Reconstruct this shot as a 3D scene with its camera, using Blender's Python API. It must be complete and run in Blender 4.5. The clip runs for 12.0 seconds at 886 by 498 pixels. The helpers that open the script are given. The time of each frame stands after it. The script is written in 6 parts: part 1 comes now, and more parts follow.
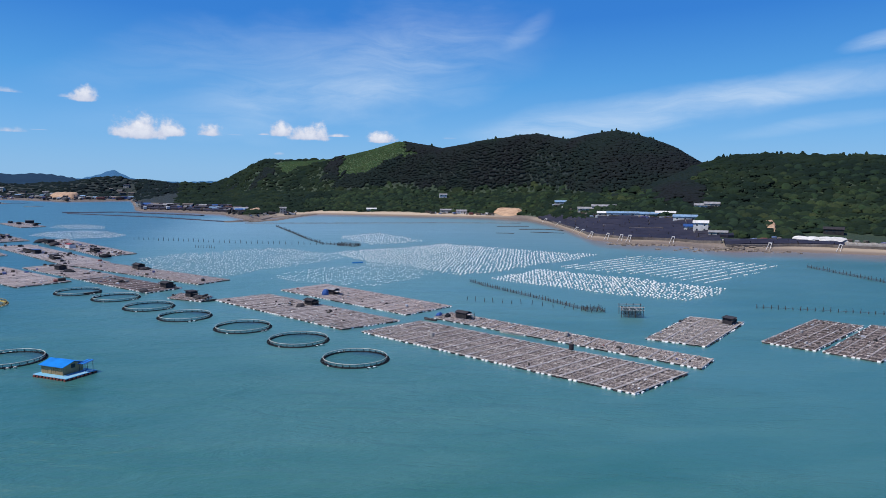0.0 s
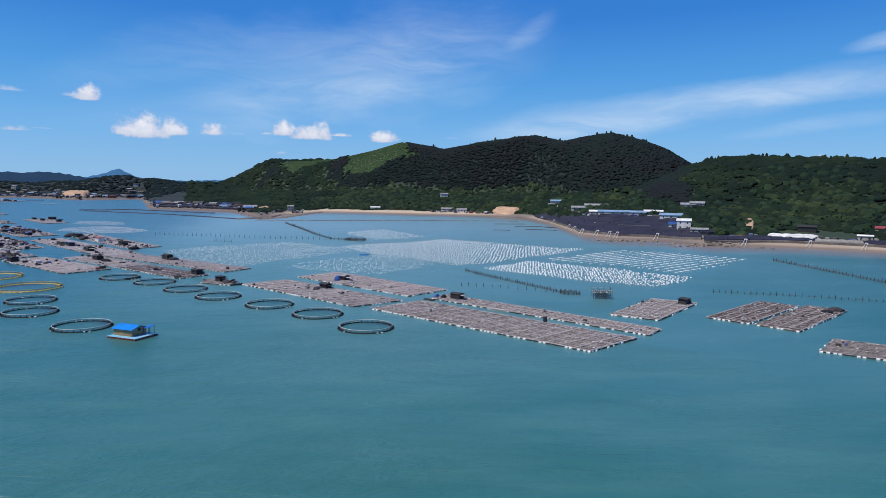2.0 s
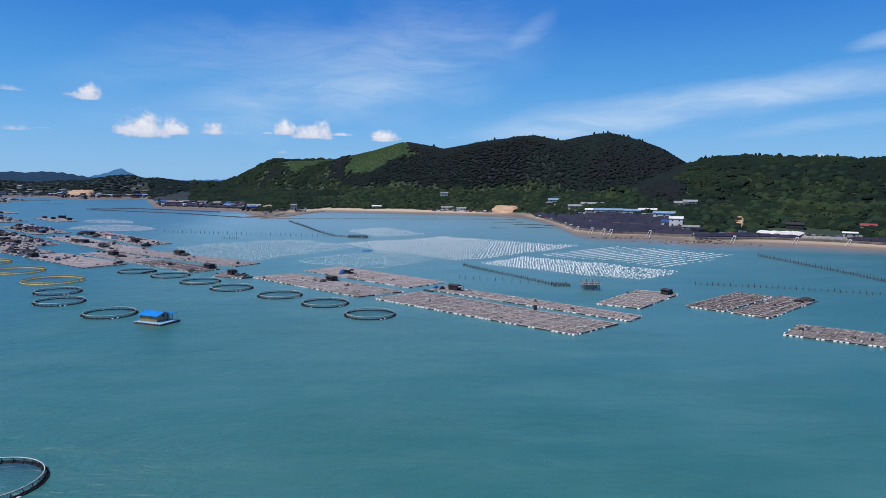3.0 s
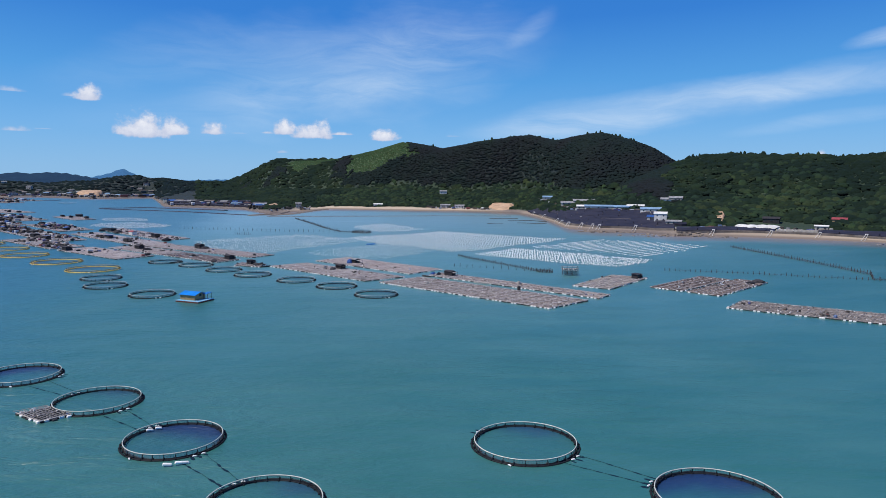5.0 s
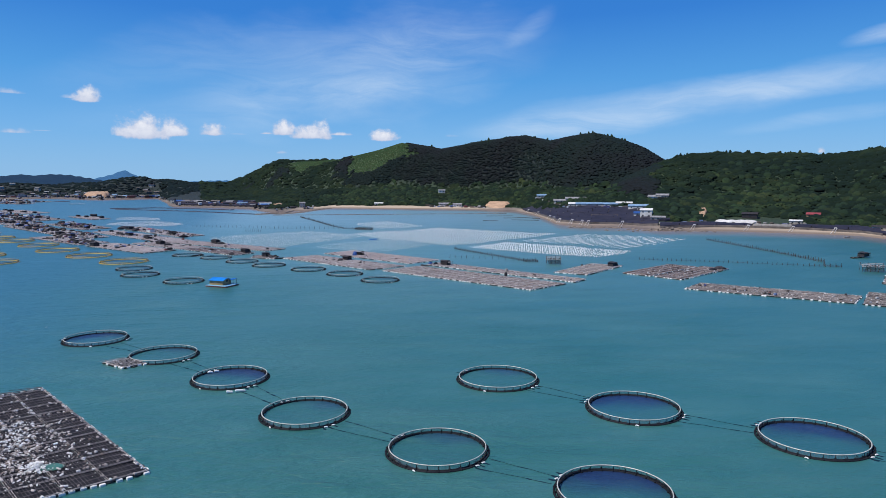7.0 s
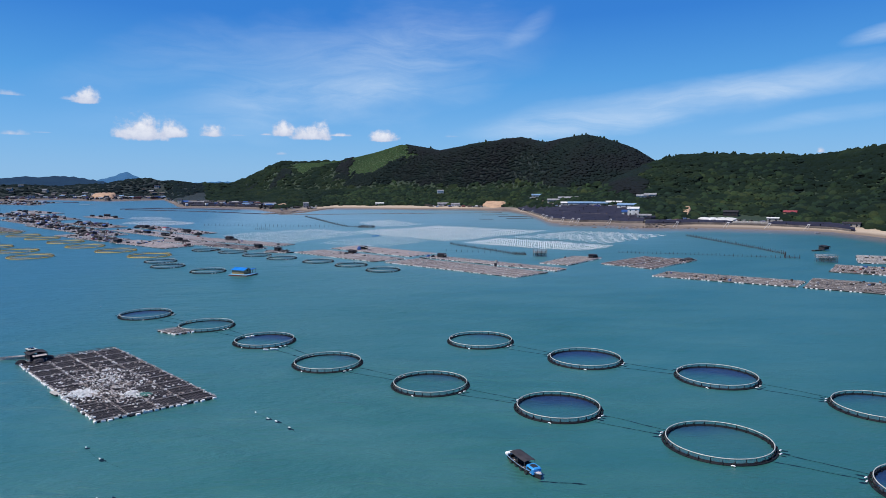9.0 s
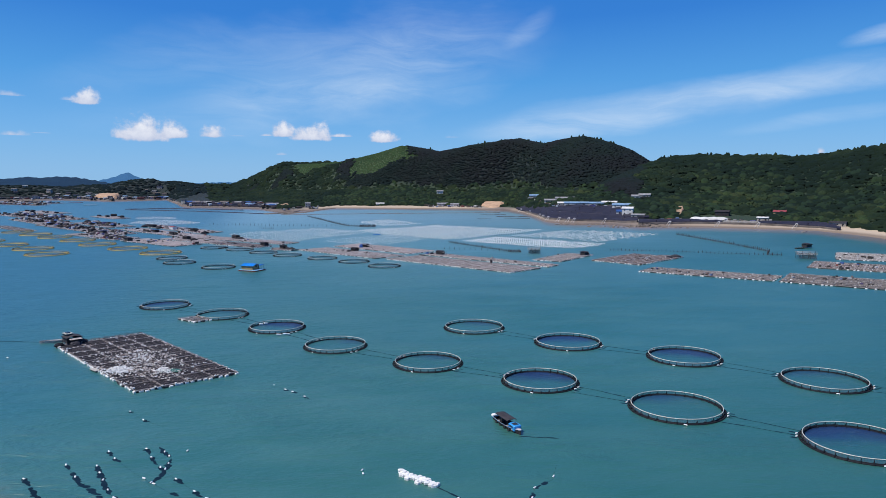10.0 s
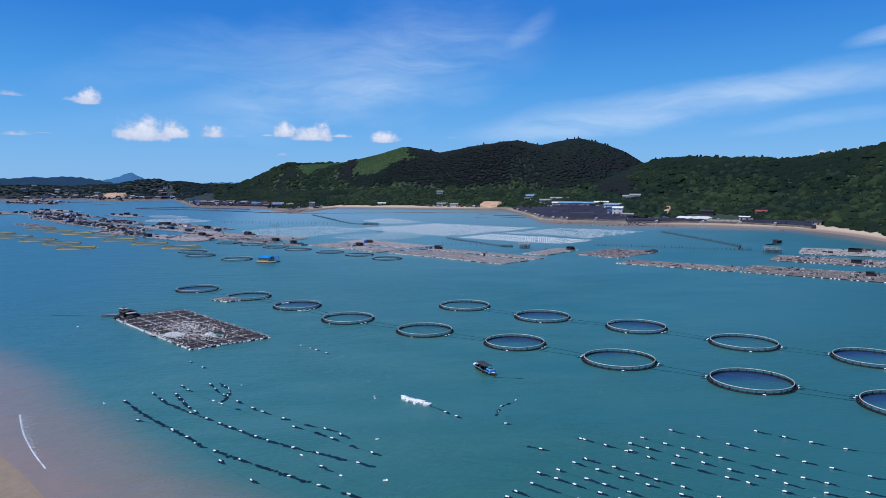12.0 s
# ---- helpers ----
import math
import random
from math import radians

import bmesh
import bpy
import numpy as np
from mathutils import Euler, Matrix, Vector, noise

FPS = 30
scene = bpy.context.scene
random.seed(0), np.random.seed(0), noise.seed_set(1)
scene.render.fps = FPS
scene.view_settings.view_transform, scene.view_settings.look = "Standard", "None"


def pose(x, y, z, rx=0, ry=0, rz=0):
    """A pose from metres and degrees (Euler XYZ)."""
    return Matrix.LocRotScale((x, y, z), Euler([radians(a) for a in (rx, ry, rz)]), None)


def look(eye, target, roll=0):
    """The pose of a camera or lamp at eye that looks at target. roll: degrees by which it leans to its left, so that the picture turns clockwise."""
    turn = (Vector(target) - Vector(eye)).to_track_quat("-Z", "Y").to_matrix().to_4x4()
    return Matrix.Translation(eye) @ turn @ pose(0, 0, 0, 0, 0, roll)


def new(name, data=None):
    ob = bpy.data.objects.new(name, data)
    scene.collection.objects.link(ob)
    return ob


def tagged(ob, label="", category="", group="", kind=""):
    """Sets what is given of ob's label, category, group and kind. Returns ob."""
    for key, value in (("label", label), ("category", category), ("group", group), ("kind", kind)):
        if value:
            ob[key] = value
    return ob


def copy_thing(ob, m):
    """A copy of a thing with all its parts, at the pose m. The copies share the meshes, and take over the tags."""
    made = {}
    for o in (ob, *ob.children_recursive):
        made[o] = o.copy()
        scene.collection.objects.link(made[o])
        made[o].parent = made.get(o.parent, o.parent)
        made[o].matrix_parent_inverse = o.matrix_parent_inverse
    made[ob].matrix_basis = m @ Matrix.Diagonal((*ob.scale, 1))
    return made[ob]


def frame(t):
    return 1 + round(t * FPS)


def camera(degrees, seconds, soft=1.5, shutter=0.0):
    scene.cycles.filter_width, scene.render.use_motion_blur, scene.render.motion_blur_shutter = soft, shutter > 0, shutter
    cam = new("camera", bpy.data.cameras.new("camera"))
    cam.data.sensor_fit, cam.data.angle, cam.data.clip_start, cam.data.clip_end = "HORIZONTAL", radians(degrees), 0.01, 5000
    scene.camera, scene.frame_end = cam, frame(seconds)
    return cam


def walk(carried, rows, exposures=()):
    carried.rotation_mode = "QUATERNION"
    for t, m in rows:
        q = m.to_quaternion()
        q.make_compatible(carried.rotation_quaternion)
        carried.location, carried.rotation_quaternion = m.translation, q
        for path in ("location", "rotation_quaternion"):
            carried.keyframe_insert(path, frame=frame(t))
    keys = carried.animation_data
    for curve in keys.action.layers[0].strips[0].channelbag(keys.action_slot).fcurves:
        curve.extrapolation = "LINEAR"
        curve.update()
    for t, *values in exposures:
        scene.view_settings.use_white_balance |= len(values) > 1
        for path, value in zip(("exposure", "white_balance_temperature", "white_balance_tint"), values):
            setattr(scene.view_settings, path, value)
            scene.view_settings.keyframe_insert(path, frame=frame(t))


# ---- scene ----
cam = camera(65.5, 12.0, soft=0.6)
PATH = [
    (0, (1.248, -0.466, 41.544), (2.571, 19.392, 39.566), 0.42),
    (1.5, (0.958, -26.471, 41.706), (2.224, -6.610, 39.725), 0.60),
    (3, (0.675, -52.347, 41.652), (1.911, -32.486, 39.645), 0.55),
    (5, (0.308, -86.697, 41.475), (1.530, -66.839, 39.435), 0.27),
    (7, (-0.052, -120.941, 41.365), (1.172, -101.084, 39.315), -0.06),
    (9, (-0.408, -155.150, 41.396), (0.819, -135.291, 39.366), -0.21),
    (10.5, (-0.676, -180.826, 41.484), (0.546, -160.964, 39.476), -0.20),
    (12, (-0.946, -206.552, 41.547), (0.257, -186.688, 39.550), -0.10),
]
walk(cam, [(t, look(eye, target, roll)) for t, eye, target, roll in PATH], [(0, 0.0, 6500, 10), (9.5, 0.0, 6480, 10), (11, -0.03, 6250, 10), (12, -0.06, 6000, 10)])

# ---- world, sun, exposure ----
scene.view_settings.exposure = 0.0
SUN_AZ, SUN_EL = radians(250), radians(60)
NORTHING = 1.205  # metres of ground to one metre on the chart, along its north axis
world = bpy.data.worlds.new("world")
scene.world = world
world.use_nodes = True


class Nodes:
    """Short hand for building a node tree."""

    def __init__(self, tree):
        self.tree = tree
        tree.nodes.clear()

    def add(self, kind, **inputs):
        n = self.tree.nodes.new(kind)
        for k, v in inputs.items():
            self.put(n.inputs[int(k[1:]) if k[0] == "i" and k[1:].isdigit() else k.replace("_", " ")], v)
        return n

    def put(self, socket, v):
        if isinstance(v, bpy.types.NodeSocket):
            self.tree.links.new(v, socket)
        elif isinstance(v, bpy.types.Node):
            self.tree.links.new(v.outputs[0], socket)
        else:
            socket.default_value = v

    def math(self, op, a, b=0.0, clamp=False):
        n = self.add("ShaderNodeMath", i0=a, i1=b)
        n.operation, n.use_clamp = op, clamp
        return n.outputs[0]

    def ramp(self, fac, stops, smooth=False):
        n = self.add("ShaderNodeValToRGB", Fac=fac)
        if smooth:
            n.color_ramp.interpolation = "EASE"
        el = n.color_ramp.elements
        while len(el) < len(stops):
            el.new(0.5)
        for e, (p, c) in zip(el, stops):
            e.position = p
            e.color = (c, c, c, 1) if isinstance(c, (int, float)) else (*c, 1)
        return n.outputs[0]

    def mix(self, fac, a, b, blend="MIX"):
        n = self.tree.nodes.new("ShaderNodeMix")
        n.data_type, n.blend_type = "RGBA", blend
        four = lambda c: (*c, 1) if isinstance(c, tuple) and len(c) == 3 else c
        self.put(n.inputs[0], fac), self.put(n.inputs[6], four(a)), self.put(n.inputs[7], four(b))
        return n.outputs[2]

    def noise(self, vec, scale, detail=4.0, rough=0.55, distort=0.0):
        n = self.add("ShaderNodeTexNoise", Vector=vec, Scale=scale, Detail=detail, Roughness=rough, Distortion=distort)
        return n.outputs[0]

    def stretch(self, vec, scale, turn=0.0, shift=(0, 0, 0)):
        n = self.add("ShaderNodeMapping", Vector=vec, Scale=scale, Rotation=(0, 0, turn), Location=shift)
        return n.outputs[0]


def make_world():
    g = Nodes(world.node_tree)
    sky = g.tree.nodes.new("ShaderNodeTexSky")
    sky.sky_type, sky.sun_disc = "NISHITA", False
    sky.sun_elevation, sky.sun_rotation = SUN_EL, SUN_AZ
    sky.air_density, sky.dust_density, sky.ozone_density = 1.0, 0.3, 2.0
    co = g.add("ShaderNodeTexCoord").outputs["Generated"]
    xyz = g.add("ShaderNodeSeparateXYZ", Vector=co)
    x, y, z = xyz.outputs
    near = g.math("MULTIPLY", y, 1 / NORTHING)
    az = g.math("ARCTAN2", x, near)
    el = g.math("ARCTAN2", z, g.math("SQRT", g.math("ADD", g.math("MULTIPLY", x, x), g.math("MULTIPLY", near, near))))
    flat = g.add("ShaderNodeCombineXYZ", X=az, Y=el, Z=0.0).outputs[0]
    blue = g.add("ShaderNodeHueSaturation", Color=sky.outputs[0], Saturation=1.22, Value=1.0, Hue=0.505).outputs[0]
    clear = g.add("ShaderNodeVectorMath", i0=g.ramp(el, [(0.0, (0.22, 0.50, 0.85)), (0.08, (0.135, 0.42, 0.84)), (0.16, (0.065, 0.33, 0.78)), (0.26, (0.022, 0.205, 0.68)), (0.9, (0.01, 0.07, 0.38))]), i1=(10, 10, 10))
    clear.operation = "MULTIPLY"
    col = g.mix(0.85, blue, clear.outputs[0])
    # cirrus: veils and streaks that rise slightly to the right
    warp = g.noise(flat, 4.0, 3.0)
    bent = g.add("ShaderNodeVectorMath", i0=flat, i1=g.add("ShaderNodeCombineXYZ", X=0.0, Y=g.math("MULTIPLY", warp, 0.08), Z=0.0).outputs[0]).outputs[0]
    streak = g.noise(g.stretch(bent, (5.0, 30.0, 1.0), radians(-9)), 1.0, 9.0, 0.66, 0.8)
    veil = g.noise(g.stretch(flat, (5.0, 11.0, 1.0), radians(-20), (3.1, 0.4, 0)), 1.0, 5.0, 0.55)
    grain = g.math("ADD", g.ramp(streak, [(0.30, 0.1), (0.72, 0.9)]), g.math("MULTIPLY", veil, 0.45))
    high = None
    for a, e, lo, wi, tilt, amount in CIRRUS:
        c, s = math.cos(radians(tilt)), math.sin(radians(tilt))
        da, de = g.math("SUBTRACT", az, radians(a)), g.math("SUBTRACT", el, radians(e))
        u = g.math("DIVIDE", g.math("ADD", g.math("MULTIPLY", da, c), g.math("MULTIPLY", de, s)), radians(lo))
        v = g.math("DIVIDE", g.math("SUBTRACT", g.math("MULTIPLY", de, c), g.math("MULTIPLY", da, s)), radians(wi))
        v = g.math("ADD", v, g.math("MULTIPLY", g.math("SUBTRACT", veil, 0.5), 1.4))
        body = g.math("SUBTRACT", 1.0, g.math("ADD", g.math("MULTIPLY", u, u), g.math("MULTIPLY", v, v)))
        body = g.math("MAXIMUM", body, 0.0)
        body = g.math("MULTIPLY", g.math("POWER", body, 1.5), amount)
        high = body if high is None else g.math("ADD", high, body)
    cirrus = g.math("MULTIPLY", high, grain, True)
    cirrus = g.math("MULTIPLY", cirrus, 0.62)
    col = g.mix(cirrus, col, (6.4, 7.7, 9.3))
    # fair-weather cumulus low over the far shore: azimuth, elevation, half width, height
    puff = g.noise(flat, 34.0, 6.0, 0.62)
    fine = g.noise(flat, 90.0, 4.0, 0.6)
    total, shade = None, None
    for a, e, w, h, amount in CUMULUS:
        da = g.math("DIVIDE", g.math("SUBTRACT", az, radians(a)), radians(w))
        de = g.math("DIVIDE", g.math("SUBTRACT", el, radians(e)), radians(h))
        under = g.math("MULTIPLY", g.math("MINIMUM", de, 0.0), 5.0)
        over = g.math("MAXIMUM", de, 0.0)
        d = g.math("ADD", g.math("MULTIPLY", da, da), g.math("ADD", g.math("MULTIPLY", over, over), g.math("MULTIPLY", under, under)))
        body = g.math("SUBTRACT", 1.0, g.math("SQRT", d))
        body = g.math("ADD", body, g.math("MULTIPLY", g.math("SUBTRACT", puff, 0.5), 1.7))
        body = g.math("ADD", body, g.math("MULTIPLY", g.math("SUBTRACT", fine, 0.5), 0.3))
        body = g.math("MULTIPLY", g.math("MULTIPLY", body, 1.25, True), amount, True)
        lit = g.math("ADD", g.math("MULTIPLY", de, 0.9), 0.45, True)
        lit = g.math("MULTIPLY", lit, body)
        total = body if total is None else g.math("MAXIMUM", total, body)
        shade = lit if shade is None else g.math("MAXIMUM", shade, lit)
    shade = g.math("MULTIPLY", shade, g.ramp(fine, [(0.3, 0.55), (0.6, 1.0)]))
    white = g.mix(shade, (4.6, 5.3, 7.2), (9.2, 9.4, 9.9))
    col = g.mix(g.ramp(total, [(0.1, 0.0), (0.75, 1.0)], True), col, white)
    back = g.add("ShaderNodeBackground", Color=col, Strength=0.1)
    g.tree.links.new(back.outputs[0], g.add("ShaderNodeOutputWorld").inputs[0])


CUMULUS = [
    (-23.5, 3.8, 2.7, 2.4, 1.00), (-24.8, 3.8, 1.5, 1.3, 0.90), (-21.0, 4.0, 1.8, 1.5, 1.00), (-17.6, 4.1, 1.7, 1.2, 0.95), (-11.2, 4.3, 1.6, 1.6, 1.00), (-8.6, 4.0, 2.8, 1.7, 1.00), (-6.0, 4.2, 1.9, 0.4, 0.70), (-12.8, 4.2, 1.0, 0.3, 0.60), (-1.6, 3.8, 2.0, 1.2, 1.00),
    (-27.6, 6.6, 1.5, 1.3, 1.00), (-28.5, 6.7, 1.2, 0.4, 0.50), (-32.9, 6.8, 1.6, 0.5, 0.45), (-32.8, 3.7, 1.5, 0.6, 0.55), (-30.8, 3.9, 1.2, 0.1, 0.35), (37.0, 2.1, 0.4, 0.6, 0.70), (31.2, 1.9, 1.7, 0.2, 0.35), (5.1, 4.1, 1.4, 0.3, 0.30), (-11.4, 2.4, 0.8, 0.3, 0.40), (-15.5, 4.1, 1.5, 0.2, 0.30),
]
CIRRUS = [
    (-3.0, 10.8, 20.0, 6.5, 8, 0.52), (3.0, 12.0, 12.0, 3.6, 14, 0.2), (12.6, 14.0, 3.2, 1.3, 30, 0.35),
    (25.0, 6.6, 19.0, 2.1, 6, 0.85), (38.0, 8.2, 11.0, 1.8, 4, 0.55), (16.0, 5.0, 12.0, 1.6, 4, 0.5), (37.0, 4.8, 8.0, 0.8, 6, 0.5), (-8.0, 8.0, 13.0, 2.0, 4, 0.35),
    (41.0, 11.0, 3.4, 0.8, 9, 1.0), (-22.0, 10.5, 11.0, 3.0, 15, 0.22), (-16.0, 6.0, 16.0, 2.5, 3, 0.22), (-60.0, 20.0, 25.0, 6.0, 10, 0.4), (70.0, 18.0, 25.0, 5.0, 5, 0.5), (0.0, 40.0, 40.0, 9.0, 12, 0.35), (150.0, 25.0, 40.0, 8.0, 8, 0.4),
]
make_world()
sun = new("sun", bpy.data.lights.new("sun", "SUN"))
sun.data.energy, sun.data.angle, sun.data.color = 4.3, radians(0.5), (1.0, 0.95, 0.87)
away = Vector((math.sin(SUN_AZ) * math.cos(SUN_EL), math.cos(SUN_AZ) * math.cos(SUN_EL), math.sin(SUN_EL)))
sun.matrix_world = look(away * 900, (0, 0, 0))


# ---- materials ----
def material(name):
    m = bpy.data.materials.new(name)
    m.use_nodes = True
    return m, Nodes(m.node_tree)


def finish(g, color, rough=0.7, metal=0.0, bump=None, strength=0.4, distance=0.05, ior=1.45):
    b = g.add("ShaderNodeBsdfPrincipled", Metallic=metal, IOR=ior)
    g.put(b.inputs["Base Color"], (*color, 1) if isinstance(color, tuple) else color)
    g.put(b.inputs["Roughness"], rough)
    if bump is not None:
        n = g.add("ShaderNodeBump", Strength=strength, Distance=distance, Height=bump)
        g.tree.links.new(n.outputs[0], b.inputs["Normal"])
    g.tree.links.new(b.outputs[0], g.add("ShaderNodeOutputMaterial").inputs[0])
    return b


def worn(name, color, dark, rough=0.75, scale=1.5, vary=0.25, metal=0.0, bump=0.3, where="Object", ior=1.45):
    """A weathered surface: two scales of stain, a little relief, and a tone for each piece."""
    m, g = material(name)
    co = g.add("ShaderNodeTexCoord").outputs[where]
    big, small = g.noise(co, scale, 5.0, 0.6), g.noise(co, scale * 9, 4.0, 0.65)
    c = g.mix(g.ramp(big, [(0.38, 0.0), (0.68, 1.0)]), color, dark)
    c = g.mix(g.math("MULTIPLY", g.ramp(small, [(0.45, 0.0), (0.75, 1.0)]), 0.5), c, dark)
    info = g.add("ShaderNodeObjectInfo").outputs["Random"]
    isle = g.add("ShaderNodeNewGeometry").outputs["Random Per Island"]
    tone = g.math("ADD", g.math("MULTIPLY", g.math("ADD", info, isle), vary), 1.0 - vary)
    c = g.add("ShaderNodeHueSaturation", Color=c, Value=tone, Saturation=1.0, Hue=0.5, Fac=1.0).outputs[0]
    finish(g, c, rough, metal, small, bump, 0.02, ior)
    return m


def water_material(name, deep, murk_sheen, net=None):
    """Turbid sea water with wind ripples; net: the colour of a net bag whose far wall shows through, painted darker on
    its unlit side, and how far it reaches.
    """
    m, g = material(name)
    co = g.add("ShaderNodeNewGeometry").outputs["Position"]
    x, y, _ = g.add("ShaderNodeSeparateXYZ", Vector=co).outputs
    big = g.noise(g.stretch(co, (0.006, 0.012, 1.0), radians(20)), 1.0, 4.0, 0.55)
    mid = g.noise(g.stretch(co, (0.03, 0.085, 1.0), radians(12)), 1.0, 4.0, 0.6)
    drift = g.math("SUBTRACT", big, 0.5)
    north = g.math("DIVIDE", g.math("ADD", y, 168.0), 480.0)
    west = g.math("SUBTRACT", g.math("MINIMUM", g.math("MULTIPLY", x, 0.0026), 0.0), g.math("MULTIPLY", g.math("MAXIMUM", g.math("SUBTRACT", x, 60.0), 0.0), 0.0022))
    # paler northwards: silt, with sky reflection painted into the colour as well
    silt_sheen = g.math("ADD", g.math("ADD", north, west), g.math("MULTIPLY", drift, 0.6))
    c = g.mix(g.ramp(silt_sheen, [(0.44, 0.0), (0.92, 1.0)]), deep, murk_sheen)
    c = g.mix(g.math("MULTIPLY", g.ramp(mid, [(0.4, 0.0), (0.7, 1.0)]), 0.2), c, (murk_sheen[0] * 1.3, murk_sheen[1] * 1.15, murk_sheen[2] * 1.05))
    # far shallows, brightened in the colour against the dark hill reflection
    c = g.mix(g.ramp(g.math("MULTIPLY", g.math("ADD", north, g.math("MULTIPLY", drift, 0.4)), 0.5), [(0.5, 0.0), (0.78, 1.0)]), c, (murk_sheen[0] * 1.9, murk_sheen[1] * 1.4, murk_sheen[2] * 1.5))
    # clearer water southeast, with weak sky reflection at steep view painted in darker
    clear = g.math("ADD", g.math("SUBTRACT", g.math("MULTIPLY", x, 0.006), g.math("MULTIPLY", y, 0.0067)), g.math("MULTIPLY", drift, 0.4))
    c = g.mix(g.ramp(clear, [(0.45, 0.0), (1.0, 1.0)]), c, (deep[0] * 0.88, deep[1] * 0.88, deep[2] * 0.84))
    # made-up shade painted into the colour: darker and bluer westwards
    west_shade = g.math("ADD", g.math("SUBTRACT", g.math("MULTIPLY", x, -0.008), g.math("MULTIPLY", north, 0.6)), g.math("MULTIPLY", drift, 0.5))
    c = g.mix(g.ramp(west_shade, [(0.22, 0.0), (0.85, 0.8)], True), c, (deep[0] * 0.8, deep[1] * 0.92, deep[2] * 1.4))
    if net:
        tint, reach = net
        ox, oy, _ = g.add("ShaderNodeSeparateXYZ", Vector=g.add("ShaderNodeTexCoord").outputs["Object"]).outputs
        # net seen through the water, its unlit far side painted as a gradient
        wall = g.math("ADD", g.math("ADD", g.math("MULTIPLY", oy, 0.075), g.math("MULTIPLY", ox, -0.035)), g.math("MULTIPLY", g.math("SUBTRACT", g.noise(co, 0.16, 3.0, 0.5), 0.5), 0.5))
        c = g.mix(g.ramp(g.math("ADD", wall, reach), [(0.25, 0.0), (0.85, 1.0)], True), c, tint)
    else:
        depth = g.add("ShaderNodeAttribute")
        depth.attribute_name = "depth"
        edge = g.math("ADD", depth.outputs["Fac"], g.math("MULTIPLY", g.math("SUBTRACT", mid, 0.5), 0.4))
        c = g.mix(g.ramp(edge, [(0.0, 1.0), (0.16, 0.75), (0.75, 0.0)], True), c, (0.23, 0.165, 0.115))
    swell = g.noise(g.stretch(co, (0.07, 0.19, 1.0), radians(14)), 1.0, 4.0, 0.62, 0.5)
    chop = g.noise(g.stretch(co, (0.26, 0.62, 1.0), radians(8)), 1.0, 5.0, 0.65, 0.4)
    gust = g.noise(g.stretch(co, (0.010, 0.022, 1.0), radians(25)), 1.0, 3.0, 0.6)
    wind = g.ramp(g.math("SUBTRACT", gust, g.math("MULTIPLY", x, 0.0016)), [(0.36, 0.2), (0.66, 1.0)])
    h = g.math("MULTIPLY", g.math("ADD", g.math("MULTIPLY", swell, 3.0), chop), wind)
    if not net:
        h = g.math("MULTIPLY", h, g.ramp(depth.outputs["Fac"], [(0.1, 0.25), (0.8, 1.0)]))
    b = finish(g, c, g.ramp(mid, [(0.3, 0.30), (0.7, 0.38)]), 0.0, h, 0.56, 1.0, 1.46)
    g.put(b.inputs["Coat Weight"], 0.6)
    g.put(b.inputs["Coat Roughness"], 0.42)
    g.put(b.inputs["Coat IOR"], 1.36)
    return m


def foliage_material(name, a, b, c3, grain=1.0):
    m, g = material(name)
    geo = g.add("ShaderNodeNewGeometry")
    co = geo.outputs["Position"]
    leaf = g.noise(co, 0.55, 5.0, 0.75)
    stand_shade = g.noise(co, 0.013, 5.0, 0.62)
    c = g.mix(g.ramp(g.noise(co, 0.045, 5.0, 0.7), [(0.40, 0.0), (0.60, 1.0)]), a, b)
    # patches of different growth, which also paint in the slope's broad light and dark
    c = g.mix(g.ramp(stand_shade, [(0.42, 0.0), (0.62, 1.0)]), c, c3)
    c = g.mix(g.math("MULTIPLY", g.ramp(leaf, [(0.42, 0.0), (0.6, 1.0)]), 0.4 * grain), c, (a[0] * 0.5, a[1] * 0.52, a[2] * 0.55))
    c = g.add("ShaderNodeHueSaturation", Color=c, Hue=g.math("ADD", g.math("MULTIPLY", geo.outputs["Random Per Island"], 0.05 * grain), 0.497 - 0.025 * grain), Saturation=1.0, Value=g.math("ADD", g.math("MULTIPLY", geo.outputs["Random Per Island"], 0.2 * grain), 1.0 - 0.1 * grain), Fac=1.0).outputs[0]
    # leaves hang at all angles, so a clump shades softly: lean its normal towards the sky
    lean = g.add("ShaderNodeVectorMath", i0=geo.outputs["Normal"], i1=(0.0, 0.0, 2.0 / grain))
    soft = g.add("ShaderNodeVectorMath", i0=lean.outputs[0])
    soft.operation = "NORMALIZE"
    b = finish(g, c, 0.95, 0.0, ior=1.2)
    rough = g.add("ShaderNodeBump", Strength=0.6 * grain, Distance=0.4, Height=leaf, Normal=soft.outputs[0])
    g.tree.links.new(rough.outputs[0], b.inputs["Normal"])
    thin = g.add("ShaderNodeBsdfTranslucent", Color=c, Normal=soft.outputs[0])
    both = g.add("ShaderNodeMixShader", i0=0.25, i1=b.outputs[0], i2=thin.outputs[0])
    g.tree.links.new(both.outputs[0], g.tree.nodes["Material Output"].inputs[0])
    return m


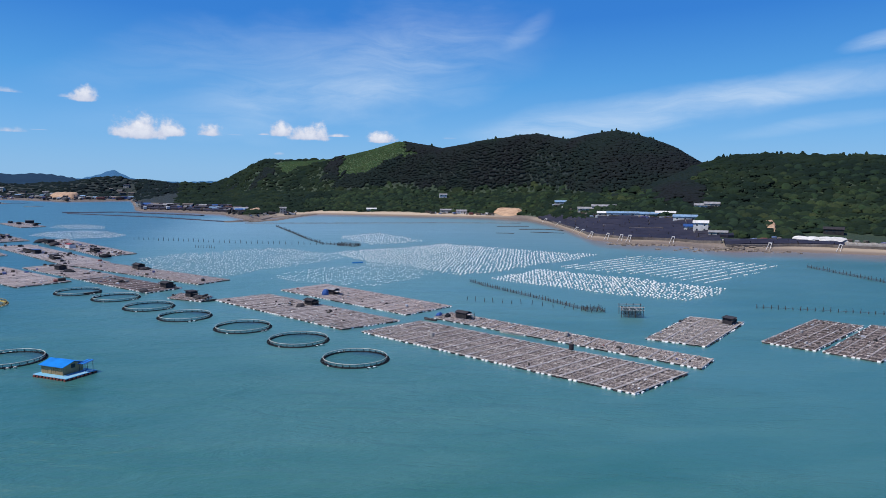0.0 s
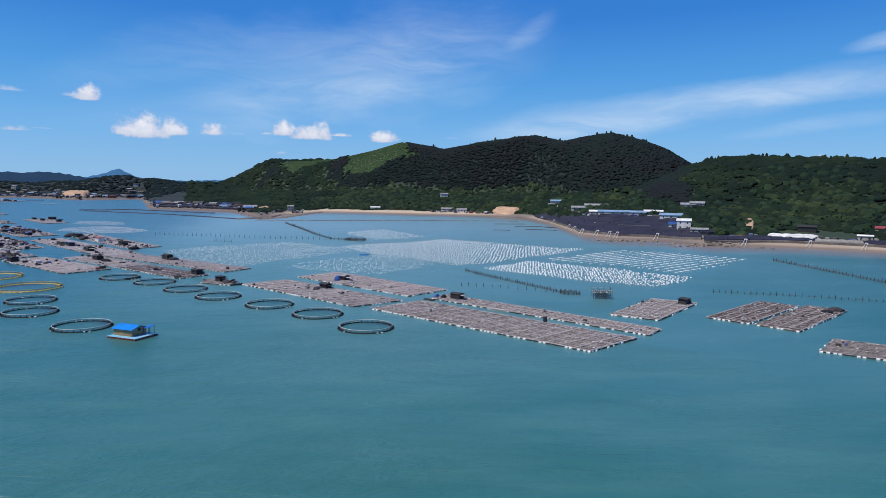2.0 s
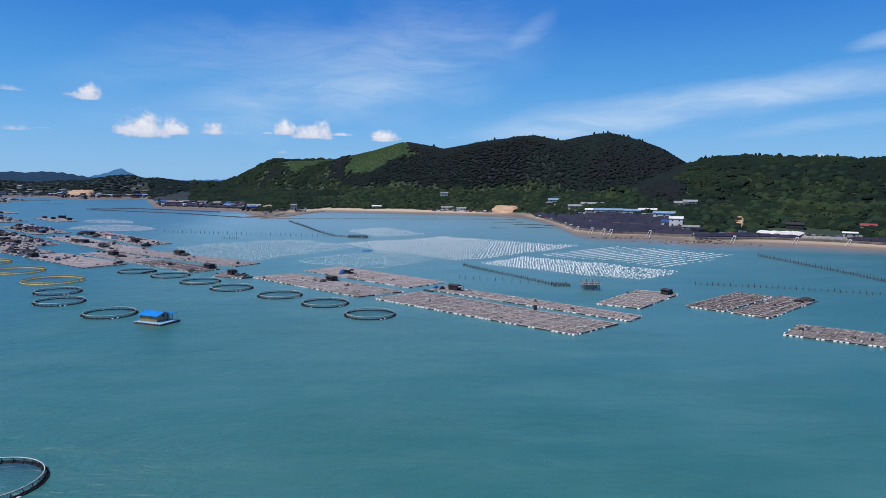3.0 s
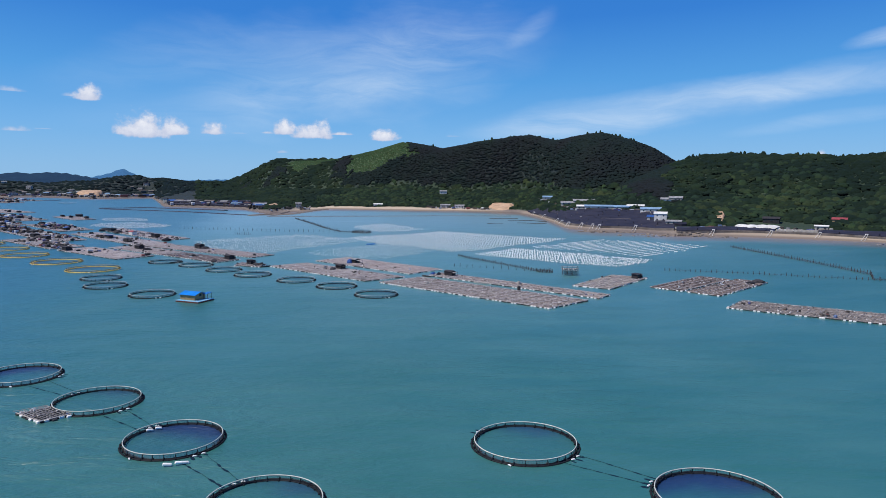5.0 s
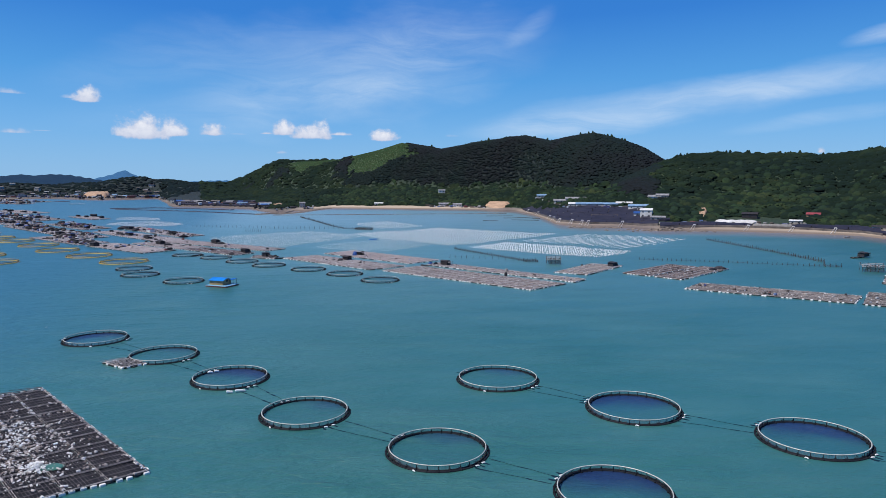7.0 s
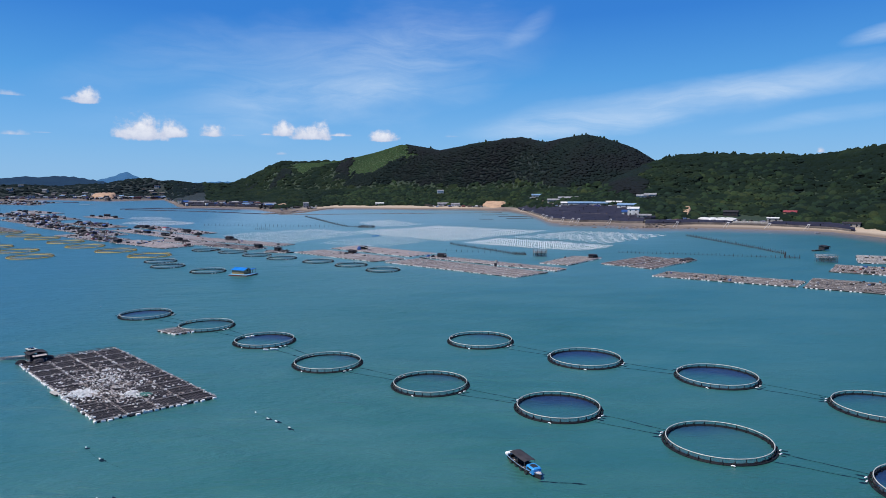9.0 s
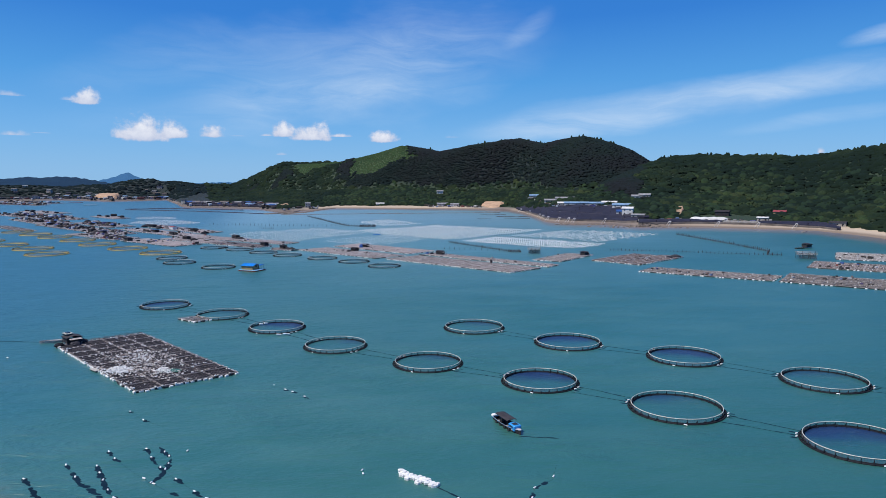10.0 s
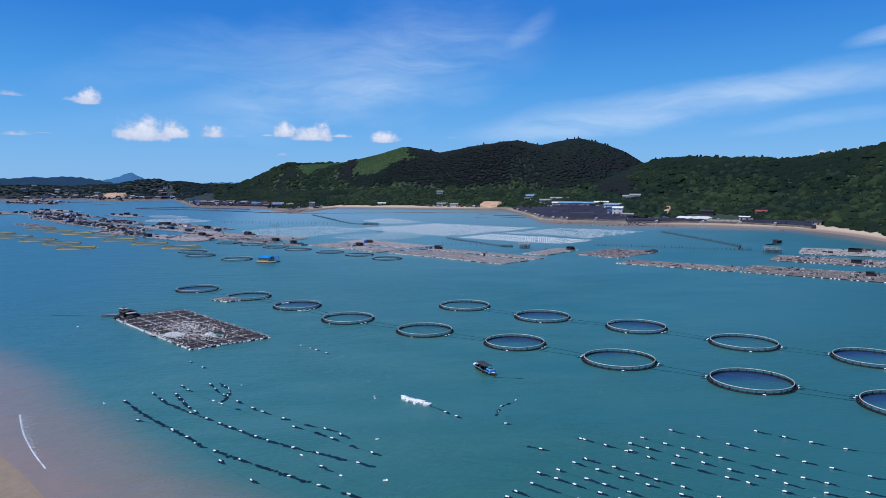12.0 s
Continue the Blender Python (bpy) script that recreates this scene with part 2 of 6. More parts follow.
def ground_material():
    m, g = material("ground")
    geo = g.add("ShaderNodeNewGeometry")
    co = geo.outputs["Position"]
    height = g.add("ShaderNodeSeparateXYZ", Vector=co).outputs[2]
    n1, n2 = g.noise(co, 0.013, 5.0, 0.62), g.noise(co, 0.5, 5.0, 0.65)
    sand = g.mix(g.ramp(g.math("DIVIDE", height, 2.0), [(0.3, 0.0), (0.7, 1.0)]), g.mix(n2, (0.30, 0.23, 0.16), (0.18, 0.135, 0.10)), g.mix(n2, (0.56, 0.45, 0.33), (0.40, 0.31, 0.22)))
    n3, n4 = g.noise(co, 0.22, 5.0, 0.7), g.noise(co, 0.05, 4.0, 0.65)
    green = g.mix(g.ramp(n4, [(0.38, 0.0), (0.62, 1.0)]), (0.024, 0.044, 0.026), (0.042, 0.064, 0.032))
    green = g.mix(g.ramp(n1, [(0.42, 0.0), (0.62, 1.0)]), green, (0.026, 0.048, 0.026))
    # first tone is darker: cloud shade on the main hill put into the colour
    for name, a, b in (("shade_zone", (0.0145, 0.0245, 0.0245), (0.017, 0.026, 0.026)), ("young", (0.05, 0.09, 0.036), (0.06, 0.10, 0.04))):
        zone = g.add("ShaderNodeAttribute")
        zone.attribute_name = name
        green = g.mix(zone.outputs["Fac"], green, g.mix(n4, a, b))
    green = g.mix(g.math("MULTIPLY", g.ramp(n3, [(0.42, 0.0), (0.62, 1.0)]), 0.4), green, (0.018, 0.028, 0.018))
    mud = g.add("ShaderNodeAttribute")
    mud.attribute_name = "mud"
    sand = g.mix(mud.outputs["Fac"], sand, g.mix(g.ramp(n2, [(0.35, 0.0), (0.65, 1.0)]), (0.075, 0.060, 0.055), (0.175, 0.145, 0.13)))
    level = g.math("ADD", height, g.math("MULTIPLY", g.math("SUBTRACT", n2, 0.5), 1.6))
    c = g.mix(g.ramp(g.math("DIVIDE", level, 10.0), [(0.26, 0.0), (0.36, 1.0)]), sand, green)
    rugged = g.math("ADD", g.math("MULTIPLY", n2, 0.15), g.math("MULTIPLY", n3, g.ramp(g.math("DIVIDE", height, 10.0), [(0.3, 0.0), (0.5, 1.0)])))
    finish(g, c, 0.9, 0.0, rugged, 0.8, 2.2)
    return m


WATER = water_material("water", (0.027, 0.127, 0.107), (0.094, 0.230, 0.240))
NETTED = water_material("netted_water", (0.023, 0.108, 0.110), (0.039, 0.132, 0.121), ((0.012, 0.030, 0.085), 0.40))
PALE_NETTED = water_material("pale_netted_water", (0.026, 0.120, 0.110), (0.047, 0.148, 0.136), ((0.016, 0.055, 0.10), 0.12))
GROUND = ground_material()
LEAF = foliage_material("broadleaf", (0.0134, 0.0287, 0.0188), (0.0287, 0.0475, 0.0233), (0.0118, 0.0245, 0.0185), 0.75)
EDGE_LEAF = foliage_material("edge_leaf", (0.0298, 0.0562, 0.0288), (0.0562, 0.0826, 0.0344), (0.0217, 0.0424, 0.0263))
# cloud shade and a haze tint painted into a darker forest colour
SHADED_WOOD = foliage_material("shade_zone", (0.0138, 0.0262, 0.0268), (0.0192, 0.0312, 0.0284), (0.0196, 0.0238, 0.0284), 0.35)
YOUNG = foliage_material("young_growth", (0.0466, 0.0880, 0.0378), (0.0616, 0.1047, 0.0431), (0.0378, 0.0730, 0.0343))
FAR_WOOD = foliage_material("far_wood", (0.0090, 0.0195, 0.0218), (0.0142, 0.0255, 0.0232), (0.0095, 0.0190, 0.0235), 0.5)
# aerial haze painted into the base colour: both ridges are blue for distance
HAZE_RIDGE = foliage_material("haze_ridge", (0.065, 0.19, 0.34), (0.07, 0.20, 0.36), (0.06, 0.18, 0.34))
DARK_HAZE_RIDGE = foliage_material("dark_haze_ridge", (0.022, 0.058, 0.105), (0.026, 0.064, 0.112), (0.020, 0.052, 0.10))
WOOD = worn("weathered_bamboo", (0.62, 0.55, 0.51), (0.25, 0.21, 0.195), 0.8, 0.6, 0.35)
PALE_WOOD = worn("pale_bamboo", (0.68, 0.59, 0.54), (0.38, 0.31, 0.28), 0.8, 0.5, 0.3)
BROWN_WOOD = worn("brown_bamboo", (0.34, 0.26, 0.23), (0.12, 0.09, 0.08), 0.8, 0.5, 0.4)
DARK_POLE = worn("dark_pole", (0.40, 0.36, 0.34), (0.15, 0.13, 0.125), 0.8, 0.8, 0.4)
PALE_SHELL = worn("pale_bundle", (0.56, 0.46, 0.41), (0.26, 0.20, 0.18), 0.9, 1.2, 0.4)
PLANK = worn("grey_plank", (0.64, 0.58, 0.54), (0.34, 0.29, 0.27), 0.8, 0.8, 0.3)
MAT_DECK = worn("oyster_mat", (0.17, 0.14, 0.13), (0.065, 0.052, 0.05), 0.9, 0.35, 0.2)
TARRED = worn("tarred_pole", (0.15, 0.13, 0.135), (0.05, 0.043, 0.05), 0.85, 0.5, 0.4)
GREY_POLE = worn("grey_pole", (0.52, 0.50, 0.48), (0.24, 0.22, 0.21), 0.8, 0.8, 0.3)
SHELL = worn("shell_bundle", (0.50, 0.43, 0.40), (0.10, 0.08, 0.075), 0.9, 1.6, 0.5)
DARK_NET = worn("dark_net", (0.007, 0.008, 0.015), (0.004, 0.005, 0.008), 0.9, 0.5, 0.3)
FOAM = worn("foam_float", (0.90, 0.90, 0.88), (0.66, 0.64, 0.60), 0.6, 2.0, 0.12)
DARK_FLOAT = worn("black_float", (0.04, 0.04, 0.045), (0.02, 0.02, 0.02), 0.55, 2.0, 0.2)
PIPE = worn("black_pipe", (0.010, 0.011, 0.015), (0.020, 0.021, 0.024), 0.6, 1.2, 0.2, ior=1.2)
RAIL = worn("pale_rail", (0.62, 0.62, 0.55), (0.38, 0.38, 0.34), 0.45, 1.0, 0.15)
YELLOW = worn("yellow_pipe", (0.52, 0.37, 0.07), (0.34, 0.24, 0.07), 0.5, 0.8, 0.15)
NET = worn("cage_net", (0.11, 0.105, 0.10), (0.05, 0.05, 0.05), 0.8, 1.0, 0.2)
def clutter_material():
    m, g = material("deck_clutter")
    geo = g.add("ShaderNodeNewGeometry")
    c = g.ramp(geo.outputs["Random Per Island"], [(0.0, (0.02, 0.02, 0.022)), (0.5, (0.05, 0.042, 0.038)), (0.62, (0.16, 0.12, 0.09)), (0.74, (0.40, 0.39, 0.38)), (0.84, (0.74, 0.74, 0.72)), (0.9, (0.03, 0.12, 0.36)), (0.97, (0.25, 0.07, 0.06))])
    n = g.noise(geo.outputs["Position"], 3.0, 4.0)
    c = g.mix(g.math("MULTIPLY", n, 0.5), c, (0.05, 0.045, 0.04))
    finish(g, c, 0.75, 0.0, n, 0.3, 0.03)
    return m


CLUTTER = clutter_material()


def debris_material():
    m, g = material("foam_debris")
    geo = g.add("ShaderNodeNewGeometry")
    c = g.ramp(geo.outputs["Random Per Island"], [(0.0, (0.16, 0.12, 0.10)), (0.25, (0.34, 0.28, 0.24)), (0.5, (0.60, 0.54, 0.49)), (0.75, (0.80, 0.77, 0.73)), (1.0, (0.90, 0.89, 0.87))])
    n = g.noise(geo.outputs["Position"], 4.0, 4.0)
    c = g.mix(g.math("MULTIPLY", g.ramp(n, [(0.4, 0.0), (0.7, 1.0)]), 0.5), c, (0.25, 0.2, 0.17))
    finish(g, c, 0.8, 0.0, n, 0.4, 0.03)
    return m


DEBRIS = debris_material()
SHED = worn("dark_shed", (0.045, 0.04, 0.045), (0.02, 0.018, 0.02), 0.85, 0.8, 0.3)
TARP = worn("blue_tarpaulin", (0.03, 0.10, 0.32), (0.02, 0.06, 0.18), 0.5, 0.8, 0.2)
ROOF_BLUE = worn("blue_sheet_roof", (0.010, 0.24, 0.72), (0.010, 0.17, 0.55), 0.35, 0.4, 0.1)
ROOF_RED = worn("red_roof", (0.35, 0.06, 0.06), (0.2, 0.04, 0.05), 0.7, 0.8, 0.1)
ROOF_PALE = worn("pale_blue_roof", (0.22, 0.36, 0.52), (0.14, 0.20, 0.28), 0.5, 0.2, 0.15)
ROOF_GREY = worn("grey_roof", (0.30, 0.30, 0.31), (0.16, 0.15, 0.15), 0.7, 0.3, 0.2)
PANEL = worn("tan_panel", (0.42, 0.29, 0.15), (0.28, 0.18, 0.09), 0.7, 0.5, 0.1)
DECK_BLUE = worn("blue_deck", (0.12, 0.44, 0.66), (0.30, 0.48, 0.58), 0.5, 0.7, 0.1)
RED_DRUM = worn("red_drum", (0.30, 0.07, 0.05), (0.12, 0.04, 0.03), 0.5, 1.5, 0.3)
WHITE_WALL = worn("white_wall", (0.72, 0.71, 0.69), (0.48, 0.46, 0.43), 0.8, 0.2, 0.15)
CONCRETE = worn("concrete", (0.48, 0.45, 0.41), (0.28, 0.25, 0.22), 0.85, 0.25, 0.15)
WEEDBANK = worn("weed_bank", (0.05, 0.045, 0.035), (0.025, 0.022, 0.02), 0.95, 0.2, 0.2)
STAINED = worn("stained_wall", (0.20, 0.17, 0.15), (0.07, 0.06, 0.055), 0.9, 0.12, 0.2)
COVER = worn("navy_cover", (0.010, 0.010, 0.022), (0.026, 0.023, 0.036), 0.7, 0.12, 0.3)
SCAR = worn("bare_earth", (0.54, 0.36, 0.23), (0.34, 0.21, 0.13), 0.9, 0.22, 0.1)
ROCK = worn("shore_rock", (0.26, 0.21, 0.17), (0.09, 0.075, 0.06), 0.9, 0.5, 0.3)
STAKE = worn("stake_wood", (0.09, 0.075, 0.07), (0.04, 0.035, 0.035), 0.85, 1.0, 0.3)
WEED = worn("weed_rope", (0.006, 0.019, 0.036), (0.011, 0.029, 0.048), 0.95, 1.5, 0.2, ior=1.1)
BOAT_BLUE = worn("boat_blue", (0.05, 0.36, 0.78), (0.04, 0.24, 0.55), 0.4, 1.2, 0.1)
GLASS = worn("dark_window", (0.03, 0.04, 0.05), (0.02, 0.03, 0.04), 0.15, 0.5, 0.1, 0.0, 0.0)
FROTH = worn("foam_crest", (0.85, 0.87, 0.88), (0.55, 0.60, 0.62), 0.7, 1.0, 0.1)


# ---- mesh helpers ----
class Geo:
    """Vertices and faces that grow into one mesh."""

    def __init__(self):
        self.v, self.f = [], []

    def add(self, verts, faces):
        k = len(self.v)
        self.v += [tuple(p) for p in verts]
        self.f += [tuple(i + k for i in face) for face in faces]
        return self

    def box(self, c, s, m=None, chamfer=0.0):
        """A block round c with sides s; chamfer cuts the upright and the top edges."""
        x, y, z = s[0] / 2, s[1] / 2, s[2] / 2
        if chamfer:
            k = chamfer
            ring = lambda a, b, h: [(a, -b + k, h), (a, b - k, h), (a - k, b, h), (-a + k, b, h), (-a, b - k, h), (-a, -b + k, h), (-a + k, -b, h), (a - k, -b, h)]
            p = ring(x, y, -z) + ring(x, y, z - k) + ring(x - k * 0.8, y - k * 0.8, z)
            f = [tuple(range(7, -1, -1)), tuple(range(16, 24))]
            f += [(r * 8 + i, r * 8 + (i + 1) % 8, r * 8 + 8 + (i + 1) % 8, r * 8 + 8 + i) for r in (0, 1) for i in range(8)]
        else:
            p = [(a, b, h) for h in (-z, z) for a, b in ((-x, -y), (x, -y), (x, y), (-x, y))]
            f = [(3, 2, 1, 0), (4, 5, 6, 7)] + [(i, (i + 1) % 4, (i + 1) % 4 + 4, i + 4) for i in range(4)]
        m = m or Matrix.Identity(4)
        return self.add([m @ (Vector(q) + Vector(c)) if m else q for q in p], f)

    def tube(self, path, r, sides=6, closed=False, taper=1.0):
        """A round bar along a path."""
        n, verts, faces = len(path), [], []
        path = [Vector(p) for p in path]
        for i, p in enumerate(path):
            a = path[i - 1] if i or closed else p
            b = path[(i + 1) % n] if i < n - 1 or closed else p
            t = (b - a).normalized()
            side = t.cross(Vector((0, 0, 1)))
            side = side.normalized() if side.length > 1e-3 else Vector((1, 0, 0))
            up = side.cross(t)
            rr = r * (1 + (taper - 1) * i / max(n - 1, 1))
            verts += [p + side * math.cos(q) * rr + up * math.sin(q) * rr for q in (math.tau * k / sides for k in range(sides))]
        for i in range(n if closed else n - 1):
            j = (i + 1) % n
            faces += [(i * sides + k, i * sides + (k + 1) % sides, j * sides + (k + 1) % sides, j * sides + k) for k in range(sides)]
        if not closed:
            faces += [tuple(range(sides)), tuple(range(n * sides - 1, n * sides - sides - 1, -1))]
        return self.add(verts, faces)

    def mesh(self, name, mat, smooth=False):
        me = bpy.data.meshes.new(name)
        me.from_pydata(self.v, [], self.f)
        me.materials.append(mat)
        if smooth:
            me.polygons.foreach_set("use_smooth", [True] * len(me.polygons))
        me.update()
        return me


def thing(name, x, y, z=0.0, turn=0.0, label="", category="", group="", kind=""):
    ob = new(name)
    ob.empty_display_size = 0.5
    ob.matrix_basis = pose(x, y, z, 0, 0, turn)
    return tagged(ob, label, category, group, kind)


def part(name, geo, mat, parent, label="", at=None, smooth=False):
    """One mesh under a thing or a part; geo may be a mesh that other parts share."""
    me = geo if isinstance(geo, bpy.types.Mesh) else geo.mesh(name, mat, smooth)
    ob = new(name, me)
    ob.parent = parent
    if at is not None:
        ob.matrix_basis = at
    return tagged(ob, label)


def solo(name, geo, mat, label, category, kind="", group="", at=None, smooth=False):
    ob = new(name, geo if isinstance(geo, bpy.types.Mesh) else geo.mesh(name, mat, smooth))
    if at is not None:
        ob.matrix_basis = at
    return tagged(ob, label, category, group, kind)


def numpy_mesh(name, verts, faces, mat, smooth=True):
    """A mesh from arrays of triangles or quads."""
    me = bpy.data.meshes.new(name)
    n, k = faces.shape
    me.vertices.add(len(verts))
    me.vertices.foreach_set("co", verts.astype(np.float32).ravel())
    me.loops.add(n * k)
    me.loops.foreach_set("vertex_index", faces.astype(np.int32).ravel())
    me.polygons.add(n)
    me.polygons.foreach_set("loop_start", np.arange(0, n * k, k, dtype=np.int32))
    me.materials.append(mat)
    me.update(calc_edges=True)
    me.polygons.foreach_set("use_smooth", np.full(n, smooth))
    return me


# ---- the lie of the land ----
rng = np.random.default_rng(7)
HUB_Y = -103.0  # bearings are taken from this point of the flight line, on the chart whose north axis is NORTHING times shorter
SHORE = [(-60, 1500), (-31, 1400), (-27.5, 1249), (-22.6, 1270), (-21.6, 900), (-14.5, 792), (-12.6, 690), (-9.4, 745), (-7.1, 782), (2.8, 747), (7.7, 734), (11.6, 702),
         (13.5, 632), (16.0, 507), (19.0, 487), (22.3, 488), (26.0, 467), (30.0, 487), (35.6, 496), (41.0, 500), (46.0, 461), (49.4, 423), (60, 380), (75, 330)]
MAIN = [(-18.5, 1831, 0), (-15.4, 1733, 38), (-12.9, 1384, 68), (-11.8, 1290, 76), (-8.3, 1205, 74), (-6.0, 1145, 78), (-3.3, 1106, 88), (0.2, 1066, 105), (1.5, 1046, 100), (4.1, 990, 88),
        (7.5, 945, 97), (10.7, 924, 103), (12.6, 914, 104), (15.0, 863, 93), (16.9, 842, 96), (19.1, 824, 99), (21.5, 822, 90), (23.7, 820, 77), (25.8, 820, 58), (29.0, 815, 30), (33, 810, 0)]
EAST = [(19.0, 700, 12), (21.5, 712, 34), (23.4, 718, 45), (25.5, 740, 58), (27.6, 755, 66), (30.4, 770, 69), (33.0, 770, 67), (35.0, 765, 66), (38.3, 770, 63), (42.4, 734, 69), (45.7, 697, 73), (55, 660, 80), (75, 600, 80)]
WEST = [(-60, 1600, 32), (-35.4, 1579, 27), (-33.1, 1577, 30), (-30.7, 1575, 26), (-29.2, 1574, 28), (-27.6, 1500, 29), (-26.0, 1480, 37), (-24.8, 1485, 41), (-23.6, 1485, 39), (-23.0, 1485, 34), (-21.5, 1490, 35), (-20.2, 1495, 31), (-18.5, 1560, 27), (-15.4, 1683, 21), (-10, 1700, 8)]
BEACH_P, BEACH_N = np.array([-81.6, -75.3]), np.array([-0.735, -0.678])


def wobble(x, y, size, seed):
    """Smooth noise between -1 and 1, for arrays."""
    x, y = np.asarray(x, float) / size + seed * 13.7, np.asarray(y, float) / size - seed * 7.3
    total = 0
    for k, (a, b, c) in enumerate([(1.0, 0.3, 0.0), (-0.4, 1.1, 2.0), (0.9, -0.8, 4.0), (1.9, 1.3, 1.0), (-1.7, 2.1, 5.0), (3.1, -2.7, 3.0)]):
        total = total + np.sin(a * x + b * y + c + 1.3 * np.sin(0.6 * b * x - 0.5 * a * y + k)) / (1 + 0.5 * k)
    return total / 3.2


def bearings(x, y):
    n = (np.asarray(y) - HUB_Y) / NORTHING
    return np.degrees(np.arctan2(x, n)), np.hypot(x, n)


def shore_distance(az):
    return np.interp(az, *np.array(SHORE).T)


def layer(az, r, table, foot, low, knee):
    """Height of one range of hills: a gentle foot, a steeper face up to the crest, and a fall behind it."""
    t = np.array(table, float)
    t[:, 2] = np.maximum(t[:, 2] - 1.5, 0)
    crest_r, crest_z = np.interp(az, t[:, 0], t[:, 1]), np.interp(az, t[:, 0], t[:, 2], left=0, right=0)
    u = (r - foot) / np.maximum(crest_r - foot, 30)
    front = np.where(u < knee, low * np.clip(u, 0, None) / knee, low + (1 - low) * np.sin(np.clip((u - knee) / (1 - knee), 0, 1) * np.pi / 2) ** 1.15)
    back = 1 - 0.55 * np.clip(u - 1, 0, 1.6) ** 1.3
    return crest_z * np.where(u < 1, front, np.clip(back, 0, 1)), u


def land(x, y):
    """Height of the ground at arrays of places; below zero it is sea bed."""
    az, r = bearings(x, y)
    s = shore_distance(az) + 5 * wobble(x, y, 30, 3)
    inland = r - s
    rise = np.interp(az, [-13, -9, 24, 27, 41, 43], [0.35, 0.09, 0.09, 0.22, 0.22, 0.09])
    flat = np.where(inland < 0, np.clip(inland * 0.05, -4, 0), np.clip(inland * rise, 0, 3.2))
    m, um = layer(az, r, MAIN, s + 35, 0.24, 0.6)
    e, ue = layer(az, r, EAST, s + 30, 0.30, 0.45)
    w, uw = layer(az, r, WEST, s + 60, 0.15, 0.4)
    gully = wobble(x, y, 62, 1) * 7.5 + wobble(x, y, 24, 2) * 2.2
    hill = np.maximum(np.maximum(m, e), w)
    h = np.where(inland > 0, np.maximum(flat, flat + hill + gully * np.clip(hill / 40, 0, 1) * np.clip(1.25 - np.maximum(np.maximum(um * (m >= e), ue * (e > m)), 0), 0.12, 1)), flat)
    beach = (np.asarray(x) - BEACH_P[0]) * BEACH_N[0] + (np.asarray(y) - BEACH_P[1]) * BEACH_N[1] + 3 * wobble(x, y, 18, 5)
    near = np.where(beach < -4, -4 + 3.6 * np.clip((beach + 32) / 28, 0, 1), np.clip(-0.4 + (beach + 4) * 0.06, -4, 2.5))
    near = np.where(np.asarray(y) < 192, near, -4)
    return np.maximum(h, near)


def spaced(stops):
    out = []
    for a, b, step in stops:
        out += list(np.arange(a, b, step))
    return np.array(out + [stops[-1][1]])


GX = spaced([(-4600, -1200, 150), (-1200, -520, 20), (-520, -170, 9), (-170, 40, 6), (40, 620, 6.5), (620, 1200, 40), (1200, 4600, 200)])
GY = spaced([(-900, -240, 70), (-240, 96, 5), (96, 360, 11), (360, 1090, 7), (1090, 1930, 18), (1930, 5000, 200)])


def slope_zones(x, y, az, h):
    """Which places carry young growth, broadleaf trees, or the darker wood that has the main hill's cloud shade in its
    colour.
    """
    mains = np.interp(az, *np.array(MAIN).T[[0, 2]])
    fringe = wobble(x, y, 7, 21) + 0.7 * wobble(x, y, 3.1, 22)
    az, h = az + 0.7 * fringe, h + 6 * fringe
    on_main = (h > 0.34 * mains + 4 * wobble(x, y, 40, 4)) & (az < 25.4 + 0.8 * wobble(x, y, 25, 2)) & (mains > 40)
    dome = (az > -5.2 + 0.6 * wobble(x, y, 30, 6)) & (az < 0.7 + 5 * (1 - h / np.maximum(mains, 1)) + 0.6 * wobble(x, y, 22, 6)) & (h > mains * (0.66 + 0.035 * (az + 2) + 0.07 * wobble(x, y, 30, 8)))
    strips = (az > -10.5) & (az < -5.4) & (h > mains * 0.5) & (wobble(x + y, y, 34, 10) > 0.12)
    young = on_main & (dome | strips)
    shade_zone = on_main & ~young & ((az > -6.2 + 1.5 * wobble(x, y, 45, 3)) | (wobble(x, y, 60, 11) > 0.45))
    return shade_zone, young


def make_ground():
    x, y = np.meshgrid(GX, GY)
    h = land(x, y)
    nx, ny = len(GX), len(GY)
    i = np.arange(nx * ny).reshape(ny, nx)
    quads = np.stack([i[:-1, :-1], i[:-1, 1:], i[1:, 1:], i[1:, :-1]], -1).reshape(-1, 4)
    flat = np.stack([x, y, h], -1).reshape(-1, 3)
    me = numpy_mesh("ground", flat, quads, GROUND)
    az, r = bearings(x, y)
    wet = np.interp(az, [-24, -22, -12, -8.5, 7, 11, 14, 20, 24, 30, 38, 42], [0.95, 0.95, 0.9, 0.0, 0.0, 0.9, 0.45, 0.5, 0.8, 0.55, 0.25, 0.0]) * (r > 350) * np.clip(1 + 0.4 * wobble(x, y, 20, 8), 0, 1)
    d = me.attributes.new("mud", "FLOAT", "POINT")
    d.data.foreach_set("value", wet.ravel().astype(np.float32))
    for name, zone in zip(("shade_zone", "young"), slope_zones(x, y, az, h)):
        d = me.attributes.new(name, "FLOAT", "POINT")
        # ground of the far woods gets the same darkened tone
        d.data.foreach_set("value", (zone | ((name == "shade_zone") & (az < -14))).ravel().astype(np.float32))
    ob = new("ground", me)
    tagged(ob, "sandy shore rising to green and brown hill ground", "ground", kind="structure")
    sea = flat.copy()
    sea[:, 2] = 0
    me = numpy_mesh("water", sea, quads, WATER)
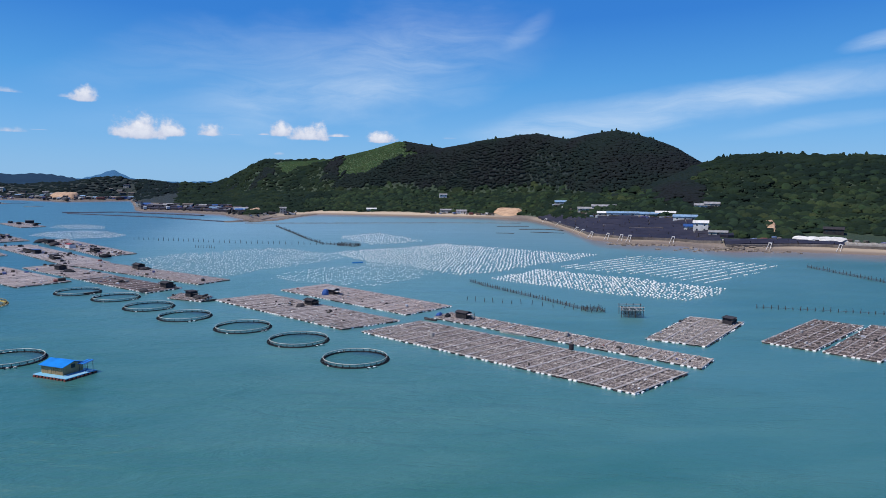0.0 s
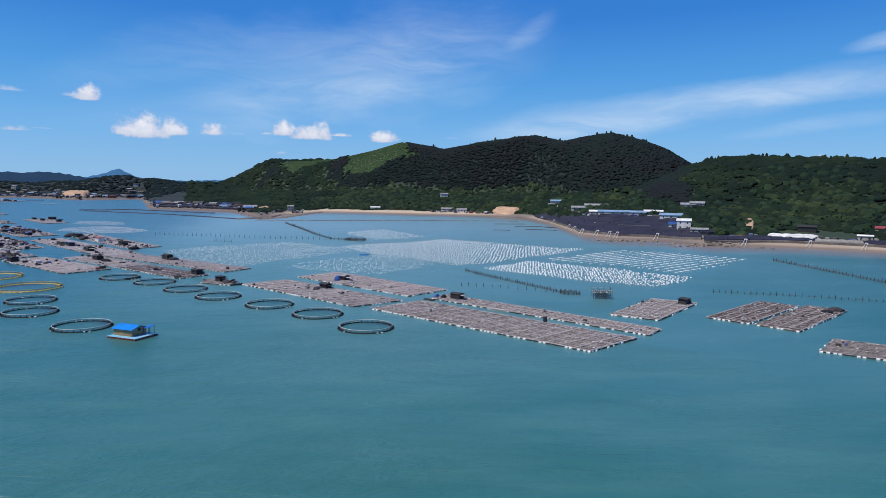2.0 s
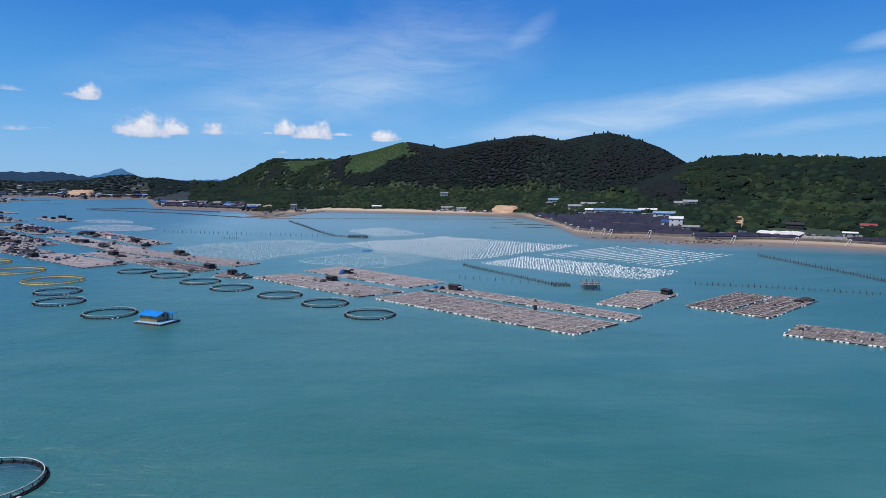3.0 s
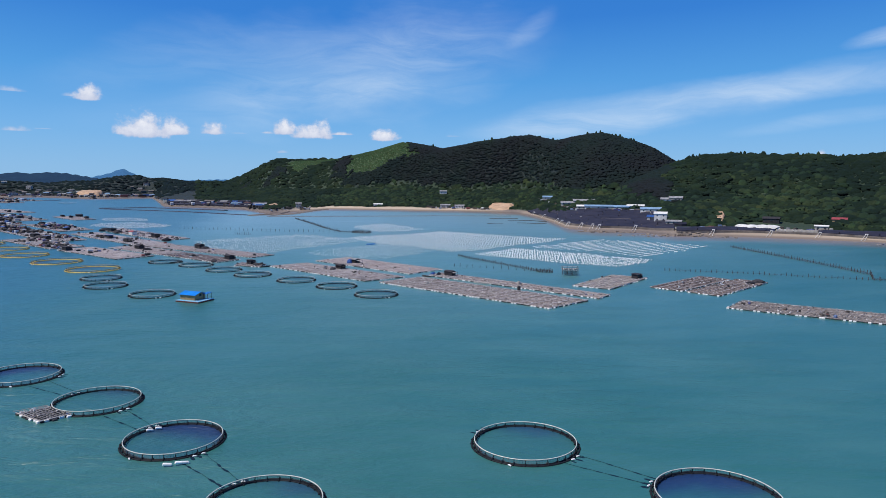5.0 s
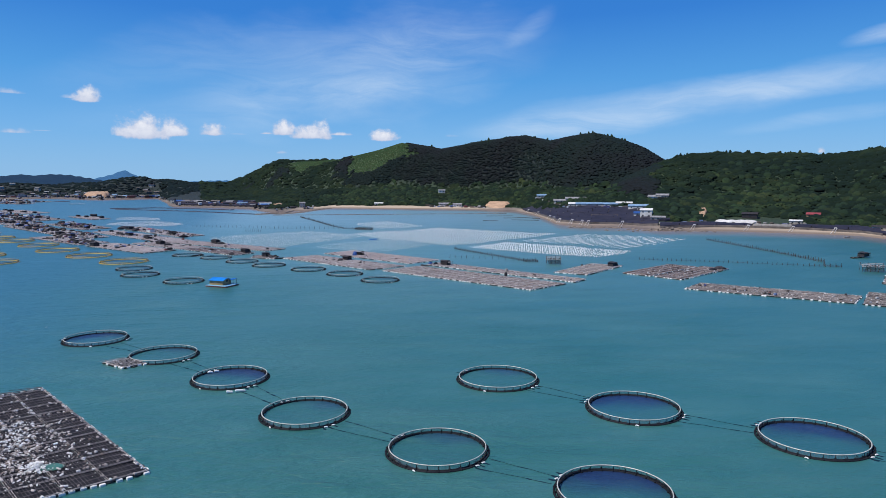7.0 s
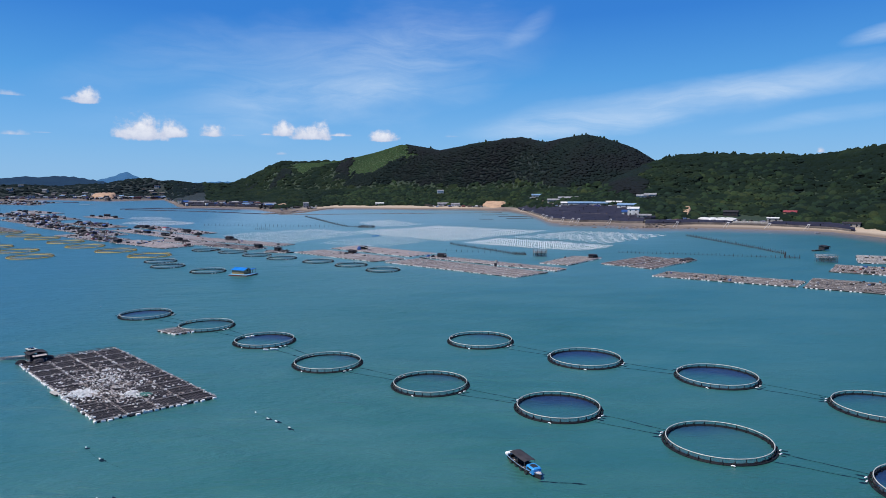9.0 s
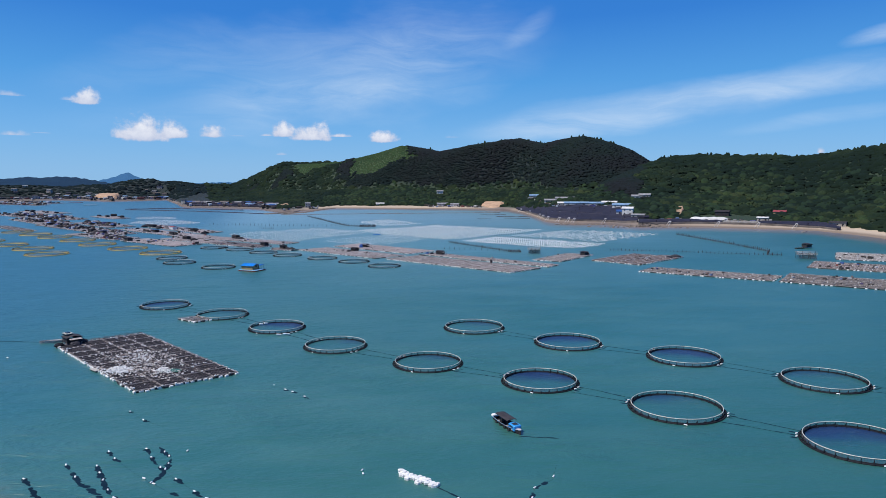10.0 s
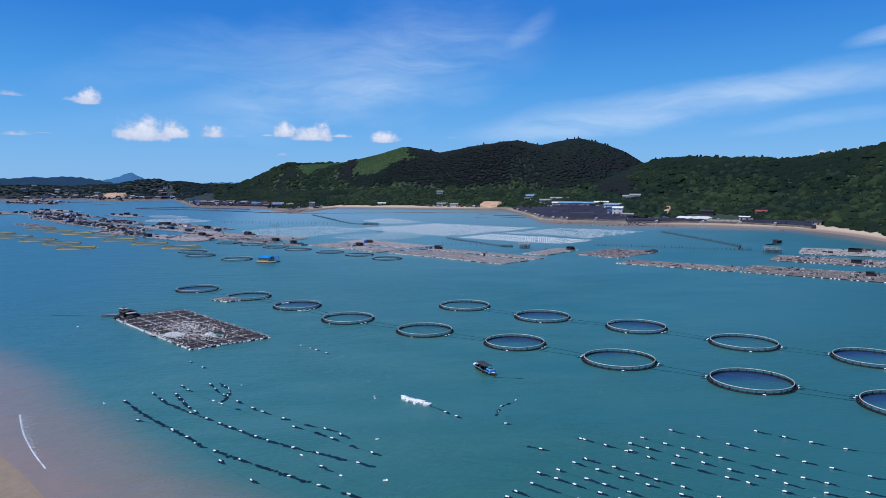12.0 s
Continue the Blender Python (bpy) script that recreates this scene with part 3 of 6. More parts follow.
    d = me.attributes.new("depth", "FLOAT", "POINT")
    d.data.foreach_set("value", np.clip(-flat[:, 2] / 3.6, 0, 1).astype(np.float32))
    tagged(new("water", me), "calm teal sea bay with small wind ripples", "sea", kind="structure")


make_ground()


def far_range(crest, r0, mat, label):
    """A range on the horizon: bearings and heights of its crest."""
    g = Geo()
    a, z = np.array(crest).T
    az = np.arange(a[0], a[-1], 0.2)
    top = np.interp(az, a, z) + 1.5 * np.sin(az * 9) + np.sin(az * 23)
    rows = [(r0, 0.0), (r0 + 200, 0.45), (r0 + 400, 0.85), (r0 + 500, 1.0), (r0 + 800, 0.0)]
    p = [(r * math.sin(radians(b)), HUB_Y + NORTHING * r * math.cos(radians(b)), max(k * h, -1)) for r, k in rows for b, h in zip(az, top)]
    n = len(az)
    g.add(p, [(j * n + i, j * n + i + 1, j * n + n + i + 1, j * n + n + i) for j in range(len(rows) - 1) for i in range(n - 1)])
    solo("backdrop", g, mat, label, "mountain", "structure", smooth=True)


far_range([(-34, 20), (-30, 26), (-28.8, 27), (-27.4, 40), (-26.2, 62), (-25.1, 96), (-24.5, 72), (-23.8, 46), (-23.0, 28), (-19.6, 20), (-17.3, 27), (-15, 24), (-12, 14), (-9, 4)], 3700, HAZE_RIDGE, "distant mountain range on the horizon, painted in haze blue")
far_range([(-60, 50), (-40, 52), (-34, 50), (-32.6, 58), (-31.8, 53), (-30.5, 59), (-29.2, 55), (-28.2, 46), (-26.8, 32), (-25, 12)], 2300, DARK_HAZE_RIDGE, "dark wooded ridge behind the far village, painted in haze blue")


# ---- woods ----
def lumps(seed, pieces, detail=2):
    """A crown of rough clumps, about one metre in radius."""
    r = np.random.default_rng(seed)
    vs, fs, k = [], [], 0
    for cx, cy, cz, rad in pieces:
        bm = bmesh.new()
        bmesh.ops.create_icosphere(bm, subdivisions=detail, radius=1.0)
        p = np.array([v.co for v in bm.verts])
        f = np.array([[v.index for v in face.verts] for face in bm.faces])
        bm.free()
        p *= (rad * r.uniform(0.7, 1.2, len(p)))[:, None]
        p[:, 2] *= 0.85
        vs.append(p + (cx, cy, cz)), fs.append(f + k)
        k += len(p)
    return np.concatenate(vs), np.concatenate(fs)


def dome(seed, n, top=0.75):
    """A broad low crown with small clumps of leaf on it."""
    q = np.random.default_rng(seed)
    bits = [(0, 0, 0.1, 1.0)]
    for _ in range(n):
        a, d = q.uniform(0, math.tau), q.uniform(0.25, 0.85)
        bits.append((d * math.cos(a), d * math.sin(a), top * (1.05 - 0.6 * d), q.uniform(0.26, 0.44)))
    return lumps(seed + 70, bits, 1)


def blob(seed, peak=0.75, sides=7):
    """A light crown seen from far off: a lopsided skirt, a shoulder and a tip."""
    q = np.random.default_rng(seed)
    a = np.arange(sides) * math.tau / sides
    rings = [np.stack([w * np.cos(a + s) * q.uniform(0.8, 1.2, sides), w * np.sin(a + s) * q.uniform(0.8, 1.2, sides), z + q.uniform(-0.1, 0.1, sides)], -1) for w, z, s in ((0.95, -0.9, 0.0), (0.95, 0.3 * peak, 0.3), (0.5, 0.82 * peak, 0.6))]
    v = np.concatenate(rings + [np.array([[q.uniform(-0.15, 0.15), q.uniform(-0.15, 0.15), peak]])])
    f = [t for r in (0, 1) for k in range(sides) for t in ((r * sides + k, r * sides + (k + 1) % sides, (r + 1) * sides + k), (r * sides + (k + 1) % sides, (r + 1) * sides + (k + 1) % sides, (r + 1) * sides + k))]
    f += [(2 * sides + k, 2 * sides + (k + 1) % sides, 3 * sides) for k in range(sides)]
    return v, np.array(f)


BROAD = [blob(1), blob(2, 0.9), blob(3, 0.65), dome(4, 2, 0.65), blob(5, 1.0), blob(6, 0.8)]
CONE = [blob(11, 1.1, 6), blob(12, 1.3, 6), blob(13, 0.9, 6)]
BUSH = [blob(14, 0.6, 6), blob(15, 0.5, 6)]


def scatter(name, spots, sizes, kinds, mat, label, low=0.3, high=0.7):
    """Many trees in one mesh of woods."""
    vs, fs, k = [], [], 0
    pick = rng.integers(0, len(kinds), len(spots))
    turn, tall = rng.uniform(0, math.tau, len(spots)), rng.uniform(low, high, len(spots))
    for n, (v, f) in enumerate(kinds):
        at = spots[pick == n]
        if not len(at):
            continue
        c, s, z = np.cos(turn[pick == n]), np.sin(turn[pick == n]), sizes[pick == n]
        x = (v[None, :, 0] * c[:, None] - v[None, :, 1] * s[:, None]) * z[:, None] + at[:, 0, None]
        y = (v[None, :, 0] * s[:, None] + v[None, :, 1] * c[:, None]) * z[:, None] + at[:, 1, None]
        h = v[None, :, 2] * (z * tall[pick == n])[:, None] + at[:, 2, None]
        vs.append(np.stack([x, y, h], -1).reshape(-1, 3))
        fs.append((f[None] + (np.arange(len(at)) * len(v))[:, None, None]).reshape(-1, 3) + k)
        k += len(at) * len(v)
    tagged(new(name, numpy_mesh(name, np.concatenate(vs), np.concatenate(fs), mat, True)), label, "forest", kind="stuff")


def wood_spots(a0, a1, r0, r1, step):
    """Jittered places in a fan of bearings."""
    x0, x1 = r1 * math.sin(radians(a0)), r1 * math.sin(radians(a1))
    x, y = np.meshgrid(np.arange(x0, x1, step), np.arange(HUB_Y + r0 * 0.5, HUB_Y + NORTHING * r1, step))
    x, y = (x + rng.uniform(-0.5, 0.5, x.shape) * step).ravel(), (y + rng.uniform(-0.5, 0.5, y.shape) * step).ravel()
    az, r = bearings(x, y)
    keep = (az > a0) & (az < a1) & (r > r0) & (r < r1)
    return x[keep], y[keep], az[keep], r[keep]


def plant():
    edge_az, edge_d = [-19, -14, -12, 11, 13, 15, 17, 20, 24, 25.5, 28, 30.4, 31, 36.5, 37.5, 40, 44, 46, 56], [90, 80, 32, 32, 45, 75, 105, 112, 105, 48, 30, 31, 54, 54, 36, 34, 36, 24, 20]

    def sites(step, r1):
        x, y, az, r = wood_spots(-19, 54, 400, r1, step)
        inland = r - shore_distance(az)
        crest = np.where(az < 25.6, np.interp(az, *np.array(MAIN).T[:2]), np.interp(az, *np.array(EAST).T[:2]))
        keep = (inland > np.interp(az, edge_az, edge_d) + 6 * wobble(x, y, 14, 9)) & (r < crest + 30)
        keep &= ~((np.abs(az - 9.8 - (inland - 45) * 0.02) < 1.2) & (inland > 20) & (inland < 62 + 6 * wobble(x, y, 8, 3)))
        x, y, az, r = x[keep], y[keep], az[keep], r[keep]
        return x, y, az, r, land(x, y)

    x, y, az, r, h = sites(3.7, 1790)
    shade_zone, young = slope_zones(x, y, az, h)
    keep = ~shade_zone & ~young & ((r < 800) | (rng.random(len(x)) < np.where(r > 1150, 0.3, np.where(r > 930, 0.42, 0.75))))
    size = (2.1 + 3.6 * rng.random(len(x)) ** 5 + 0.7 * (wobble(x, y, 30, 12) > 0.2) + 0.4 * wobble(x, y, 90, 5)) * np.where(r > 1150, 1.5, np.where(r > 930, 1.2, 1.0))
    scatter("broadleaf_wood", np.stack([x, y, h + 0.05 * size], -1)[keep], size[keep] * 1.08, BROAD, LEAF, "dense green broadleaf forest over hills and shore", 0.35, 0.85)
    # larger, lighter trees along the foot of the slope
    inland = r - shore_distance(az)
    edge = (az > -8) & (inland < np.interp(az, edge_az, edge_d) + 150 + 60 * wobble(x, y, 40, 5)) & (rng.random(len(x)) < 0.15) & ~shade_zone & ~young
    scatter("shore_trees", np.stack([x, y, h + 0.5], -1)[edge], rng.uniform(2.8, 4.8, edge.sum()), [blob(31, 1.1, 9), blob(32, 0.9, 9), dome(33, 4, 0.9)], EDGE_LEAF, "rounded light green trees at the foot of the slope", 0.6, 1.0)
    x, y, az, r, h = sites(2.9, 1500)
    shade_zone, young = slope_zones(x, y, az, h)
    size = rng.uniform(1.7, 2.7, len(x))
    spots = np.stack([x, y, h], -1)
    scatter("pine_wood", spots[shade_zone] + (0, 0, 1.3), size[shade_zone] * 1.3, CONE, SHADED_WOOD, "forest on the steep face of the hill, cloud shade painted dark", 0.34, 0.44)
    scatter("young_wood", spots[young], size[young] * 0.9, BUSH, YOUNG, "light green young growth on a rounded hilltop")
    x, y, az, r = wood_spots(-40, -14, 1150, 1720, 9)
    inland = r - shore_distance(az)
    keep = (inland > 90 + 40 * wobble(x, y, 50, 3)) & (r < np.interp(az, *np.array(WEST).T[:2]) + 60)
    x, y = x[keep], y[keep]
    scatter("far_wood", np.stack([x, y, land(x, y) - 1], -1), rng.uniform(4.5, 7.0, len(x)), BROAD, FAR_WOOD, "dark green woods behind the far village")
    # tall thin trees that stand out along the crest
    a = rng.uniform(3, 46, 280)
    cr = np.where(a < 25.6, np.interp(a, *np.array(MAIN).T[:2]), np.interp(a, *np.array(EAST).T[:2])) + rng.uniform(-12, 8, len(a))
    keep = (wobble(a * 10, a * 0, 9, 2) > -0.1)
    a, cr = a[keep], cr[keep]
    x, y = cr * np.sin(np.radians(a)), HUB_Y + NORTHING * cr * np.cos(np.radians(a))
    s = 0.9 + 1.3 * rng.random(len(x)) ** 3
    z = land(x, y)
    scatter("crest_trees", np.stack([x, y, z + s * 0.8 + 1.2], -1), s, [blob(18, 1.6, 6), blob(19, 2.0, 6), blob(20, 1.2, 7)], LEAF, "tall narrow trees along the hill crest", 0.7, 1.2)


plant()


# ---- fish cages ----
def circle(r, z, n):
    return [(r * math.cos(math.tau * k / n), r * math.sin(math.tau * k / n), z) for k in range(n)]


def stanchion_mesh(mat):
    """A bracket that clasps both pipes, a post and a slanted stay; it stands at the origin and looks outwards along x."""
    g = Geo()
    g.box((-0.28, 0, 0.12), (0.95, 0.2, 0.2), chamfer=0.04)
    g.tube([(-0.36, 0, 0.2), (-0.48, 0, 0.84)], 0.055, 5)
    g.tube([(0.06, 0, 0.2), (-0.42, 0, 0.6)], 0.035, 4)
    return g.mesh("stanchion", mat)


def fish_cage(radius, posts, pipe, rail, bracket, water, label, group, bore=0.17):
    """Two floating pipes, brackets, a handrail and the net; radius: to the outside of the outer pipe."""
    cage = thing("fish_cage", 0, 0, 0, 0, label, "fish cage", group)
    part("outer_pipe", Geo().tube(circle(radius - bore, 0.02, 72), bore, 7, True), pipe, cage, smooth=True)
    part("inner_pipe", Geo().tube(circle(radius - bore * 3.6, 0.02, 72), bore, 7, True), pipe, cage, smooth=True)
    part("handrail", Geo().tube(circle(radius - 0.62, 0.83, 72), 0.085, 6, True), rail, cage, "pale round plastic handrail", smooth=True)
    g = Geo()
    for z in (0.24, 0.36, 0.48, 0.60, 0.72):
        g.tube(circle(radius - 0.52 - z * 0.1, z, 60), 0.014, 3, True)
    for k in range(120):
        a = math.tau * k / 120
        g.tube([((radius - 0.55) * math.cos(a), (radius - 0.55) * math.sin(a), 0.1), ((radius - 0.62) * math.cos(a), (radius - 0.62) * math.sin(a), 0.82)], 0.013, 3)
    part("jump_net", g, NET, cage, "grey knotted net round the rim")
    disc = Geo().add([(0, 0, 0.03)] + circle(radius - bore * 3.6 - 0.1, 0.03, 48), [(0, 1 + k, 1 + (k + 1) % 48) for k in range(48)])
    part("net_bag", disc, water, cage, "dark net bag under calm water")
    me = stanchion_mesh(bracket)
    for k in range(posts):
        a = 360 * k / posts
        part("stanchion", me, bracket, cage, at=pose((radius - 0.17) * math.cos(radians(a)), (radius - 0.17) * math.sin(radians(a)), 0, 0, 0, a))
    buoy = Geo().tube([(-0.26, 0, 0), (-0.19, 0, 0.08), (0.19, 0, 0.08), (0.26, 0, 0)], 0.11, 6).mesh("buoy", FOAM)
    for a in (-6, 4, 172, 181, 285):
        part("buoy", buoy, FOAM, cage, at=pose((radius + 0.2) * math.cos(radians(a)), (radius + 0.2) * math.sin(radians(a)), 0.08, 0, 0, a + 60))
    for a in (-9, -2, 5, 168, 176, 184):
        tie = Geo()
        tuft(tie, (radius + 0.6) * math.cos(radians(a)), (radius + 0.6) * math.sin(radians(a)), radians(a), random.uniform(0.6, 1.1), random.uniform(0.2, 0.4))
        part("mooring_weed", tie, WEED, cage, "dark weed on a mooring line")
    return cage


def tuft(g, x, y, turn, long, wide):
    """A flat ragged clump of weed that lies in the surface."""
    n = 9
    ring = [(random.uniform(0.8, 1.1) * long * math.cos(math.tau * k / n), random.uniform(0.75, 1.15) * wide * math.sin(math.tau * k / n)) for k in range(n)]
    c, s = math.cos(turn), math.sin(turn)
    low = [(x + a * c - b * s, y + a * s + b * c, -0.02) for a, b in ring]
    top = [(x + 0.7 * (a * c - b * s), y + 0.7 * (a * s + b * c), 0.025) for a, b in ring]
    g.add(low + top + [(x, y, 0.04)], [(k, (k + 1) % n, n + (k + 1) % n, n + k) for k in range(n)] + [(n + k, n + (k + 1) % n, 2 * n) for k in range(n)])


DARK_CAGE = ("round fish cage of black floating pipes with a pale handrail", "moored round fish cages")
ROW_R = [(-78.7, 58.5), (-55.6, 40.6), (-35.5, 20.8), (-17.1, -1.9), (5.3, -19.8), (27.7, -35.8), (48.9, -54.0), (70.6, -72.5), (91.6, -89.6)]
ROW_Q = [(19.7, 16.6), (41.5, -3.1), (64.9, -19.3), (85.6, -39.9), (107.5, -56.8)]
cage_deep = fish_cage(8.0, 29, PIPE, RAIL, PIPE, NETTED, *DARK_CAGE)
cage_deep.matrix_basis = pose(*ROW_R[0], 0)
cage_clear = fish_cage(8.0, 29, PIPE, RAIL, PIPE, PALE_NETTED, *DARK_CAGE)
cage_clear.matrix_basis = pose(*ROW_R[1], 0, 0, 0, -35)
wide_deep = fish_cage(8.55, 30, PIPE, RAIL, PIPE, NETTED, *DARK_CAGE)
wide_deep.matrix_basis = pose(*ROW_Q[1], 0, 0, 0, -30)
wide_clear = fish_cage(8.55, 30, PIPE, RAIL, PIPE, PALE_NETTED, *DARK_CAGE)
wide_clear.matrix_basis = pose(*ROW_Q[0], 0, 0, 0, -40)
for spot, kind in list(zip(ROW_R[2:], (cage_deep, cage_clear, cage_clear, cage_deep, wide_clear, wide_deep, wide_deep))) + list(zip(ROW_Q[2:], (wide_deep, wide_clear, wide_deep))):
    copy_thing(kind, pose(*spot, 0, 0, 0, random.uniform(-55, -25)))
for spot in [(-8.5, 157.2), (-24.3, 176.8), (-42.0, 193.0), (-62.8, 209.3), (-79.0, 225.5), (-96.3, 243.0), (-114.8, 255.8), (-87.4, 159.7), (-111.9, 180.1), (-122.2, 200.7)]:
    copy_thing(cage_clear, pose(*spot, 0, 0, 0, random.uniform(-60, -20)))
gold = fish_cage(11.5, 36, YELLOW, YELLOW, PIPE, PALE_NETTED, "large round fish cage of yellow floating pipes", "yellow round fish cages", 0.3)
gold.matrix_basis = pose(-137.6, 229, 0)
for x, y in [(-166.8, 257.2), (-197.2, 286.5), (-224.3, 319), (-254.5, 349.5), (-281.5, 376.5), (-310, 404), (-200.6, 228.8), (-224.6, 261), (-253.5, 287.4), (-285.6, 318.9), (-315.8, 352)]:
    copy_thing(gold, pose(x, y, 0, 0, 0, random.uniform(0, 360)))


def rope(points, r=0.07, weed=0.0, name="mooring_rope", label="dark weed-covered mooring rope floating on the water"):
    """A slack line at the surface with tufts of weed on it."""
    g, path = Geo(), []
    for (x0, y0), (x1, y1) in zip(points, points[1:]):
        n = max(2, int(math.hypot(x1 - x0, y1 - y0) / 2.0))
        path += [(x0 + (x1 - x0) * k / n + random.uniform(-0.12, 0.12), y0 + (y1 - y0) * k / n + random.uniform(-0.12, 0.12), 0.02) for k in range(n)]
    path.append((*points[-1], 0.02))
    g.tube(path, r, 4)
    for a, b in zip(path, path[1:]):
        if random.random() < weed:
            tuft(g, (a[0] + b[0]) / 2, (a[1] + b[1]) / 2, math.atan2(b[1] - a[1], b[0] - a[0]), random.uniform(0.6, 1.6), random.uniform(0.12, 0.26))
    return solo(name, g, WEED, label, "rope")


for row in (ROW_R, ROW_Q):
    for (x0, y0), (x1, y1) in zip(row, row[1:]):
        d = math.hypot(x1 - x0, y1 - y0)
        ux, uy = (x1 - x0) / d, (y1 - y0) / d
        for side, w in ((1.6, 0.35), (-2.4, 0.65)):
            rope([(x0 + ux * 8.2 - uy * side, y0 + uy * 8.2 + ux * side), (x1 - ux * 8.2 - uy * side * 0.6, y1 - uy * 8.2 + ux * side * 0.6)], 0.035, w)


# ---- rafts ----
FLOAT = Geo().box((0, 0, 0.14), (0.82, 0.46, 0.40), chamfer=0.08).mesh("float", FOAM)
BLACK = Geo().box((0, 0, 0.13), (0.85, 0.46, 0.38), chamfer=0.09).mesh("float", DARK_FLOAT)


def raft(o, left, right, style, label, walk_every=5.0, step=0.62, gap=2.1, group="oyster rafts", under=None, wood=None, bundle=None, strings=0.0, beam=None, black=0.4):
    """A raft from its near corner o along the edges to two more corners: floats, poles, walkways and what hangs between."""
    L, W = math.dist(o, left), math.dist(o, right)
    turn = math.atan2(left[1] - o[1], left[0] - o[0])
    c, s = math.cos(-turn), math.sin(-turn)
    rx, ry = right[0] - o[0], right[1] - o[1]
    vx, vy = (rx * c - ry * s) / W, (rx * s + ry * c) / W  # the short edge in the raft's own axes
    base = thing("oyster_raft", o[0], o[1], 0, math.degrees(turn), label, "oyster raft", group)
    at = lambda a, b: (a + b * vx, b * vy)
    skew = math.degrees(math.atan2(vy, vx))
    r = random.uniform
    # floats along the edges
    spots = [(a, 0.0, 0) for a in np.arange(0.5, L, gap)] + [(a, W, 0) for a in np.arange(0.9, L, gap * 1.5)]
    spots += [(0.0, b, 1) for b in np.arange(1.0, W, gap)] + [(L, b, 1) for b in np.arange(1.2, W, gap * 1.3)]
    for a, b, side in spots:
        if random.random() < 0.93:
            x, y = at(a + r(-0.3, 0.3), b + r(-0.15, 0.15))
            me = BLACK if random.random() < black else FLOAT
            part("float", me, FOAM, base, at=pose(x, y, r(-0.05, 0.03), 0, 0, (skew if side else 0) + r(-7, 7)))
    # walkways across and along
    for a in np.arange(0.0, L + 0.1, walk_every):
        n = int(W / 4) + 1
        g = Geo()
        for q in (-0.1, 0.16) if style == "mat" else (-0.16, 0.18):
            g.tube([(*at(min(max(a + q, 0), L), W * k / n), 0.5 + r(-0.03, 0.03)) for k in range(n + 1)], 0.075 if style == "mat" else 0.11 if strings else 0.05, 5)
        part("walkway", g, beam or PLANK, base)
    lanes = max(1, round(W / (3.4 if style == "mat" else 5.0)))
    for k in range(lanes + 1):
        g = Geo()
        b = W * k / lanes
        n = int(L / 5) + 1
        for q in (-0.1, 0.16):
            g.tube([(*at(L * j / n, min(max(b + q, 0), W)), 0.38 + r(-0.03, 0.03)) for j in range(n + 1)], 0.075 if style == "mat" else 0.055, 5)
        part("long_beam", g, beam or (PLANK if style == "cells" else SHELL), base)
    # poles between the walkways
    g = Geo()
    if style == "mat":
        a = 0.3
        while a < L:
            cut = sorted([0, W] + [r(0, W) for _ in range(random.choice((0, 1, 1, 2)))])
            for b0, b1 in zip(cut, cut[1:]):
                if b1 - b0 > 1.2 and random.random() < 0.9:
                    d = r(-0.35, 0.35)
                    g.tube([(*at(a, b0 + 0.1), 0.47 + r(-0.05, 0.06)), (*at(a + d, b1 - 0.1), 0.47 + r(-0.05, 0.06))], r(0.055, 0.10), 4)
            a += step * r(0.6, 1.4)
        tagged(part("bamboo_decking", g, wood or WOOD, base, "closely laid weathered bamboo poles"), kind="stuff")
        g = Geo()
        for _ in range(int(max(L * W * 0.5, 240))):
            a, b = r(0.5, L - 0.5), r(0.4, W - 0.4)
            w = r(0.2, 0.6)
            p = [at(a - w, b - 0.12), at(a + w, b - 0.12), at(a + w, b + 0.12), at(a - w, b + 0.12)]
            h = 0.46 + r(0, 0.14)
            g.add([(*q, h - 0.14) for q in p] + [(*q, h) for q in p], [(4, 5, 6, 7)] + [(k, (k + 1) % 4, (k + 1) % 4 + 4, k + 4) for k in range(4)])
        tagged(part("shell_layer", g, bundle or SHELL, base, "brown bundles of oyster strings"), kind="stuff")
        g = Geo()
        for _ in range(int(L * W * 0.035)):
            x, y = at(r(0.5, L - 0.5), r(0.4, W - 0.4))
            q = r(0.14, 0.3)
            g.box((0, 0, 0), (q * 1.7, q, q * 0.7), pose(x, y, 0.6, 0, r(-20, 20), r(0, 180)), 0.04)
        tagged(part("foam_litter", g, FOAM, base, "small white foam bits on the poles"), kind="stuff")
    else:
        for a0 in np.arange(0.0, L - 1, walk_every):
            for k in range(lanes):
                b0, b1 = W * k / lanes, W * (k + 1) / lanes
                a1 = min(a0 + walk_every, L)
                for b in np.arange(b0 + 0.45, b1 - 0.2, step):
                    if random.random() < 0.92:
                        g.tube([(*at(a0, b), 0.40 + r(-0.04, 0.05)), (*at(a1, b + r(-0.1, 0.1)), 0.40 + r(-0.04, 0.05))], 0.036, 4)
                for q in (0.36, 0.68):
                    g.tube([(*at(a0 + walk_every * q, b0), 0.46), (*at(min(a0 + walk_every * q + r(-0.3, 0.3), L), b1), 0.46)], 0.05, 4)
        tagged(part("pole_grating", g, wood or GREY_POLE, base, "thin grey poles over the net cells"), kind="stuff")
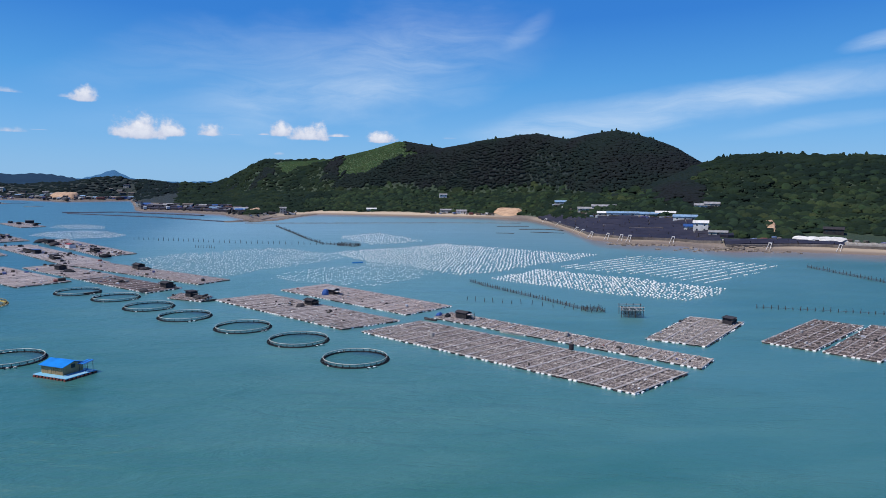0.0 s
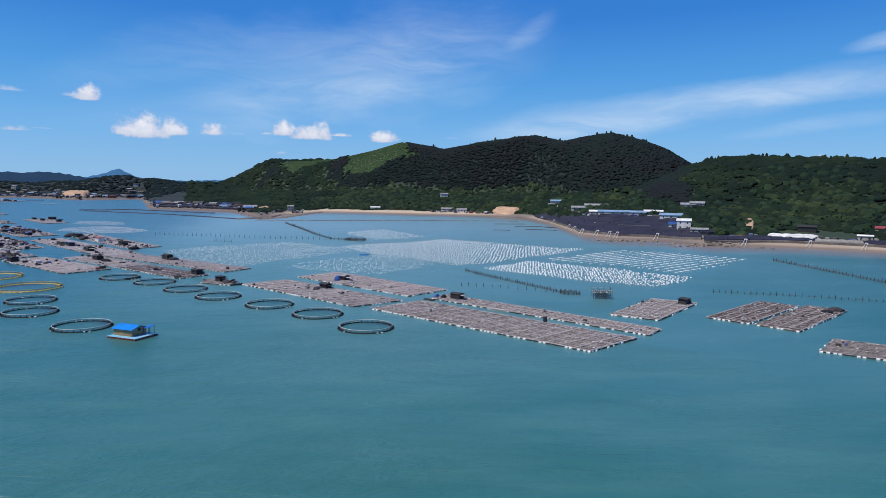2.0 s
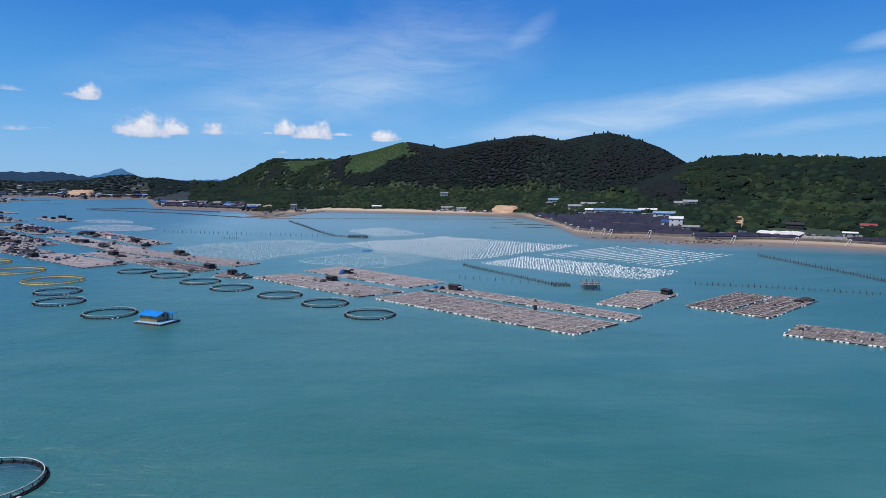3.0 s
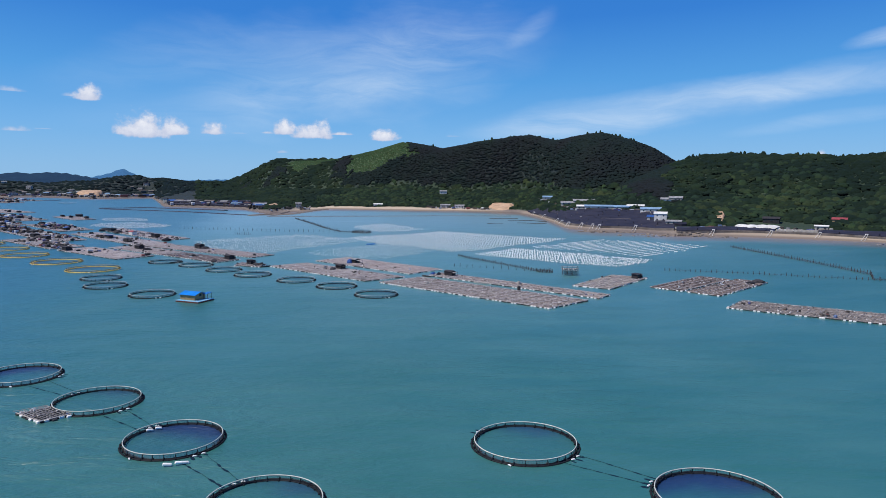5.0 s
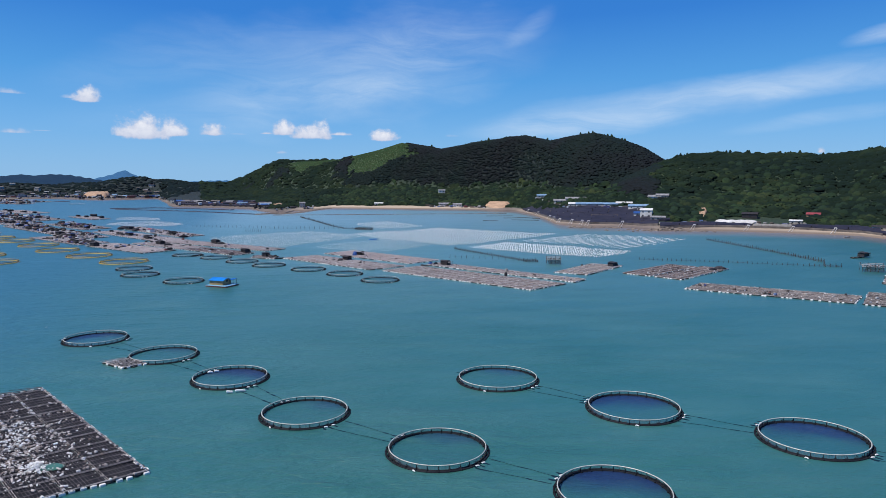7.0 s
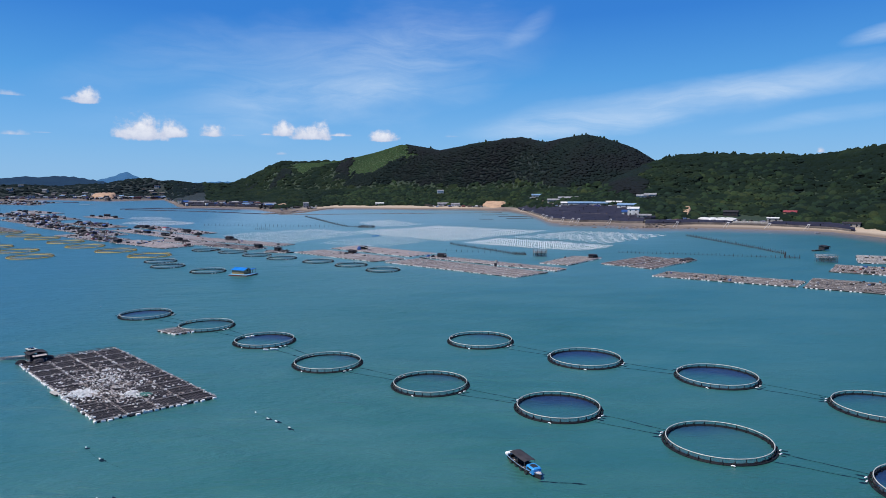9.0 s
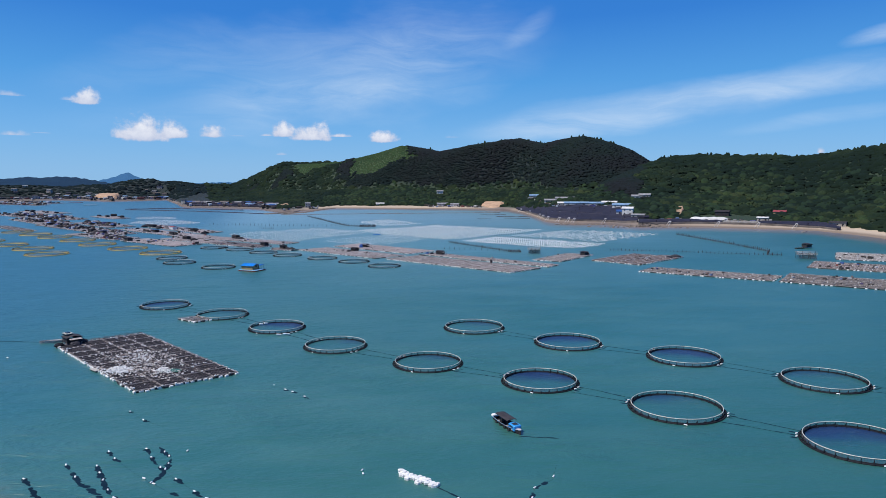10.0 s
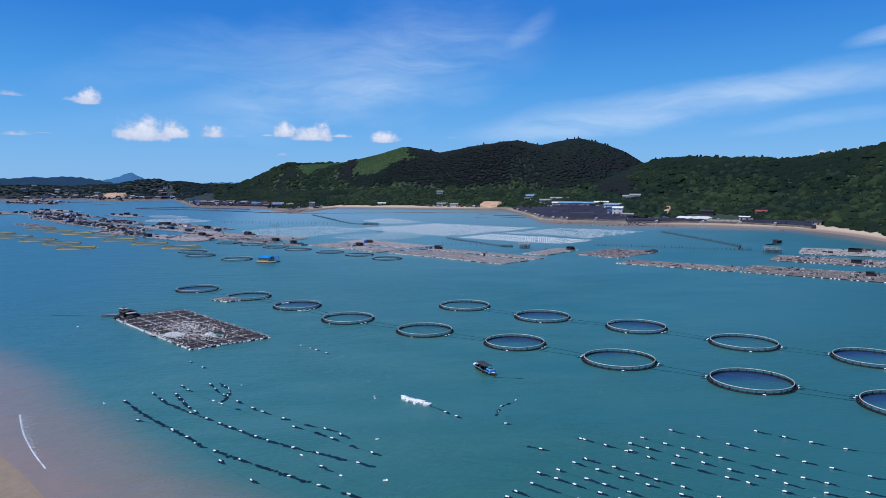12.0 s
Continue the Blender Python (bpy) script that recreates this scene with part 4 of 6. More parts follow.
        if strings:
            g = Geo()
            for b in np.arange(0.45, W - 0.2, step):
                for a in np.arange(0.4, L - 0.4, 0.62):
                    if random.random() < strings:
                        q = r(0.08, 0.17)
                        x, y = at(a + r(-0.25, 0.25), b + r(-0.16, 0.16))
                        p = [(x - q * 1.3, y - q * 0.7), (x + q * 1.3, y - q * 0.7), (x + q * 1.3, y + q * 0.7), (x - q * 1.3, y + q * 0.7)]
                        h = 0.42 + r(0.02, 0.16)
                        g.add([(*s0, 0.2) for s0 in p] + [(*s0, h) for s0 in p], [(4, 5, 6, 7)] + [(k, (k + 1) % 4, (k + 1) % 4 + 4, k + 4) for k in range(4)])
            tagged(part("shell_layer", g, bundle or SHELL, base, "knotted heads of oyster strings along the poles"), kind="stuff")
        if o[1] > 0:
            g = Geo()
            for _ in range(int(L * W * 0.12)):
                x, y = at(r(0.5, L - 0.5), r(0.4, W - 0.4))
                q = r(0.14, 0.34)
                g.box((0, 0, 0), (q * r(1.0, 2.4), q, q * 0.6), pose(x, y, 0.58, 0, r(-20, 20), r(0, 180)), 0.04)
            tagged(part("foam_litter", g, DEBRIS, base, "pale foam bits and scraps on the poles"), kind="stuff")
    # nets and shell strings close under the poles
    joined = Geo()
    for a0 in np.arange(0.0, L - 1, walk_every):
        for k in range(lanes):
            if style == "cells" or random.random() < 0.97:
                rim = 0.12 if style == "cells" else 0.004
                b0, b1, a1 = W * k / lanes + rim, W * (k + 1) / lanes - rim, min(a0 + walk_every, L) - rim
                p = [at(a0 + rim, b0), at(a1, b0), at(a1, b1), at(a0 + rim, b1)]
                h = 0.22 + r(-0.05, 0.05)
                slab = (Geo() if style == "cells" else joined).add([(*q, 0.02) for q in p] + [(*q, h) for q in p], [(4, 5, 6, 7)] + [(j, (j + 1) % 4, (j + 1) % 4 + 4, j + 4) for j in range(4)])
                if style == "cells":
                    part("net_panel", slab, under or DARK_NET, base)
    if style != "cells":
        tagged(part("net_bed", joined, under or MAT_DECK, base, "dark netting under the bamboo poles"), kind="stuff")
    return base


raft((47.7, 128), (-8.6, 185.7), (64.4, 142), "cells", "long weathered bamboo oyster raft edged with white floats", 4.3, 0.82, 1.3, under=MAT_DECK, wood=WOOD, strings=0.6)
raft((69, 145.4), (12.1, 204.3), (75.3, 153.2), "cells", "narrow bamboo oyster raft edged with white floats", 4.3, 0.82, 1.3, under=MAT_DECK, wood=WOOD, strings=0.6)
raft((-14.1, 188.9), (-61.1, 237.3), (2.1, 200.3), "mat", "bamboo oyster raft with a dark shed on it", 4.0, gap=1.3)
raft((4.1, 209.2), (-42.2, 258.3), (19.1, 223.5), "mat", "pale bamboo oyster raft with a blue-covered shed", gap=1.3, wood=PALE_WOOD, bundle=PALE_SHELL)
raft((79.3, 165.6), (66.7, 174.8), (103.8, 194.3), "cells", "square oyster raft of grey poles and net cells", 5.4, 0.7, 1.3, under=MAT_DECK, strings=0.5)
raft((104.7, 160.4), (96, 170), (136.6, 188.1), "mat", "brown oyster raft with white floats in rows", 3.2, gap=1.4, wood=BROWN_WOOD)
raft((113.8, 149.4), (105.7, 159.1), (148, 179.6), "mat", "brown oyster raft with a dark mound on its end", 3.2, gap=1.4, wood=BROWN_WOOD)
raft((148.5, 93.7), (105.5, 127.1), (160.3, 106.6), "cells", "long grey oyster raft of poles and net cells", 3.6, 0.5, 1.3, under=MAT_DECK, wood=DARK_POLE, beam=DARK_POLE)
raft((211.7, 40.7), (150.5, 91.8), (229.2, 63), "cells", "wide grey oyster raft of poles and net cells", 3.8, 0.5, 1.6, under=DARK_NET, wood=DARK_POLE, beam=DARK_POLE)
raft((240.8, 92.4), (187.4, 133.4), (258, 114.4), "mat", "grey-brown oyster raft with dark sheds", 5.0)
raft((288.7, 125.6), (220.1, 162.3), (309, 156.4), "cells", "pale oyster raft of poles with sheds", 5.0, 0.7, under=MAT_DECK, beam=GREY_POLE)
raft((-52.6, -37.6), (-87.8, 3.6), (-35.7, -25.2), "cells", "dark net-cell oyster raft strewn with white foam scraps", 5.2, 0.44, 1.15, wood=TARRED, beam=DARK_POLE, black=0.15)
raft((-89.1, 252.7), (-125, 284.1), (-80.4, 264.2), "mat", "dark brown oyster raft with a shed", 5.0, 0.62, 1.6, under=DARK_NET, wood=BROWN_WOOD, bundle=MAT_DECK)
raft((-127, 286.1), (-170.4, 325), (-117.7, 298.4), "mat", "pale bamboo oyster raft beside a dark one", 5.0, wood=PALE_WOOD, bundle=PALE_SHELL)
raft((-76.7, 272.8), (-151.7, 332.8), (-67.5, 285.6), "mat", "long pale oyster raft with a dark shed", 6.0, 0.7, 2.4, wood=PALE_WOOD, bundle=PALE_SHELL)
raft((-151.7, 330.2), (-237.1, 422.9), (-139.2, 345.9), "mat", "long brown oyster raft with sheds", 6.0, 0.7, 3.6)
raft((-154.7, 371.9), (-234.7, 464.3), (-142.1, 387.2), "mat", "oyster raft crowded with sheds and a red roof", 6.0, 0.7, 3.6)
raft((-142.5, 266.5), (-193.3, 312.2), (-129, 282), "mat", "pale oyster raft beside the yellow cages", 6.0, 0.7, 3.0, wood=PALE_WOOD, bundle=PALE_SHELL)
raft((-199.6, 317.6), (-258.5, 374.2), (-187, 333.2), "mat", "brown oyster raft behind the yellow cages", 6.0, 0.7, 3.6)
raft((-220.4, 360), (-284, 432.7), (-205.7, 378.3), "mat", "crowded brown oyster raft with sheds", 6.0, 0.7, 3.6)
raft((-312, 411.5), (-372, 476), (-303, 421), "cells", "dark flat row of net cells on the water", 9.0, 1.6, 5.0, wood=DARK_POLE)
raft((-275.3, 422.1), (-341.9, 493.1), (-260.3, 441.1), "mat", "far oyster raft with dark sheds", 8.0, 1.2, 5.0)
raft((-255.9, 448), (-320.1, 520.7), (-240, 467.3), "mat", "far oyster raft with dark sheds", 8.0, 1.2, 5.0)
raft((-342, 503.4), (-418.2, 589.7), (-322.1, 526.5), "mat", "far oyster raft with dark sheds", 8.0, 1.2, 5.0)
raft((-358, 566.9), (-439.5, 659.8), (-335.8, 592.4), "mat", "far oyster raft with dark sheds", 8.0, 1.2, 5.0)
raft((-417.5, 620.2), (-506.4, 715.9), (-395.6, 646.9), "mat", "far oyster raft with dark sheds", 8.0, 1.2, 5.0)
raft((-607.3, 1020.2), (-735.6, 1113.5), (-595.9, 1047.8), "mat", "far oyster raft with dark sheds", 10.0, 1.6, 7.0)
raft((-629.6, 1112.7), (-781.7, 1222.8), (-612.8, 1144), "mat", "far oyster raft with dark sheds", 10.0, 1.6, 7.0)
raft((-439.3, 710.6), (-517.1, 793), (-419, 733.5), "mat", "far oyster raft with dark sheds", 10.0, 1.6, 7.0)
raft((-493.9, 660.6), (-571.6, 747.3), (-475.1, 688.1), "mat", "far oyster raft with dark sheds", 10.0, 1.6, 7.0)
raft((-308.9, 588.2), (-357.1, 643.6), (-296, 603.7), "mat", "far oyster raft with dark sheds", 10.0, 1.6, 7.0)
raft((-64.7, 234.1), (-78.4, 241.4), (-63.6, 244.4), "mat", "small oyster raft with a shed and a boat", 4.0)
raft((-60.4, 29.7), (-66.9, 34.4), (-56.9, 33.3), "cells", "small wooden work float beside a fish cage", 3.3, 0.5, 1.2)


# ---- sheds, boats and clutter on the rafts ----
def shed(x, y, turn, long, wide, high, wall, roof, label, z=0.5, pitched=True, group="raft sheds"):
    base = thing("shed", x, y, z, turn, label, "shed", group)
    long, wide, high = long * 0.72, wide * 0.8, high * 0.72
    g = Geo()
    t = 0.08
    for side in (-1, 1):
        g.box((0, side * (wide / 2 - t / 2), high / 2), (long, t, high))
    g.box((-long / 2 + t / 2, 0, high / 2), (t, wide - 2 * t - 0.01, high))
    for side in (-1, 1):
        g.box((long / 2 - t / 2, side * wide * 0.34, high / 2), (t, wide * 0.28, high))
    g.box((long / 2 - t / 2, 0, high * 0.93), (t, wide * 0.38, high * 0.12))
    part("wall", g, wall, base)
    g = Geo()
    o, k = random.uniform(0.2, 0.5), wide * random.uniform(0.1, 0.18) if pitched else random.uniform(0.1, 0.45)
    prof = [(-wide / 2 - o, high - 0.06), (0, high + k), (wide / 2 + o, high - 0.06)] if pitched else [(-wide / 2 - o, high + 0.02), (0, high + 0.02 + k / 2), (wide / 2 + o, high + 0.02 + k)]
    top = [(q, b, h + 0.09) for q in (-long / 2 - o, long / 2 + o) for b, h in prof]
    low = [(q, b, h) for q in (-long / 2 - o, long / 2 + o) for b, h in prof]
    g.add(top + low, [(0, 3, 4, 1), (1, 4, 5, 2), (6, 7, 10, 9), (7, 8, 11, 10), (0, 1, 7, 6), (1, 2, 8, 7), (4, 3, 9, 10), (5, 4, 10, 11), (3, 0, 6, 9), (2, 5, 11, 8)])
    part("roof", g, roof, base)
    part("window", Geo().box((-long * 0.2, -wide / 2 - 0.02, high * 0.58), (long * 0.22, 0.05, high * 0.3)), GLASS, base)
    post = Geo().tube([(0, 0, -0.45), (0, 0, high)], 0.07, 5).mesh("post", STAKE)
    for a in (-1, 1) if y < 360 else ():
        for b in (-1, 1):
            part("post", post, STAKE, base, at=pose(a * (long / 2 + 0.1), b * (wide / 2 + 0.1), 0))
    if y < 400:
        side, deep, z1 = random.choice((-1, 1)), random.uniform(1.2, 2.4), high * random.uniform(0.72, 0.95)
        x0, x1 = side * (long / 2 + 0.12), side * (long / 2 + 0.12 + deep)
        g = Geo()
        for b in (-0.42, 0.36):
            g.tube([(x1, wide * b, -0.1), (x1, wide * b, z1 + 0.3)], 0.06, 4)
        g.tube([(x1, -wide * 0.5, z1 * 0.9), (x1, wide * 0.5, z1 * 0.9)], 0.05, 4)
        part("awning_frame", g, STAKE, base)
        n = 5
        top = [(x0 + (x1 - x0) * i / n, wide * b, z1 - 0.12 * i / n - 0.09 * math.sin(math.pi * i / n) + random.uniform(-0.05, 0.05)) for i in range(n + 1) for b in (-0.46, 0.0, 0.42)]
        g = Geo().add(top + [(a, b, h - 0.05) for a, b, h in top], [(i * 3 + j, i * 3 + 3 + j, i * 3 + 4 + j, i * 3 + 1 + j) for i in range(n) for j in (0, 1)] + [(18 + i * 3 + j, 19 + i * 3 + j, 22 + i * 3 + j, 21 + i * 3 + j) for i in range(n) for j in (0, 1)])
        part("awning", g, random.choice((wall, roof, PLANK)), base, "sagging sheet awning")
    return base


def skiff(x, y, turn, long, mat, label, canopy=None, z=0.0):
    """An open boat with a sharp bow, ribs and thwarts."""
    base = thing("boat", x, y, z, turn, label, "boat", "work boats")
    n, wide, g = 9, long * 0.24, Geo()
    stations = []
    for k in range(n):
        q = k / (n - 1)
        w = wide / 2 * (1 - max(0, (q - 0.55) / 0.45) ** 2.0) * (0.82 + 0.18 * min(1, q / 0.3))
        sheer = 0.55 + 0.35 * max(0, q - 0.4) ** 1.5
        stations.append((long * (q - 0.5), max(w, 0.04), sheer))
    v = []
    for xx, w, h in stations:
        v += [(xx, -w, h), (xx, -w * 0.72, -0.15), (xx, w * 0.72, -0.15), (xx, w, h), (xx, w - 0.07, h), (xx, w * 0.66, 0.05), (xx, -w * 0.66, 0.05), (xx, -w + 0.07, h)]
    f = [(k * 8 + i, k * 8 + (i + 1) % 8, k * 8 + 8 + (i + 1) % 8, k * 8 + 8 + i) for k in range(n - 1) for i in range(8)]
    f += [(0, 1, 2, 3), (0, 3, 4, 5), (0, 5, 6, 7), tuple(range((n - 1) * 8 + 7, (n - 1) * 8 - 1, -1))]
    part("hull", g.add(v, f), mat, base)
    for q in (-0.28, 0.05, 0.3):
        part("thwart", Geo().box((long * q, 0, 0.42), (0.28, wide * 0.8, 0.06)), PLANK, base)
    if canopy:
        g = Geo()
        a0, a1, h = -long * 0.36, long * 0.14, 1.62
        prof = [(-wide * 0.46, h - 0.12), (-wide * 0.2, h), (wide * 0.2, h), (wide * 0.46, h - 0.12)]
        top, low = [(a, b, z1 + 0.05) for a in (a0, a1) for b, z1 in prof], [(a, b, z1) for a in (a0, a1) for b, z1 in prof]
        g.add(top + low, [(k, k + 4, k + 5, k + 1) for k in range(3)] + [(k + 8, k + 9, k + 13, k + 12) for k in range(3)] + [(0, 1, 2, 3, 11, 10, 9, 8), (7, 6, 5, 4, 12, 13, 14, 15), (4, 0, 8, 12), (3, 7, 15, 11)])
        part("canopy", g, SHED, base, "black sheet canopy")
        for a in (a0 + 0.1, (a0 + a1) / 2, a1 - 0.1):
            for b in (-1, 1):
                part("canopy_post", Geo().tube([(a, b * wide * 0.42, 0.4), (a, b * wide * 0.42, h - 0.1)], 0.04, 4), STAKE, base)
        g = Geo().box((long * 0.26, 0, 0.80), (long * 0.23, wide * 0.72, 0.85), chamfer=0.12)
        cabin = part("cabin", g, canopy, base, "blue painted cabin")
        part("window", Geo().box((long * 0.26, -wide * 0.37, 0.92), (long * 0.13, 0.04, 0.26)), GLASS, cabin)
        part("hatch", Geo().box((long * 0.26, 0, 1.25), (long * 0.12, wide * 0.42, 0.05)), DARK_FLOAT, cabin)
        part("foredeck", Geo().box((long * 0.41, 0, 0.72), (long * 0.1, wide * 0.3, 0.06)), PLANK, base)
        part("engine_box", Geo().box((-long * 0.25, 0, 0.6), (1.0, wide * 0.4, 0.6), chamfer=0.08), DARK_FLOAT, base)
        part("float_bundle", Geo().box((-long * 0.52, -0.1, 0.75), (0.7, 1.5, 0.35), chamfer=0.12), FOAM, base, "white foam float")
        for s in (-1, 1):
            part("gunwale", Geo().tube([(x0, s * w0, h0 + 0.03) for x0, w0, h0 in stations], 0.05, 5), ROOF_PALE, base, "pale blue rubbing strake")
        for k in range(4):
            part("tyre", Geo().tube([(long * (-0.3 + 0.17 * k) + 0.28 * math.cos(a), -wide / 2 - 0.06, 0.3 + 0.28 * math.sin(a)) for a in np.linspace(0, math.tau, 10)[:-1]], 0.08, 5, True), DARK_FLOAT, base)
    return base


RAFT_TURN = 135.8
for x, y, turn, lo, wi, hi, wall, roof, text in [
    (21.1, 203, RAFT_TURN, 5.5, 3.2, 2.4, SHED, SHED, "dark board shed on the bamboo raft"),
    (-27.1, 226.5, RAFT_TURN, 5.0, 3.4, 2.2, SHED, SHED, "black tarpaulin shed on the bamboo raft"),
    (-22, 248.1, RAFT_TURN, 5.0, 3.4, 2.4, SHED, ROOF_GREY, "dark shed with a grey sheet roof"),
    (98.4, 192.6, 45, 5.0, 3.2, 2.2, SHED, SHED, "dark shed at the corner of the square raft"),
    (-84.4, 5.6, 132, 4.6, 4.0, 2.1, SHED, SHED, "black tarpaulin shed at the end of the dark raft"),
    (-116.6, 320.2, RAFT_TURN, 7, 4, 2.8, SHED, SHED, "dark board shed on a long raft"),
    (-86, 264.4, RAFT_TURN, 6, 3.6, 2.6, SHED, SHED, "dark shed on the brown raft"),
    (-149.6, 317.1, RAFT_TURN, 7, 4, 2.6, SHED, SHED, "dark shed with nets on the raft"),
    (-172.3, 359.2, RAFT_TURN, 8, 4, 2.8, SHED, SHED, "dark shed on the far raft"),
    (-195.1, 386.4, RAFT_TURN, 9, 4, 2.8, SHED, TARP, "shed under a blue tarpaulin"),
    (-70.8, 243.6, RAFT_TURN, 4.5, 3.2, 2.6, SHED, SHED, "dark shed on a small raft"),
    (-218, 447.8, RAFT_TURN, 9, 5, 3, SHED, SHED, "dark shed with nets on the crowded raft"),
    (-190.8, 416.7, RAFT_TURN, 8, 4.5, 3, WHITE_WALL, ROOF_RED, "white shed with a red roof on the raft"),
    (-167, 393.6, RAFT_TURN, 7, 4.5, 3, SHED, SHED, "dark shed on the crowded raft"),
    (-185.9, 308.2, RAFT_TURN, 7, 4, 2.8, SHED, SHED, "dark shed beside the yellow cages"),
    (-211, 337.6, RAFT_TURN, 8, 4, 2.8, SHED, SHED, "dark shed beside the yellow cages"),
    (-247.9, 396.2, RAFT_TURN, 9, 5, 3, SHED, SHED, "dark shed on the crowded raft"),
    (-233, 381.7, RAFT_TURN, 6, 4, 2.6, SHED, TARP, "shed under a blue tarpaulin"),
    (240.9, 222, 23.6, 6, 4, 2.4, SHED, SHED, "dark shed on a small float"),
    (221.9, 116.2, 142, 6, 3.5, 2.4, SHED, SHED, "dark shed on the grey raft"),
    (240, 105.8, 142, 6, 3.5, 2.4, SHED, SHED, "dark shed on the grey raft"),
    (199, 73.8, 142, 4, 3, 2.2, SHED, SHED, "small dark shed on the grey raft"),
    (256.3, 167.9, 145.3, 9, 4, 2.6, SHED, ROOF_GREY, "long grey shed on the pale raft"),
    (270.3, 156.2, 145.3, 8, 4, 2.6, SHED, SHED, "long dark shed on the pale raft"),
    (274.9, 142.3, 145.3, 4, 3, 2.4, TARP, TARP, "blue tarpaulin shed on the pale raft"),
]:
    shed(x, y, turn, lo, wi, hi, wall, roof, text, pitched=random.random() < 0.5)
for ox, oy, ux, uy, n in [(-275.5, 424.8, -66.4, 70.8, 6), (-256.1, 451.1, -63.8, 71.4, 5), (-341.6, 505.1, -76.4, 86.8, 6), (-357.8, 569, -81.8, 93.4, 6), (-418, 623.8, -88.5, 95, 6), (-439.5, 713.5, -78.1, 83, 6), (-493.9, 663.1, -77.9, 86.4, 6), (-308.8, 590.4, -48.4, 55.8, 3), (-606.6, 1025.3, -128.5, 94, 7), (-629.4, 1118.7, -152.6, 111.1, 7)]:
    for k in range(n):
        q, w = (k + random.uniform(0.2, 0.8)) / n, random.uniform(3, 14)
        shed(ox + ux * q + w * 0.65, oy + uy * q + w * 0.75, RAFT_TURN + random.uniform(-8, 8), random.uniform(4, 9), random.uniform(3.4, 5.5), random.uniform(1.6, 2.8), SHED, random.choice([SHED, SHED, TARP, ROOF_GREY]), "far dark shed on an oyster raft")


def deck_clutter(o, left, right, n, big=1.0, hubs=3):
    """Crates, tubs, nets and sheets strewn over a raft, thicker round a few spots."""
    g = Geo()
    spots = [(random.random(), random.random()) for _ in range(hubs)]
    for _ in range(n):
        if random.random() < 0.7:
            q, w = random.choice(spots)
            a, b = q + random.gauss(0, 0.05), w + random.gauss(0, 0.16)
        else:
            a, b = random.random(), random.random()
        if 0.01 < a < 0.99 and 0.03 < b < 0.97:
            x, y = o[0] + (left[0] - o[0]) * a + (right[0] - o[0]) * b, o[1] + (left[1] - o[1]) * a + (right[1] - o[1]) * b
            s = random.uniform(0.25, 0.9) * big * random.choice((0.6, 1.0, 1.6))
            hi = s * random.uniform(0.4, 1.0)
            g.box((0, 0, hi / 2), (s * random.uniform(0.8, 2.2), s, hi), pose(x, y, 0.5, random.uniform(-6, 6), random.uniform(-6, 6), RAFT_TURN + random.choice((0, 90)) + random.gauss(0, 12)), s * 0.12)
    solo("deck_gear", g, CLUTTER, "mixed crates, tubs and nets strewn over a raft", "raft gear", "stuff")


for o, left, right, n, big, hubs in [
    ((69, 145.4), (12.1, 204.3), (75.3, 153.2), 30, 0.45, 2), ((47.7, 128), (-8.6, 185.7), (64.4, 142), 14, 0.4, 3), ((-14.1, 188.9), (-61.1, 237.3), (2.1, 200.3), 36, 0.6, 2), ((4.1, 209.2), (-42.2, 258.3), (19.1, 223.5), 24, 0.5, 2),
    ((79.3, 165.6), (66.7, 174.8), (103.8, 194.3), 26, 0.45, 2), ((104.7, 160.4), (96, 170), (136.6, 188.1), 30, 0.45, 3), ((113.8, 149.4), (105.7, 159.1), (148, 179.6), 36, 0.5, 2), ((148.5, 93.7), (105.5, 127.1), (160.3, 106.6), 70, 0.6, 4), ((211.7, 40.7), (150.5, 91.8), (229.2, 63), 110, 0.7, 6),
    ((240.8, 92.4), (187.4, 133.4), (258, 114.4), 130, 0.9, 6), ((288.7, 125.6), (220.1, 162.3), (309, 156.4), 150, 0.9, 6), ((-89.1, 252.7), (-125, 284.1), (-80.4, 264.2), 26, 0.8, 2), ((-127, 286.1), (-170.4, 325), (-117.7, 298.4), 30, 0.8, 2), ((-76.7, 272.8), (-151.7, 332.8), (-67.5, 285.6), 50, 0.9, 3),
    ((-151.7, 330.2), (-237.1, 422.9), (-139.2, 345.9), 130, 1.0, 6), ((-154.7, 371.9), (-234.7, 464.3), (-142.1, 387.2), 170, 1.1, 7), ((-142.5, 266.5), (-193.3, 312.2), (-129, 282), 90, 1.1, 4), ((-199.6, 317.6), (-258.5, 374.2), (-187, 333.2), 200, 1.3, 8), ((-220.4, 360), (-284, 432.7), (-205.7, 378.3), 220, 1.4, 8),
    ((-275.3, 422.1), (-341.9, 493.1), (-260.3, 441.1), 220, 1.7, 9), ((-255.9, 448), (-320.1, 520.7), (-240, 467.3), 220, 1.7, 9), ((-342, 503.4), (-418.2, 589.7), (-322.1, 526.5), 220, 1.9, 9), ((-358, 566.9), (-439.5, 659.8), (-335.8, 592.4), 220, 2.0, 9), ((-417.5, 620.2), (-506.4, 715.9), (-395.6, 646.9), 220, 2.2, 9),
    ((-607.3, 1020.2), (-735.6, 1113.5), (-595.9, 1047.8), 200, 3.0, 9), ((-629.6, 1112.7), (-781.7, 1222.8), (-612.8, 1144), 200, 3.0, 9), ((-64.7, 234.1), (-78.4, 241.4), (-63.6, 244.4), 40, 0.8, 2),
]:
    deck_clutter(o, left, right, n, big, hubs)
